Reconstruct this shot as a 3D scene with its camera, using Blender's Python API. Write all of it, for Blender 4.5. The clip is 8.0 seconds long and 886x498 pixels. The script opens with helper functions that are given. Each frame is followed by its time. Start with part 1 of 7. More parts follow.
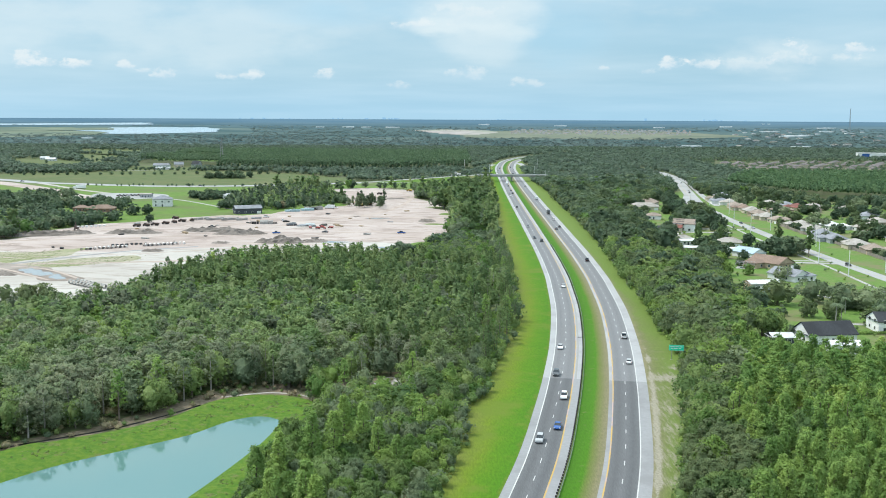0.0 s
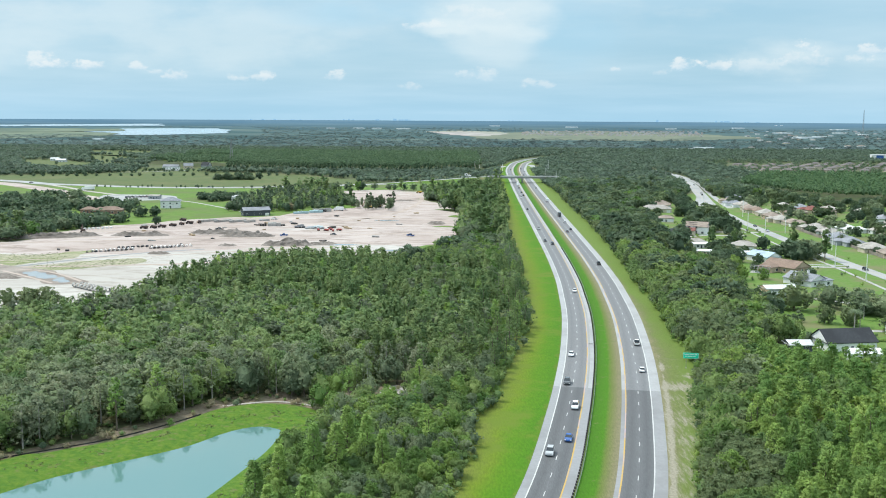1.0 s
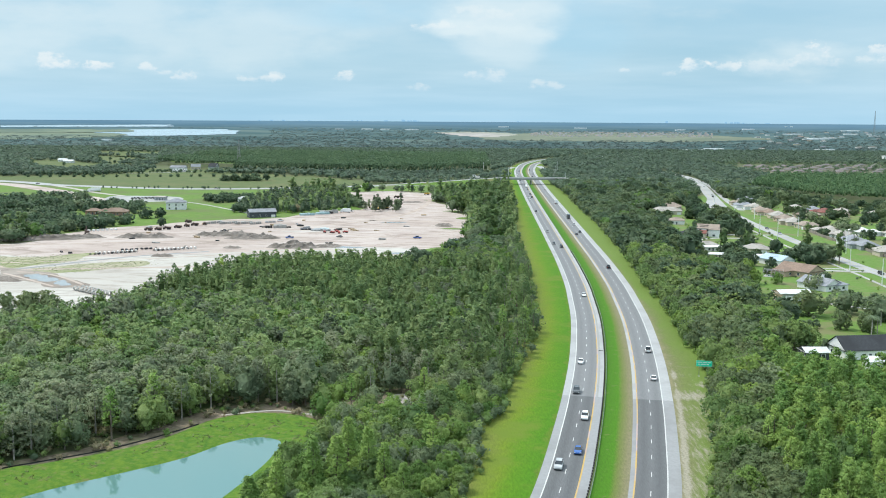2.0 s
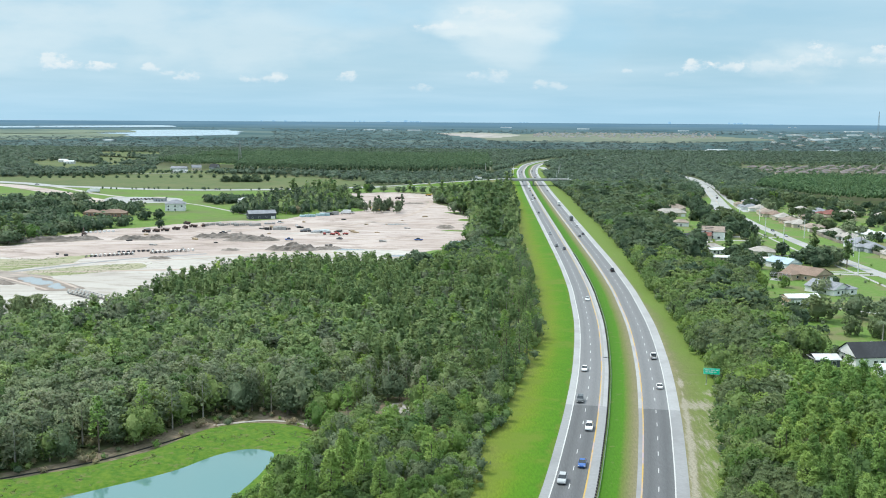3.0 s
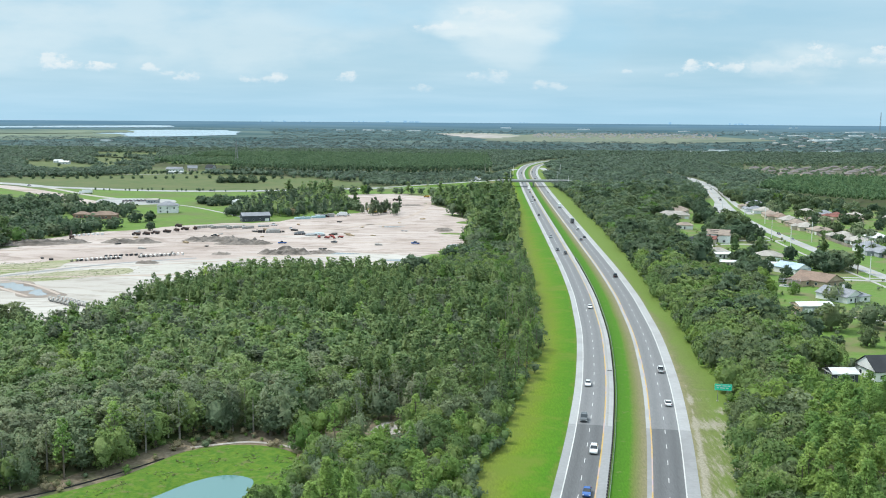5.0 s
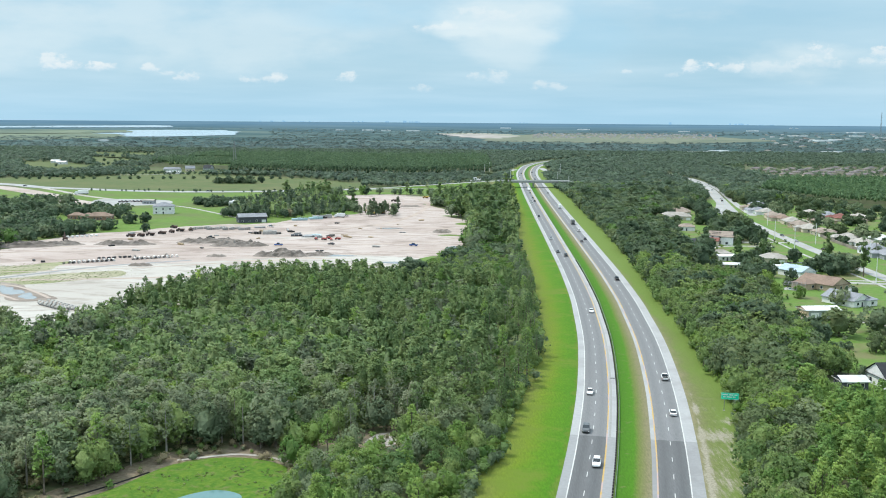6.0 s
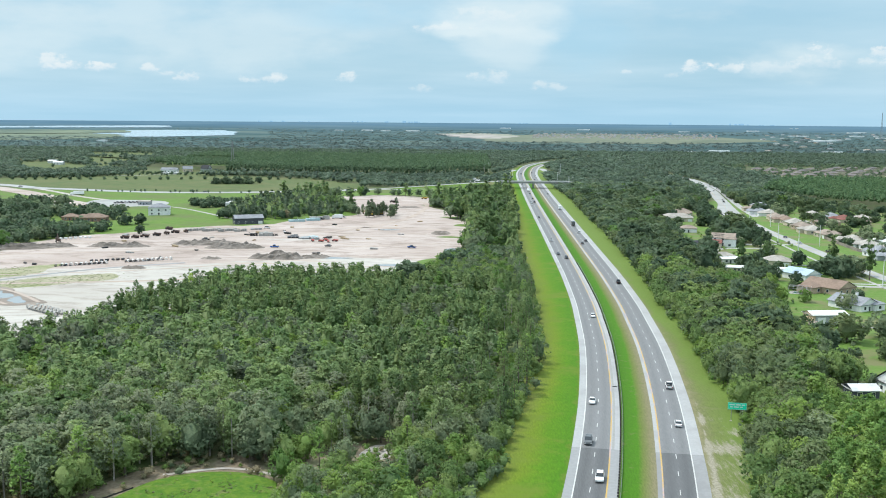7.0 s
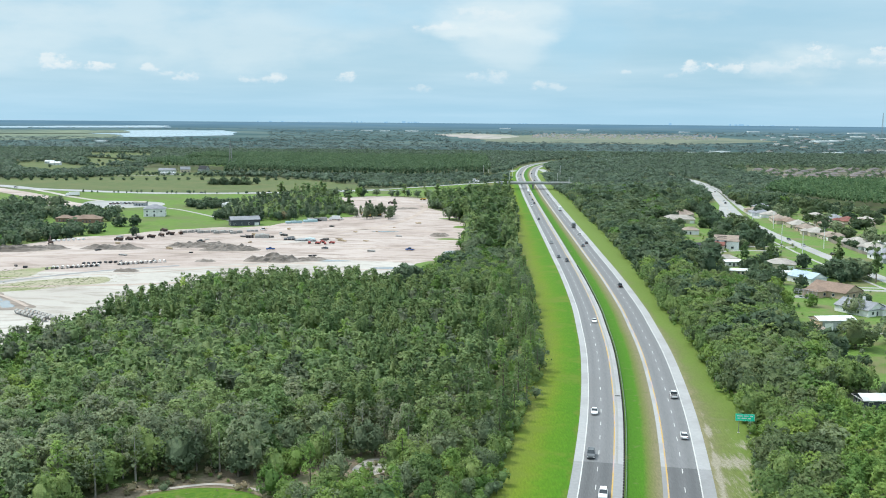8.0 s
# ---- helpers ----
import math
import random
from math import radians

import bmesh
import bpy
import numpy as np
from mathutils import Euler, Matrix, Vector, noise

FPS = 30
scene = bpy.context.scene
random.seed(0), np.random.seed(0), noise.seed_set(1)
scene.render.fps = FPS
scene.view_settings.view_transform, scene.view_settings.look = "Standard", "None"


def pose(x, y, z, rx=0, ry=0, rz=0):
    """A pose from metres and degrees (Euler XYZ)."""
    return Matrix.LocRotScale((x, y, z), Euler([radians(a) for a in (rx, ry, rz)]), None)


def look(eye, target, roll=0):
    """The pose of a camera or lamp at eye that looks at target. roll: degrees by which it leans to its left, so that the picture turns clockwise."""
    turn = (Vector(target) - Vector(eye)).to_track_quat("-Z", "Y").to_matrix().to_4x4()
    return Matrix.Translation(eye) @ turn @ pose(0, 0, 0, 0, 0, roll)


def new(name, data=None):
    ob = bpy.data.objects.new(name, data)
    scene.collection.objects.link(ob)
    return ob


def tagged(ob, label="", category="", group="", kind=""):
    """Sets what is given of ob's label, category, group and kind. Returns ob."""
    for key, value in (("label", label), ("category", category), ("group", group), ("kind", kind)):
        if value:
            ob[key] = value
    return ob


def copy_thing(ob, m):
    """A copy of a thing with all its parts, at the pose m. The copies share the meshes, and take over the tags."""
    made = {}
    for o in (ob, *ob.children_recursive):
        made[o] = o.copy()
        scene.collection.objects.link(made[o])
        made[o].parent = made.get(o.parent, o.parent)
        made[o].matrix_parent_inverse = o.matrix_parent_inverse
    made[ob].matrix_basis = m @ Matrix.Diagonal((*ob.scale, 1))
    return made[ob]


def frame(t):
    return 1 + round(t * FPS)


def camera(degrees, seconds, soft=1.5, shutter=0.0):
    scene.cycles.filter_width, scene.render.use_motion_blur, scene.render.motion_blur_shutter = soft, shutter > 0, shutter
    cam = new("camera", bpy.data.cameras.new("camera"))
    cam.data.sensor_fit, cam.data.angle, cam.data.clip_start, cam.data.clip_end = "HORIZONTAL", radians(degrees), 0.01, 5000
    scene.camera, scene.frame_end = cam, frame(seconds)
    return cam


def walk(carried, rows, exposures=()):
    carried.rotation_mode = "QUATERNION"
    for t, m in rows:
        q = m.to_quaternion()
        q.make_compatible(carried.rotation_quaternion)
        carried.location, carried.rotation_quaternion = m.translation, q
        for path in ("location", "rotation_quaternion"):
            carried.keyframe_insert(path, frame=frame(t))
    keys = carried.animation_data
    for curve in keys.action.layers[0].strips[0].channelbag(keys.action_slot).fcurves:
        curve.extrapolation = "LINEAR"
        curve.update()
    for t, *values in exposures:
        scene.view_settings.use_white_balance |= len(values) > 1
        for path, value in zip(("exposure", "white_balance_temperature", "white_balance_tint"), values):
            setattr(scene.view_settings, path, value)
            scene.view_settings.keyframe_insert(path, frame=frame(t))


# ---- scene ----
cam = camera(48.0, 8.0, soft=1.0)
# seconds, x, y, z, yaw to the left, pitch, lean
PATH = [
    (0.0, -2.18, 3.72, 82.69, 0.376, -7.672, 0.292),
    (0.5, -1.75, 7.96, 82.70, 0.680, -7.635, 0.302),
    (1.0, -1.36, 12.25, 82.69, 1.000, -7.605, 0.313),
    (1.5, -1.00, 16.61, 82.67, 1.300, -7.578, 0.323),
    (3.0, -0.11, 30.04, 82.56, 1.648, -7.515, 0.355),
    (3.5, 0.14, 34.62, 82.52, 1.650, -7.506, 0.365),
    (4.0, 0.38, 39.25, 82.47, 1.648, -7.500, 0.375),
    (4.5, 0.59, 43.94, 82.43, 1.643, -7.497, 0.385),
    (6.0, 1.19, 58.26, 82.35, 1.622, -7.490, 0.416),
    (6.5, 1.39, 63.12, 82.34, 1.612, -7.486, 0.426),
    (7.0, 1.59, 68.02, 82.36, 1.602, -7.482, 0.436),
    (7.5, 1.79, 72.96, 82.39, 1.592, -7.478, 0.446),
    (8.0, 2.01, 77.94, 82.45, 1.582, -7.470, 0.456),
]
walk(cam, [(t, pose(x, y, z, 90 + pitch, 0, yaw) @ pose(0, 0, 0, 0, 0, roll)) for t, x, y, z, yaw, pitch, roll in PATH])

# ---- light ----
SUN_EL, SUN_AZ = radians(57), radians(-66)          # azimuth from +y towards +x
SUN_DIR = Vector((math.sin(SUN_AZ) * math.cos(SUN_EL), math.cos(SUN_AZ) * math.cos(SUN_EL), math.sin(SUN_EL)))
sun = new("sun", bpy.data.lights.new("sun", "SUN"))
sun.data.energy, sun.data.angle, sun.data.color = 2.35, radians(2.0), (1.0, 0.94, 0.84)
sun.matrix_world = look(SUN_DIR * 100, (0, 0, 0))

world = bpy.data.worlds.new("sky")
scene.world = world
world.use_nodes = True
WT = world.node_tree
WT.nodes.clear()


def wmath(op, a, b=None, clamp=False):
    n = WT.nodes.new("ShaderNodeMath")
    n.operation, n.use_clamp = op, clamp
    for i, v in enumerate((a, b)):
        if v is None:
            continue
        if isinstance(v, (int, float)):
            n.inputs[i].default_value = v
        else:
            WT.links.new(v, n.inputs[i])
    return n.outputs[0]


def wramp(v, lo, hi):
    n = WT.nodes.new("ShaderNodeMapRange")
    n.interpolation_type = "SMOOTHSTEP"
    n.inputs[1].default_value, n.inputs[2].default_value = lo, hi
    WT.links.new(v, n.inputs[0])
    return n.outputs[0]


def wmix(f, a, b):
    n = WT.nodes.new("ShaderNodeMix")
    n.data_type = "RGBA"
    for slot, v in ((0, f), (6, a), (7, b)):
        if isinstance(v, (int, float)):
            n.inputs[slot].default_value = v
        elif isinstance(v, tuple):
            n.inputs[slot].default_value = (*v, 1)
        else:
            WT.links.new(v, n.inputs[slot])
    return n.outputs[2]


def wnoise(vec, scale, detail=5.0, rough=0.55):
    n = WT.nodes.new("ShaderNodeTexNoise")
    n.inputs["Scale"].default_value, n.inputs["Detail"].default_value, n.inputs["Roughness"].default_value = scale, detail, rough
    WT.links.new(vec, n.inputs["Vector"])
    return n.outputs["Fac"]


def wcomb(x, y, z=0.0):
    n = WT.nodes.new("ShaderNodeCombineXYZ")
    for i, v in enumerate((x, y, z)):
        if isinstance(v, (int, float)):
            n.inputs[i].default_value = v
        else:
            WT.links.new(v, n.inputs[i])
    return n.outputs[0]


sky = WT.nodes.new("ShaderNodeTexSky")
sky.sky_type, sky.sun_disc = "NISHITA", False
sky.sun_elevation, sky.sun_rotation = SUN_EL, SUN_AZ
sky.air_density, sky.dust_density, sky.ozone_density = 1.0, 1.2, 2.0
sky_blue = wmix(1.0, (0, 0, 0), sky.outputs[0])
dim = WT.nodes.new("ShaderNodeVectorMath")
dim.operation = "SCALE"
dim.inputs["Scale"].default_value = 0.075
WT.links.new(sky_blue, dim.inputs[0])
coord = WT.nodes.new("ShaderNodeTexCoord")
sep = WT.nodes.new("ShaderNodeSeparateXYZ")
WT.links.new(coord.outputs["Generated"], sep.inputs[0])
dx, dy, dz = sep.outputs
up = wmath("MAXIMUM", dz, 0.0)
den = wmath("ADD", up, 0.06)
# high, thin cloud sheet, seen foreshortened towards the horizon
sheet_uv = wcomb(wmath("DIVIDE", dx, den), wmath("DIVIDE", dy, den), 0.3)
broad = wnoise(sheet_uv, 0.30, 5.0, 0.5)
fine = wnoise(sheet_uv, 1.0, 4.0, 0.5)
veil = wmath("ADD", wmath("MULTIPLY", broad, 0.75), wmath("MULTIPLY", fine, 0.25))
veil_f = wramp(veil, 0.30, 0.80)
base = wmix(0.72, dim.outputs[0], (0.430, 0.740, 0.940))
col = wmix(wmath("MULTIPLY", veil_f, 0.8), base, (0.640, 0.820, 0.920))
# streaks
streak = wnoise(wcomb(wmath("MULTIPLY", dx, 2.2), wmath("MULTIPLY", dz, 7.0), wmath("MULTIPLY", dy, 1.5)), 2.4, 5.0, 0.6)
high = wramp(dz, 0.05, 0.13)
col = wmix(wmath("MULTIPLY", wmath("MULTIPLY", wramp(streak, 0.46, 0.78), high), 0.7), col, (0.80, 0.885, 0.90))
# low haze band at the horizon
low = wramp(dz, 0.055, -0.005)
col = wmix(wmath("MULTIPLY", low, 0.65), col, (0.415, 0.690, 0.890))
# a broad bright bank of thin cloud
caz, cel = wmath("DIVIDE", dx, wmath("MAXIMUM", dy, 0.05)), wmath("DIVIDE", dz, wmath("MAXIMUM", dy, 0.05))
soft = wnoise(wcomb(caz, wmath("MULTIPLY", cel, 2.5), 4.0), 7.0, 5.0, 0.55)
THIN, CLEAR = (0.74, 0.87, 0.92), (0.43, 0.715, 0.90)
for ca, ce, cw, ch, cs, ct in ((-0.30, 0.085, 0.22, 0.050, 0.50, THIN), (-0.095, 0.102, 0.085, 0.017, 0.55, CLEAR), (0.12, 0.085, 0.055, 0.040, 0.35, CLEAR), (0.020, 0.104, 0.075, 0.026, 0.72, THIN), (-0.015, 0.088, 0.050, 0.007, 0.60, THIN), (0.025, 0.070, 0.042, 0.022, 0.50, THIN), (0.33, 0.057, 0.11, 0.019, 0.60, THIN)):
    cu, cv = wmath("DIVIDE", wmath("SUBTRACT", caz, ca), cw), wmath("DIVIDE", wmath("SUBTRACT", cel, ce), ch)
    cr2 = wmath("ADD", wmath("MULTIPLY", cu, cu), wmath("MULTIPLY", cv, cv))
    cb = wramp(wmath("ADD", wmath("SUBTRACT", 1.0, cr2), wmath("MULTIPLY", wmath("SUBTRACT", soft, 0.5), 6.0)), -0.3, 1.5)
    col = wmix(wmath("MULTIPLY", wmath("MULTIPLY", cb, wramp(dy, 0.1, 0.3)), cs), col, ct)
# small cumulus: azimuth, height, half width, half height, strength
PUFFS = [(-0.420, 0.0525, 0.020, 0.0105, 0.75), (-0.395, 0.0490, 0.030, 0.0055, 0.6), (-0.375, 0.0480, 0.022, 0.0055, 0.65), (-0.323, 0.0472, 0.011, 0.0055, 0.7), (-0.304, 0.0425, 0.009, 0.0030, 0.5),
         (-0.284, 0.0400, 0.013, 0.0070, 0.75), (-0.208, 0.0365, 0.024, 0.0050, 0.6), (-0.194, 0.0395, 0.008, 0.0050, 0.5), (-0.125, 0.0395, 0.014, 0.0065, 0.75), (-0.050, 0.0290, 0.016, 0.0050, 0.45),
         (0.017, 0.0410, 0.024, 0.0075, 0.5), (0.0745, 0.0315, 0.020, 0.0060, 0.5), (0.151, 0.0468, 0.007, 0.0028, 0.6), (0.193, 0.0440, 0.012, 0.0040, 0.4), (0.221, 0.0525, 0.015, 0.0090, 0.9), (0.249, 0.0505, 0.018, 0.0065, 0.65),
         (0.292, 0.0520, 0.030, 0.0090, 0.4), (0.3395, 0.0700, 0.013, 0.0085, 0.9), (0.336, 0.0580, 0.034, 0.0090, 0.45), (0.402, 0.0680, 0.016, 0.0080, 0.85), (0.392, 0.0560, 0.020, 0.0060, 0.5), (-0.034, 0.0880, 0.030, 0.0055, 0.6), (0.012, 0.0990, 0.040, 0.0110, 0.35)]
ahead = wmath("MAXIMUM", dy, 0.05)
az = wmath("DIVIDE", dx, ahead)
el = wmath("DIVIDE", dz, ahead)
pn = wnoise(wcomb(az, wmath("MULTIPLY", el, 1.6), 0.0), 55.0, 5.0, 0.62)
lump = wmath("MULTIPLY", wmath("SUBTRACT", pn, 0.5), 6.0)
front = wramp(dy, 0.1, 0.3)
for pa, pe, pw, ph, ps in PUFFS:
    u = wmath("DIVIDE", wmath("SUBTRACT", az, pa), pw)
    v = wmath("DIVIDE", wmath("SUBTRACT", el, pe), ph)
    below = wmath("MULTIPLY", wmath("MINIMUM", v, 0.0), 0.6)
    r2 = wmath("ADD", wmath("MULTIPLY", u, u), wmath("ADD", wmath("MULTIPLY", v, v), wmath("MULTIPLY", below, below)))
    body = wramp(wmath("ADD", wmath("SUBTRACT", 1.0, r2), lump), 0.0, 1.15)
    shade = wramp(wmath("ADD", v, wmath("MULTIPLY", lump, 0.4)), -0.9, 0.6)
    tone = wmix(shade, (0.58, 0.76, 0.88), (0.88, 0.93, 0.94))
    col = wmix(wmath("MULTIPLY", wmath("MULTIPLY", body, front), 0.8 * ps), col, tone)
# the thin veil of cloud grows brighter overhead and round the sun
sun_dot = WT.nodes.new("ShaderNodeVectorMath")
sun_dot.operation = "DOT_PRODUCT"
sun_dot.inputs[1].default_value = SUN_DIR
WT.links.new(coord.outputs["Generated"], sun_dot.inputs[0])
halo = wmath("POWER", wmath("MAXIMUM", sun_dot.outputs["Value"], 0.0), 6.0)
lift = wmath("ADD", 1.0, wmath("ADD", wmath("MULTIPLY", wramp(dz, 0.14, 0.75), 1.05), wmath("MULTIPLY", wmath("MULTIPLY", halo, wramp(dz, 0.14, 0.5)), 1.3)))
glow = WT.nodes.new("ShaderNodeVectorMath")
glow.operation = "SCALE"
WT.links.new(wmix(wramp(dz, 0.14, 0.75), col, wmix(0.45, col, (0.76, 0.77, 0.76))), glow.inputs[0])
WT.links.new(lift, glow.inputs["Scale"])
bg = WT.nodes.new("ShaderNodeBackground")
bg.inputs["Strength"].default_value = 0.80
WT.links.new(glow.outputs[0], bg.inputs[0])
wout = WT.nodes.new("ShaderNodeOutputWorld")
WT.links.new(bg.outputs[0], wout.inputs[0])
scene.view_settings.exposure = 0.34


# ---- materials ----
def node(nt, kind, **inputs):
    n = nt.nodes.new(kind)
    for k, v in inputs.items():
        n.inputs[k.replace("_", " ")].default_value = v
    return n


def mixc(nt, f, a, b, blend="MIX"):
    n = nt.nodes.new("ShaderNodeMix")
    n.data_type, n.blend_type = "RGBA", blend
    for slot, v in ((0, f), (6, a), (7, b)):
        if isinstance(v, (int, float)):
            n.inputs[slot].default_value = v
        elif isinstance(v, tuple):
            n.inputs[slot].default_value = (*v, 1)
        else:
            nt.links.new(v, n.inputs[slot])
    return n.outputs[2]


def ramp(nt, v, lo, hi, a=0.0, b=1.0):
    n = nt.nodes.new("ShaderNodeMapRange")
    n.interpolation_type = "SMOOTHSTEP"
    for i, x in enumerate((lo, hi, a, b)):
        n.inputs[i + 1].default_value = x
    nt.links.new(v, n.inputs[0])
    return n.outputs[0]


def noise_of(nt, scale, stretch=(1, 1, 1), detail=5.0, rough=0.6):
    g = nt.nodes.new("ShaderNodeNewGeometry")
    m = nt.nodes.new("ShaderNodeMapping")
    m.inputs["Scale"].default_value = stretch
    n = node(nt, "ShaderNodeTexNoise", Scale=scale, Detail=detail, Roughness=rough)
    nt.links.new(g.outputs["Position"], m.inputs[0])
    nt.links.new(m.outputs[0], n.inputs["Vector"])
    return n.outputs["Fac"]


def start(name, rough=0.8, metal=0.0, spec=0.3):
    m = bpy.data.materials.new(name)
    m.use_nodes = True
    nt = m.node_tree
    b = nt.nodes["Principled BSDF"]
    b.inputs["Roughness"].default_value, b.inputs["Metallic"].default_value = rough, metal
    b.inputs["Specular IOR Level"].default_value = spec
    return m, nt, b


def surface(name, c1, c2, fine=2.0, c3=None, coarse=0.05, cut=(0.45, 0.65), rough=0.85, bump=0.0, metal=0.0, spec=0.3, stretch=(1, 1, 1)):
    """Two-scale noise colour: c1 to c2 in the grain, c3 in large patches."""
    m, nt, b = start(name, rough, metal, spec)
    f = noise_of(nt, fine, stretch)
    col = mixc(nt, ramp(nt, f, 0.3, 0.7), c1, c2)
    if c3:
        col = mixc(nt, ramp(nt, noise_of(nt, coarse, stretch, 6.0), *cut), col, c3)
    nt.links.new(col, b.inputs["Base Color"])
    if bump:
        bp = node(nt, "ShaderNodeBump", Strength=bump, Distance=0.3)
        nt.links.new(f, bp.inputs["Height"])
        nt.links.new(bp.outputs[0], b.inputs["Normal"])
    return m


def leafy(name, c1, c2, c3=None, glow=0.50):
    """Leaves: each spray has a tone of its own, a share of the light passes through."""
    m, nt, b = start(name, 0.62, 0.0, 0.25)
    g = nt.nodes.new("ShaderNodeNewGeometry")
    info = nt.nodes.new("ShaderNodeObjectInfo")
    col = mixc(nt, g.outputs["Random Per Island"], c1, c2)
    big = noise_of(nt, 0.045, detail=4.0)
    col = mixc(nt, ramp(nt, big, 0.42, 0.68, 0.0, 0.75), col, c3 or c2)
    hsv = nt.nodes.new("ShaderNodeHueSaturation")
    nt.links.new(col, hsv.inputs["Color"])
    at = nt.nodes.new("ShaderNodeAttribute")
    at.attribute_name = "tone"
    val = nt.nodes.new("ShaderNodeMath")
    val.operation = "MULTIPLY"
    nt.links.new(ramp(nt, info.outputs["Random"], 0.0, 1.0, 0.80, 1.22), val.inputs[0])
    nt.links.new(ramp(nt, at.outputs["Fac"], -1.0, 1.0, 0.84, 1.18), val.inputs[1])
    hue = nt.nodes.new("ShaderNodeMath")
    nt.links.new(ramp(nt, info.outputs["Random"], 0.0, 1.0, 0.015, -0.012), hue.inputs[0])
    nt.links.new(ramp(nt, at.outputs["Fac"], -1.0, 1.0, 0.516, 0.486), hue.inputs[1])
    nt.links.new(hue.outputs[0], hsv.inputs["Hue"])
    fine = ramp(nt, noise_of(nt, 3.6, detail=3.0, rough=0.75), 0.30, 0.70, 0.80, 1.22)
    mul = nt.nodes.new("ShaderNodeMath")
    mul.operation = "MULTIPLY"
    nt.links.new(val.outputs[0], mul.inputs[0])
    nt.links.new(fine, mul.inputs[1])
    nt.links.new(mul.outputs[0], hsv.inputs["Value"])
    nt.links.new(hsv.outputs[0], b.inputs["Base Color"])
    tr = nt.nodes.new("ShaderNodeBsdfTranslucent")
    nt.links.new(hsv.outputs[0], tr.inputs[0])
    ms = nt.nodes.new("ShaderNodeMixShader")
    ms.inputs[0].default_value = glow
    nt.links.new(b.outputs[0], ms.inputs[1])
    nt.links.new(tr.outputs[0], ms.inputs[2])
    nt.links.new(ms.outputs[0], nt.nodes["Material Output"].inputs[0])
    return m


def banded(name, stops, fine=1.5, amount=0.5, patch=None, patch_scale=0.06, patch_cut=(0.5, 0.7), rough=0.9, bump=0.0, spec=0.2, stretch=(1, 1, 1)):
    """Colour stops across a strip (its 'across' coordinate), broken up by noise."""
    m, nt, b = start(name, rough, 0.0, spec)
    at = nt.nodes.new("ShaderNodeAttribute")
    at.attribute_name = "across"
    wob = noise_of(nt, 0.12, detail=6.0)
    add = nt.nodes.new("ShaderNodeMath")
    add.operation = "MULTIPLY_ADD"
    nt.links.new(wob, add.inputs[0])
    add.inputs[1].default_value = 0.5 * amount
    sub = nt.nodes.new("ShaderNodeMath")
    sub.operation = "SUBTRACT"
    nt.links.new(at.outputs["Fac"], sub.inputs[0])
    sub.inputs[1].default_value = 0.25 * amount
    nt.links.new(sub.outputs[0], add.inputs[2])
    cr = nt.nodes.new("ShaderNodeValToRGB")
    el = cr.color_ramp.elements
    while len(el) < len(stops):
        el.new(0.5)
    for e, (p, c) in zip(el, stops):
        e.position, e.color = p, (*c, 1)
    nt.links.new(add.outputs[0], cr.inputs[0])
    f = noise_of(nt, fine, stretch, 6.0, 0.7)
    hsv = nt.nodes.new("ShaderNodeHueSaturation")
    nt.links.new(cr.outputs[0], hsv.inputs["Color"])
    nt.links.new(ramp(nt, f, 0.25, 0.75, 0.78, 1.22), hsv.inputs["Value"])
    out = hsv.outputs[0]
    if patch:
        out = mixc(nt, ramp(nt, noise_of(nt, patch_scale, detail=7.0, rough=0.65), *patch_cut), out, patch)
    nt.links.new(out, b.inputs["Base Color"])
    if bump:
        bp = node(nt, "ShaderNodeBump", Strength=bump, Distance=0.15)
        nt.links.new(f, bp.inputs["Height"])
        nt.links.new(bp.outputs[0], b.inputs["Normal"])
    return m


def with_bare(m, c1, c2):
    """Mottled bare soil where the mesh's 'bare' coordinate says so."""
    nt = m.node_tree
    b = nt.nodes["Principled BSDF"]
    grass = b.inputs["Base Color"].links[0].from_socket
    at = nt.nodes.new("ShaderNodeAttribute")
    at.attribute_name = "bare"
    add = nt.nodes.new("ShaderNodeMath")
    nt.links.new(at.outputs["Fac"], add.inputs[0])
    nt.links.new(noise_of(nt, 0.60, (1.3, 0.16, 1), 10.0, 0.82), add.inputs[1])
    soil = mixc(nt, ramp(nt, noise_of(nt, 1.6, detail=6.0), 0.35, 0.65), c1, c2)
    nt.links.new(mixc(nt, ramp(nt, add.outputs[0], 0.86, 1.06), grass, soil), b.inputs["Base Color"])
    return m


def with_lush(m, c1, c2):
    """Greener growth where the mesh's 'lush' coordinate says so."""
    nt = m.node_tree
    b = nt.nodes["Principled BSDF"]
    grass = b.inputs["Base Color"].links[0].from_socket
    at = nt.nodes.new("ShaderNodeAttribute")
    at.attribute_name = "lush"
    add = nt.nodes.new("ShaderNodeMath")
    nt.links.new(at.outputs["Fac"], add.inputs[0])
    nt.links.new(noise_of(nt, 0.10, (1.6, 0.4, 1), 7.0, 0.7), add.inputs[1])
    green = mixc(nt, ramp(nt, noise_of(nt, 0.8, (2.0, 0.5, 1), 6.0), 0.3, 0.7), c1, c2)
    nt.links.new(mixc(nt, ramp(nt, add.outputs[0], 0.75, 1.25), grass, green), b.inputs["Base Color"])
    return m


def plain(name, c, rough=0.5, metal=0.0, spec=0.4, vary=0.12):
    """Paint or sheet with slight dirt."""
    return surface(name, c, tuple(x * (1 - vary) for x in c), 1.5, tuple(x * (1 - 2 * vary) for x in c), 0.2, (0.5, 0.8), rough, 0, metal, spec)


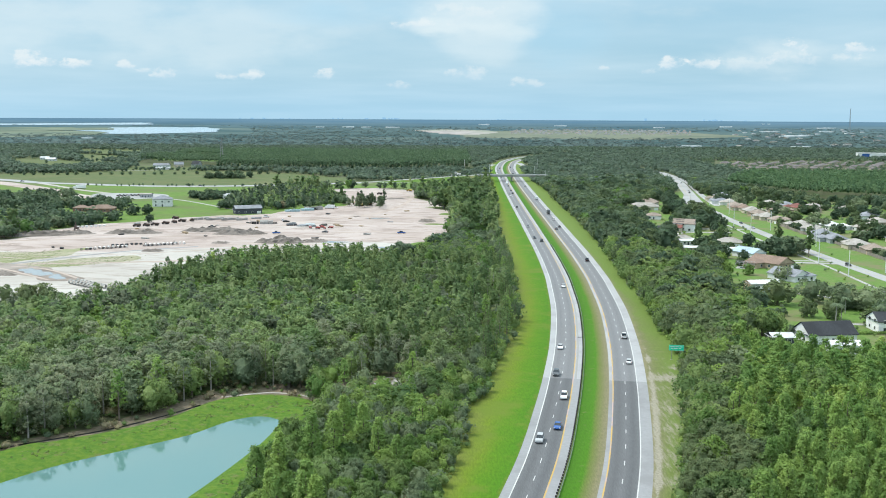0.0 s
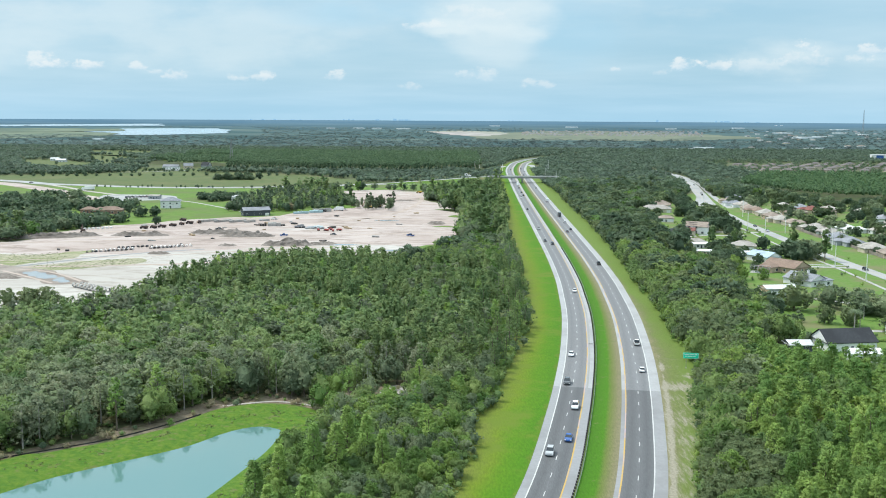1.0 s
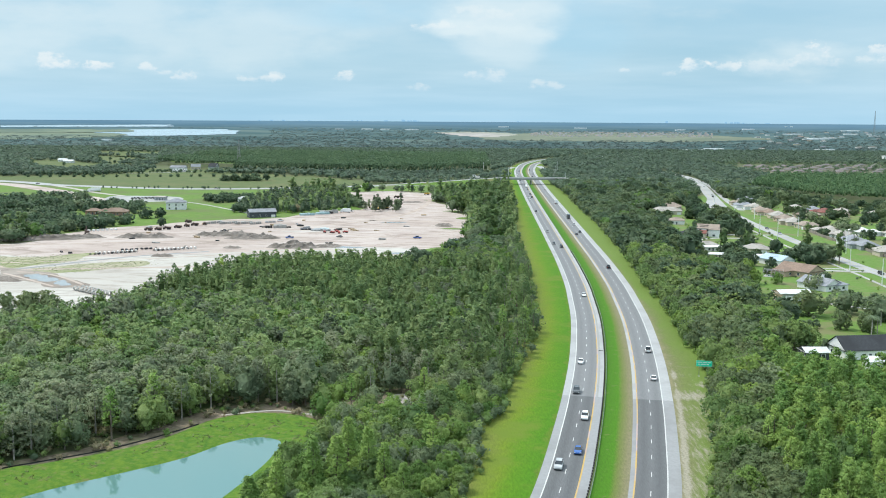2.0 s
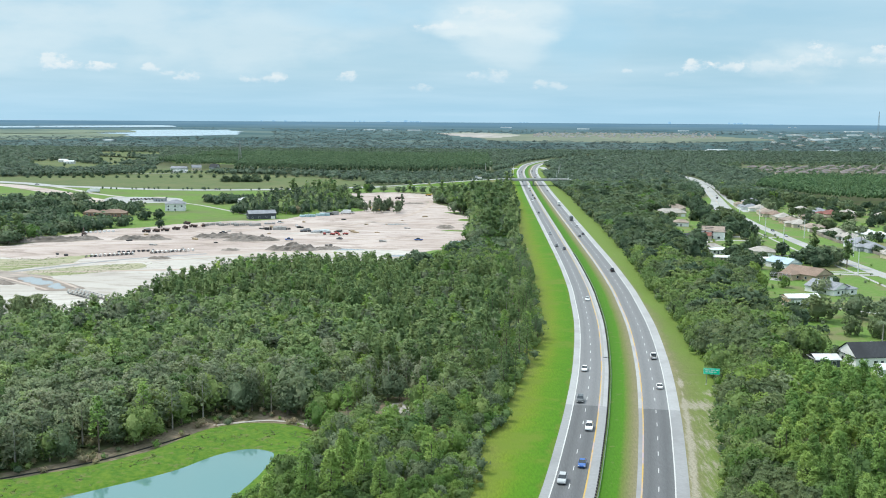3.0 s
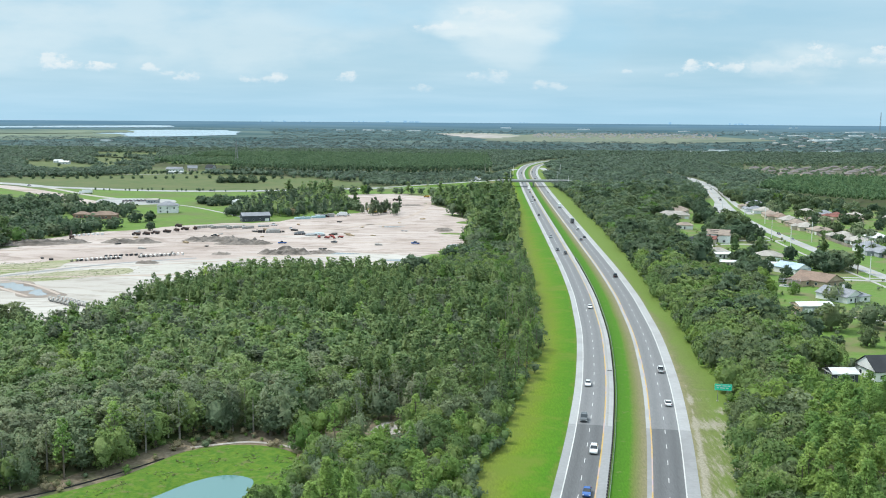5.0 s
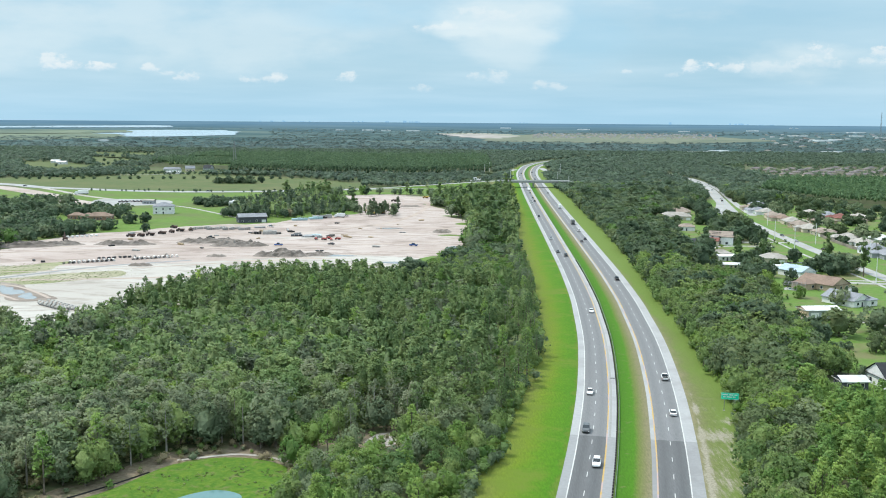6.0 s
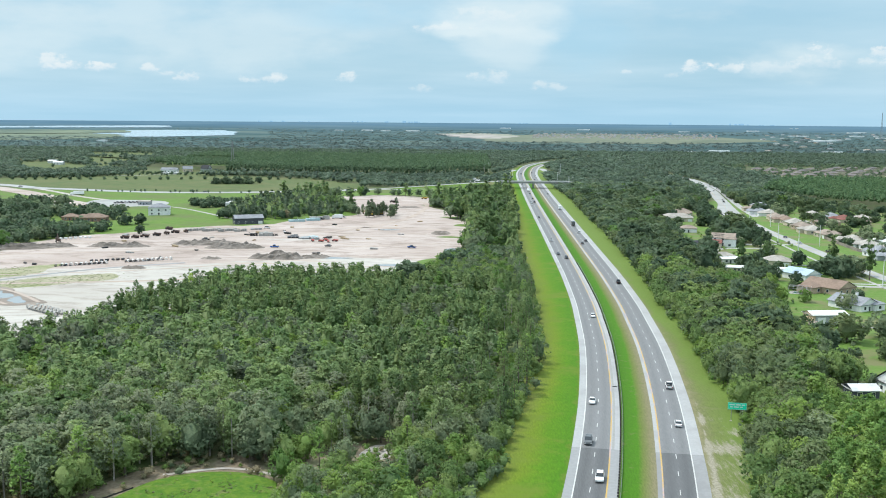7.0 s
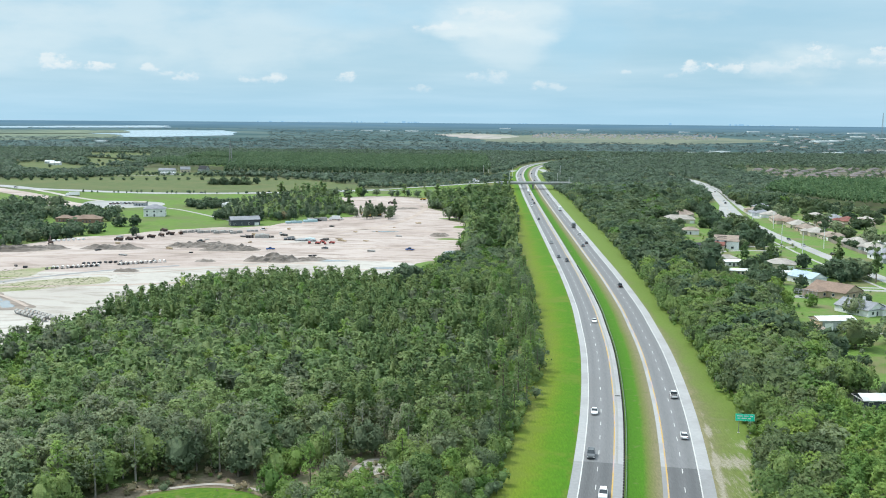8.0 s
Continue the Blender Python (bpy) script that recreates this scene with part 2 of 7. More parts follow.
M = {
    "floor": surface("forest_floor", (0.068, 0.088, 0.036), (0.104, 0.100, 0.056), 0.4, (0.080, 0.116, 0.038), 0.03, rough=0.95),
    "verge_w": banded("verge_grass_west", [(0.0, (0.080, 0.140, 0.012)), (0.06, (0.052, 0.146, 0.003)), (0.30, (0.070, 0.156, 0.004)), (0.50, (0.108, 0.160, 0.010)), (0.78, (0.120, 0.140, 0.028))], 0.9, 0.9, (0.104, 0.150, 0.016), 0.05, (0.50, 0.66), bump=0.3, stretch=(2.2, 0.5, 1)),
    "verge_e": banded("verge_grass_east", [(0.0, (0.176, 0.162, 0.088)), (0.12, (0.136, 0.140, 0.060)), (0.3, (0.116, 0.144, 0.040)), (0.75, (0.100, 0.144, 0.027)), (1.0, (0.064, 0.148, 0.011))], 0.9, 0.8, (0.152, 0.148, 0.080), 0.09, (0.56, 0.75), bump=0.3, stretch=(2.2, 0.5, 1)),
    "median": banded("median_grass", [(0.0, (0.120, 0.116, 0.066)), (0.07, (0.040, 0.120, 0.004)), (0.50, (0.050, 0.142, 0.005)), (0.64, (0.104, 0.136, 0.030)), (0.86, (0.158, 0.148, 0.074)), (1.0, (0.176, 0.158, 0.096))], 1.2, 0.22, (0.110, 0.136, 0.042), 0.30, (0.56, 0.72), bump=0.4, stretch=(2.2, 0.45, 1)),
    "lawn": surface("lawn", (0.078, 0.160, 0.020), (0.114, 0.182, 0.038), 0.4, (0.142, 0.146, 0.062), 0.045, (0.46, 0.62), rough=0.9, bump=0.3),
    "bank": surface("bank_grass", (0.040, 0.112, 0.004), (0.092, 0.156, 0.010), 0.7, (0.104, 0.124, 0.034), 0.35, (0.55, 0.68), rough=0.9, bump=1.0),
    "pasture": surface("pasture", (0.064, 0.100, 0.028), (0.098, 0.114, 0.042), 0.09, (0.104, 0.116, 0.044), 0.016, (0.45, 0.65), rough=0.95, bump=0.4),
    "field": surface("green_field", (0.076, 0.156, 0.018), (0.114, 0.174, 0.034), 0.16, (0.102, 0.130, 0.040), 0.018, (0.45, 0.62), rough=0.95, bump=0.4),
    "dirt": surface("dug_earth", (0.180, 0.154, 0.136), (0.262, 0.226, 0.200), 0.5, (0.140, 0.118, 0.102), 0.08, rough=0.95, bump=0.8),
    "stain": surface("damp_sand", (0.36, 0.295, 0.255), (0.42, 0.345, 0.30), 0.25, (0.31, 0.25, 0.215), 0.03, rough=0.95, bump=0.2, stretch=(0.4, 1.8, 1)),
    "litter": surface("leaf_litter", (0.125, 0.100, 0.068), (0.205, 0.168, 0.120), 0.9, (0.105, 0.118, 0.050), 0.12, (0.5, 0.66), rough=0.95, bump=0.5),
    "track": surface("dirt_track", (0.165, 0.150, 0.088), (0.225, 0.200, 0.130), 0.6, (0.112, 0.122, 0.052), 0.1, rough=0.95),
    "asphalt_old": banded("weathered_asphalt", [(0.0, (0.179, 0.181, 0.187)), (0.25, (0.148, 0.150, 0.154)), (0.5, (0.179, 0.181, 0.187)), (0.75, (0.148, 0.150, 0.154)), (1.0, (0.179, 0.181, 0.187))], 3.0, 0.06, (0.156, 0.156, 0.159), 0.03, (0.5, 0.7), 0.85, 0.1, 0.3, (3.0, 0.15, 1)),
    "asphalt_new": banded("darker_asphalt", [(0.0, (0.121, 0.122, 0.127)), (0.25, (0.092, 0.094, 0.097)), (0.5, (0.121, 0.122, 0.127)), (0.75, (0.089, 0.092, 0.096)), (1.0, (0.121, 0.122, 0.127))], 3.0, 0.06, (0.102, 0.102, 0.106), 0.03, (0.5, 0.7), 0.85, 0.1, 0.3, (3.0, 0.15, 1)),
    "shoulder_old": surface("pale_shoulder", (0.346, 0.349, 0.353), (0.305, 0.308, 0.311), 1.0, (0.277, 0.277, 0.279), 0.05, rough=0.9),
    "shoulder_new": surface("grey_shoulder", (0.269, 0.272, 0.278), (0.232, 0.235, 0.240), 1.0, (0.211, 0.211, 0.215), 0.05, rough=0.9),
    "concrete": surface("concrete", (0.380, 0.370, 0.352), (0.315, 0.308, 0.294), 0.8, (0.262, 0.254, 0.240), 0.1, rough=0.9),
    "street": surface("street_asphalt", (0.300, 0.300, 0.294), (0.345, 0.345, 0.336), 0.7, (0.262, 0.262, 0.256), 0.03, rough=0.9),
    "line_white": surface("white_road_paint", (0.538, 0.538, 0.524), (0.470, 0.470, 0.457), 2.0, (0.417, 0.417, 0.403), 0.1, rough=0.7),
    "line_yellow": surface("yellow_road_paint", (0.484, 0.309, 0.067), (0.417, 0.282, 0.087), 2.0, (0.370, 0.282, 0.302), 0.1, rough=0.7),
    "steel": plain("galvanised_steel", (0.33, 0.335, 0.34), 0.5, 0.6),
    "post": plain("dark_timber_post", (0.045, 0.040, 0.036), 0.85),
    "bark": surface("bark", (0.13, 0.105, 0.08), (0.20, 0.175, 0.145), 3.0, (0.085, 0.07, 0.055), 0.4, rough=0.95),
    "bark_pale": surface("pale_bark", (0.32, 0.30, 0.27), (0.42, 0.40, 0.37), 3.0, (0.22, 0.20, 0.18), 0.4, rough=0.95),
    "sign_green": plain("green_sign_sheet", (0.010, 0.78, 0.52), 0.4),
    "white": plain("white_paint", (0.78, 0.78, 0.77), 0.5),
    "black": plain("black_rubber", (0.018, 0.018, 0.019), 0.7),
    "black_pipe": plain("black_pipe", (0.03, 0.03, 0.035), 0.5),
}
with_lush(M["verge_e"], (0.098, 0.158, 0.024), (0.124, 0.172, 0.038))
with_bare(M["verge_e"], (0.300, 0.272, 0.215), (0.205, 0.195, 0.140))
LEAF = {
    "oak": leafy("oak_leaves", (0.133, 0.206, 0.070), (0.171, 0.254, 0.084), (0.137, 0.224, 0.073)),
    "oak_dark": leafy("dark_oak_leaves", (0.122, 0.168, 0.078), (0.156, 0.206, 0.094), (0.126, 0.184, 0.080)),
    "oak_grey": leafy("grey_oak_leaves", (0.154, 0.204, 0.116), (0.195, 0.249, 0.142), (0.160, 0.226, 0.112)),
    "bright": leafy("bright_leaves", (0.144, 0.237, 0.059), (0.190, 0.293, 0.071), (0.144, 0.245, 0.062)),
    "pine": leafy("pine_needles", (0.113, 0.183, 0.072), (0.149, 0.221, 0.088), (0.122, 0.201, 0.077)),
    # oak green with the blue of distance haze mixed into the colour
    "oak_mid": leafy("haze_tinted_oak_leaves", (0.093, 0.143, 0.085), (0.127, 0.184, 0.103), (0.103, 0.161, 0.090)),
    "pine_yel": leafy("yellowish_pine_needles", (0.207, 0.319, 0.087), (0.272, 0.391, 0.111), (0.220, 0.355, 0.091)),
    "cypress": leafy("cypress_leaves", (0.150, 0.221, 0.094), (0.192, 0.272, 0.116), (0.163, 0.261, 0.094)),
    "cypress_grey": leafy("grey_cypress_leaves", (0.165, 0.204, 0.124), (0.212, 0.247, 0.155), (0.165, 0.223, 0.120)),
    # far leaf colours greyed and blued to paint in the haze of distance
    "far_mix": leafy("hazed_distant_broadleaf", (0.101, 0.150, 0.107), (0.142, 0.200, 0.132), (0.076, 0.116, 0.085), 0.50),
    "hazy_mix": leafy("haze_coloured_woodland", (0.118, 0.160, 0.150), (0.150, 0.196, 0.176), (0.104, 0.142, 0.132), 0.50),
    "stand_pine": leafy("plantation_pine", (0.136, 0.226, 0.110), (0.186, 0.292, 0.136), (0.160, 0.262, 0.122), 0.50),
    # pine green with some haze blue put into it
    "far_pine": leafy("hazed_distant_pine", (0.080, 0.140, 0.078), (0.110, 0.180, 0.094), (0.092, 0.160, 0.084), 0.50),
    "brush": leafy("dry_brush", (0.265, 0.229, 0.141), (0.331, 0.285, 0.183), (0.273, 0.274, 0.134)),
    "tussock": leafy("dry_tussock", (0.148, 0.160, 0.083), (0.216, 0.221, 0.131), (0.172, 0.184, 0.098)),
    "site_tuft": leafy("thin_grass_tuft", (0.085, 0.140, 0.040), (0.135, 0.185, 0.065), (0.160, 0.180, 0.085)),
}


def sand_material(name, c1, c2, c3, c4):
    """Graded sand: broad tone, long scraper streaks and fine grit."""
    m, nt, b = start(name, 0.95, 0.0, 0.2)
    broad = ramp(nt, noise_of(nt, 0.013, (0.6, 1.2, 1), 5.0), 0.38, 0.62)
    streak = noise_of(nt, 0.045, (0.55, 1.45, 1), 10.0, 0.74)
    streak.node.inputs["Distortion"].default_value = 1.6
    grit = noise_of(nt, 0.32, (0.6, 1.4, 1), 8.0, 0.78)
    col = mixc(nt, broad, c1, c2)
    col = mixc(nt, ramp(nt, streak, 0.45, 0.64, 0.0, 0.85), col, c3)
    col = mixc(nt, ramp(nt, grit, 0.50, 0.72, 0.0, 0.55), col, c4)
    nt.links.new(col, b.inputs["Base Color"])
    bp = node(nt, "ShaderNodeBump", Strength=0.5, Distance=0.6)
    nt.links.new(streak, bp.inputs["Height"])
    nt.links.new(bp.outputs[0], b.inputs["Normal"])
    return m


M["sand"] = sand_material("graded_sand", (0.440, 0.378, 0.348), (0.370, 0.306, 0.276), (0.230, 0.180, 0.155), (0.300, 0.242, 0.214))
M["sand_white"] = sand_material("white_sand", (0.440, 0.416, 0.384), (0.380, 0.352, 0.320), (0.262, 0.233, 0.204), (0.338, 0.306, 0.270))
M["wet_sand"] = sand_material("wet_sand", (0.300, 0.262, 0.232), (0.232, 0.196, 0.168), (0.130, 0.102, 0.086), (0.190, 0.155, 0.132))
M["site_grass"] = sand_material("thin_site_grass", (0.320, 0.298, 0.215), (0.190, 0.218, 0.092), (0.370, 0.330, 0.262), (0.150, 0.190, 0.070))


def glass(name, c, rough=0.08):
    m, nt, b = start(name, rough, 0.0, 0.6)
    b.inputs["Base Color"].default_value = (*c, 1)
    return m


M["window"] = glass("dark_window_glass", (0.035, 0.045, 0.055))
M["car_glass"] = glass("tinted_car_glass", (0.02, 0.025, 0.03))


# ---- building helpers ----
def mesh_object(name, verts, faces, material, parent=None, across=None):
    me = bpy.data.meshes.new(name)
    me.from_pydata([tuple(v) for v in verts], [], faces)
    for m in (material if isinstance(material, (list, tuple)) else [material]):
        me.materials.append(m)
    if across is not None:
        a = me.attributes.new("across", "FLOAT", "POINT")
        a.data.foreach_set("value", [float(x) for x in across])
    ob = new(name, me)
    ob.parent = parent
    return ob


def part(name, bm, material, parent, label=""):
    """One mesh object out of a bmesh, under a thing or a part."""
    me = bpy.data.meshes.new(name)
    bm.to_mesh(me)
    bm.free()
    me.materials.append(material)
    ob = new(name, me)
    ob.parent = parent
    return tagged(ob, label) if label else ob


def box(bm, x0, x1, y0, y1, z0, z1, m=None):
    r = bmesh.ops.create_cube(bm, size=1.0, matrix=Matrix.Translation(((x0 + x1) / 2, (y0 + y1) / 2, (z0 + z1) / 2)) @ Matrix.Diagonal((x1 - x0, y1 - y0, z1 - z0, 1)))
    if m:
        bmesh.ops.transform(bm, matrix=m, verts=r["verts"])
    return r["verts"]


def boxed(*dims, bevel=0.0):
    bm = bmesh.new()
    box(bm, *dims)
    if bevel:
        bmesh.ops.bevel(bm, geom=bm.edges[:], offset=bevel, segments=1, affect="EDGES")
    return bm


def rod(bm, a, b, r0, r1=None, seg=8):
    a, b = Vector(a), Vector(b)
    d = b - a
    q = d.to_track_quat("Z", "Y").to_matrix().to_4x4()
    bmesh.ops.create_cone(bm, cap_ends=True, segments=seg, radius1=r0, radius2=r0 if r1 is None else r1, depth=d.length, matrix=Matrix.Translation((a + b) / 2) @ q)


def rodded(a, b, r0, r1=None, seg=8):
    bm = bmesh.new()
    rod(bm, a, b, r0, r1, seg)
    return bm


def thing(name, m, label, category, group=""):
    ob = new(name)
    ob.empty_display_size = 0.5
    ob.matrix_world = m
    return tagged(ob, label, category, group)


def spline(pts, step, closed=False):
    """Catmull-Rom through pts, sampled about every step metres."""
    p = [np.array(q, float) for q in pts]
    n = len(p)
    out = []
    for i in range(n if closed else n - 1):
        if closed:
            a, b, c, d = p[i - 1], p[i], p[(i + 1) % n], p[(i + 2) % n]
        else:
            b, c = p[i], p[i + 1]
            a = p[i - 1] if i else 2 * b - c
            d = p[i + 2] if i + 2 < n else 2 * c - b
        k = max(1, int(np.linalg.norm(c - b) / step))
        for j in range(k):
            t = j / k
            out.append(0.5 * (2 * b + (c - a) * t + (2 * a - 5 * b + 4 * c - d) * t * t + (3 * b - a - 3 * c + d) * t ** 3))
    if not closed:
        out.append(p[-1])
    return np.array(out)


def side(line):
    """Unit normals to the right of a polyline."""
    t = np.gradient(line, axis=0)
    t /= np.linalg.norm(t, axis=1)[:, None]
    return np.stack([t[:, 1], -t[:, 0]], 1)


def ribbon(name, line, o0, o1, z, material, cells=1, parent=None, curve=None):
    """A strip along a line between two offsets to its right, which may vary along it."""
    n = side(line)
    k = len(line)
    o0, o1 = np.broadcast_to(o0, k), np.broadcast_to(o1, k)
    verts, acr = [], []
    for i in range(k):
        for j in range(cells + 1):
            f = j / cells
            q = line[i] + n[i] * (o0[i] * (1 - f) + o1[i] * f)
            verts.append((q[0], q[1], z + (curve(f) if curve else 0.0)))
            acr.append(f)
    w = cells + 1
    faces = [(i * w + j, i * w + j + 1, (i + 1) * w + j + 1, (i + 1) * w + j) for i in range(k - 1) for j in range(cells)]
    return mesh_object(name, verts, faces, material, parent, acr)


def patch(name, pts, z, material, step=12.0, wobble=0.0, seed=0):
    """A flat piece of ground with a soft, uneven outline."""
    line = spline(pts, step, True)
    if wobble:
        for i, q in enumerate(line):
            v = noise.noise_vector(Vector((q[0] * 0.05, q[1] * 0.05, seed)))
            line[i] = q + wobble * np.array((v.x, v.y))
    bm = bmesh.new()
    f = bm.faces.new([bm.verts.new((q[0], q[1], z)) for q in line])
    bmesh.ops.triangulate(bm, faces=[f])
    for f in bm.faces:
        if f.normal.z < 0:
            f.normal_flip()
    ob = part(name, bm, material, None)
    return tagged(ob, kind="structure")


def inside(x, y, poly):
    hit = False
    j = len(poly) - 1
    for i in range(len(poly)):
        (xi, yi), (xj, yj) = poly[i], poly[j]
        if (yi > y) != (yj > y) and x < (xj - xi) * (y - yi) / (yj - yi) + xi:
            hit = not hit
        j = i
    return hit


# ---- ground ----
ORIGIN, NEAR_R, FAR_R, EYE_Z = (0.0, 40.0), 2500.0, 4950.0, 82.5


def far(x, y):
    """Past 2.5 km the land is drawn in towards the rim, and rises so that each place keeps its bearing and its dip."""
    vx, vy = x - ORIGIN[0], y - ORIGIN[1]
    D = math.hypot(vx, vy)
    if D <= NEAR_R:
        return x, y, 0.0
    D = min(D, 32000.0)
    d = NEAR_R + (FAR_R - NEAR_R) * (1 - NEAR_R / D)
    k = d / math.hypot(vx, vy)
    return ORIGIN[0] + vx * k, ORIGIN[1] + vy * k, EYE_Z - d * (EYE_Z / D + (D - NEAR_R) / 1.48e7)


def polar_sheet(name, radii, material, segments=180):
    verts, acr = [], []
    for r in radii:
        for s in range(segments):
            a = 2 * math.pi * s / segments
            verts.append(far(ORIGIN[0] + r * math.sin(a), ORIGIN[1] + r * math.cos(a)))
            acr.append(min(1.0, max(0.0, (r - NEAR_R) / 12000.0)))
    faces = []
    for i in range(len(radii) - 1):
        for s in range(segments):
            a, b = i * segments + s, i * segments + (s + 1) % segments
            faces.append((a, a + segments, b + segments, b))
    return tagged(mesh_object(name, verts, faces, material, None, acr), kind="structure")


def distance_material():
    """Woods, marsh and towns many kilometres off; emission and colour stand in for haze."""
    m, nt, b = start("haze_glow_distance", 1.0, 0.0, 0.0)
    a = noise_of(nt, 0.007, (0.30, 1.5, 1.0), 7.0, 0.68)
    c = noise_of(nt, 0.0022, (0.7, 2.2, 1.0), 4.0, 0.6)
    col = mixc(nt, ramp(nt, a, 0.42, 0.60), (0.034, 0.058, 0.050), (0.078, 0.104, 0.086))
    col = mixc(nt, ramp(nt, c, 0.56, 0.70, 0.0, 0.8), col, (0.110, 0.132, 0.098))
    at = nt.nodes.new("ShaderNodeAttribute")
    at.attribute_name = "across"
    # base colour drawn to one dull haze blue with distance
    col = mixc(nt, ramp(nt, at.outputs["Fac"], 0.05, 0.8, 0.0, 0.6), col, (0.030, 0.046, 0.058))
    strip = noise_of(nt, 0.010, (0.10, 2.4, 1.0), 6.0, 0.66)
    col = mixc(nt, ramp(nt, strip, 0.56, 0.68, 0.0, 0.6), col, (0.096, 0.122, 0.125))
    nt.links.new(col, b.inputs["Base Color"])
    # painted haze: a blue glow that grows towards the rim
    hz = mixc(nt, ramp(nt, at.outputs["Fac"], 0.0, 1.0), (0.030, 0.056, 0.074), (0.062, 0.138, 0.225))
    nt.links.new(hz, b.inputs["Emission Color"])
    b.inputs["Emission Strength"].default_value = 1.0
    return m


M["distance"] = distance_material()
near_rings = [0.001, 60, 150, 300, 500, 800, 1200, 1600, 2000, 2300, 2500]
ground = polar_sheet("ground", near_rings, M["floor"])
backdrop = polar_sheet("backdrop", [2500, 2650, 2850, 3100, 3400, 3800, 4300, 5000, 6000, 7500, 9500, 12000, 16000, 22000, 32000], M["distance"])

# ---- motorway: centre of the median, then offsets to the right ----
MID = spline([(-60, -140), (-29.5, 0), (-1.5, 100), (10.6, 150), (25.4, 213), (31.3, 240), (37.1, 272), (43.4, 310), (50.5, 360), (57.2, 422),
              (61.0, 476), (63.4, 520), (65.8, 600), (67.4, 700), (68.6, 780), (70.2, 900), (73.8, 1138), (76.8, 1285), (79.6, 1430),
              (84.2, 1568), (94, 1700), (108, 1820), (140, 1960), (190, 2080), (270, 2190), (380, 2270), (500, 2310), (640, 2330)], 4.0)
JOINT_Y = 311.0
cut = int(np.argmin(abs(MID[:, 1] - JOINT_Y)))
NEWER, OLDER = MID[:cut + 1], MID[cut:]
YEL_W, YEL_E, LANES = -6.2, 6.2, 7.4
for nm, line, tone in (("new", NEWER, "new"), ("old", OLDER, "old")):
    road_w = tagged(ribbon("road", line, YEL_W - LANES - 0.15, YEL_W + 0.15, 0.09, M["asphalt_" + tone], 8), "grey two-lane asphalt carriageway of the motorway", "road", kind="structure")
    road_e = tagged(ribbon("road", line, YEL_E - 0.15, YEL_E + LANES + 0.15, 0.09, M["asphalt_" + tone], 8), "grey two-lane asphalt carriageway of the motorway", "road", kind="structure")
    for o0, o1 in ((YEL_W - LANES - 2.2, YEL_W - LANES - 0.15), (YEL_W + 0.15, YEL_W + 2.5), (YEL_E - 1.2, YEL_E - 0.15), (YEL_E + LANES + 0.15, YEL_E + LANES + 3.1)):
        tagged(ribbon("shoulder", line, o0, o1, 0.075, M["shoulder_" + tone]), "pale paved shoulder beside the motorway", "road", kind="structure")
for o, mat, nm in ((YEL_W - LANES, "line_white", "edge_line"), (YEL_W, "line_yellow", "edge_line"), (YEL_E, "line_yellow", "edge_line"), (YEL_E + LANES, "line_white", "edge_line")):
    tagged(ribbon(nm, MID, o - (0.17 if mat == "line_yellow" else 0.14), o + (0.17 if mat == "line_yellow" else 0.14), 0.10, M[mat]), "painted line along the motorway lanes", "road marking", kind="structure")

M["rumble"] = surface("rumble_strip", (0.300, 0.300, 0.296), (0.215, 0.215, 0.212), 1.6, (0.260, 0.256, 0.250), 0.2, rough=0.9, bump=0.5, stretch=(0.4, 2.0, 1))
tagged(ribbon("rumble_strip", OLDER, YEL_W + 0.45, YEL_W + 1.05, 0.082, M["rumble"]), "milled rumble strip along the inner shoulder", "road marking", kind="structure")

# verges and median
EDGE_W = [(-32, -30), (-8, 150), (-4, 212), (2, 244), (2.5, 274), (9, 292), (13, 326), (22, 368), (27, 403), (29.8, 472), (32, 560), (33, 666), (36.5, 780), (41, 891), (44, 1060), (48, 1250), (56, 1500), (70, 1680), (90, 1820)]
EDGE_E = [(0, -30), (34, 150), (48.6, 212), (60, 260), (68.7, 298), (76, 335), (79.5, 365), (78.5, 385), (82, 416), (84.8, 452), (85, 490), (91, 585), (96.5, 750), (98.8, 902), (102, 1140), (101, 1224), (104, 1500), (116, 1690), (136, 1840)]
long = MID[(MID[:, 1] > -60) & (MID[:, 1] < 1830)]
tn = side(long)
out_w = np.array([np.interp(y, [p[1] for p in EDGE_W], [p[0] for p in EDGE_W]) for y in long[:, 1]])
out_e = np.array([np.interp(y, [p[1] for p in EDGE_E], [p[0] for p in EDGE_E]) for y in long[:, 1]])
tagged(ribbon("verge", long, YEL_W - LANES - 2.2, (out_w - long[:, 0]) / tn[:, 0] - 4.0, 0.06, M["verge_w"], 10), "bright mown grass verge beside the motorway", "grass", kind="structure")
verge_e = tagged(ribbon("verge", long, YEL_E + LANES + 3.1, (out_e - long[:, 0]) / tn[:, 0] + 4.0, 0.06, M["verge_e"], 10), "patchy mown grass verge with bare sandy spots", "grass", kind="structure")


def lerp_edge(y):
    return float(np.interp(y, [p[1] for p in EDGE_E], [p[0] for p in EDGE_E]))


bare = verge_e.data.attributes.new("bare", "FLOAT", "POINT")
BARE = [(67, 313, 9, 0.56), (72, 326, 8, 0.48), (66, 300, 12, 0.45), (61, 280, 13, 0.46), (64, 290, 10, 0.42), (59, 270, 10, 0.42), (57, 260, 13, 0.46), (55, 250, 10, 0.42), (51, 231, 10, 0.42), (53, 240, 13, 0.46), (49, 222, 13, 0.45), (74, 352, 9, 0.3), (81, 470, 12, 0.33), (88, 640, 14, 0.33), (69, 338, 8, 0.38)]
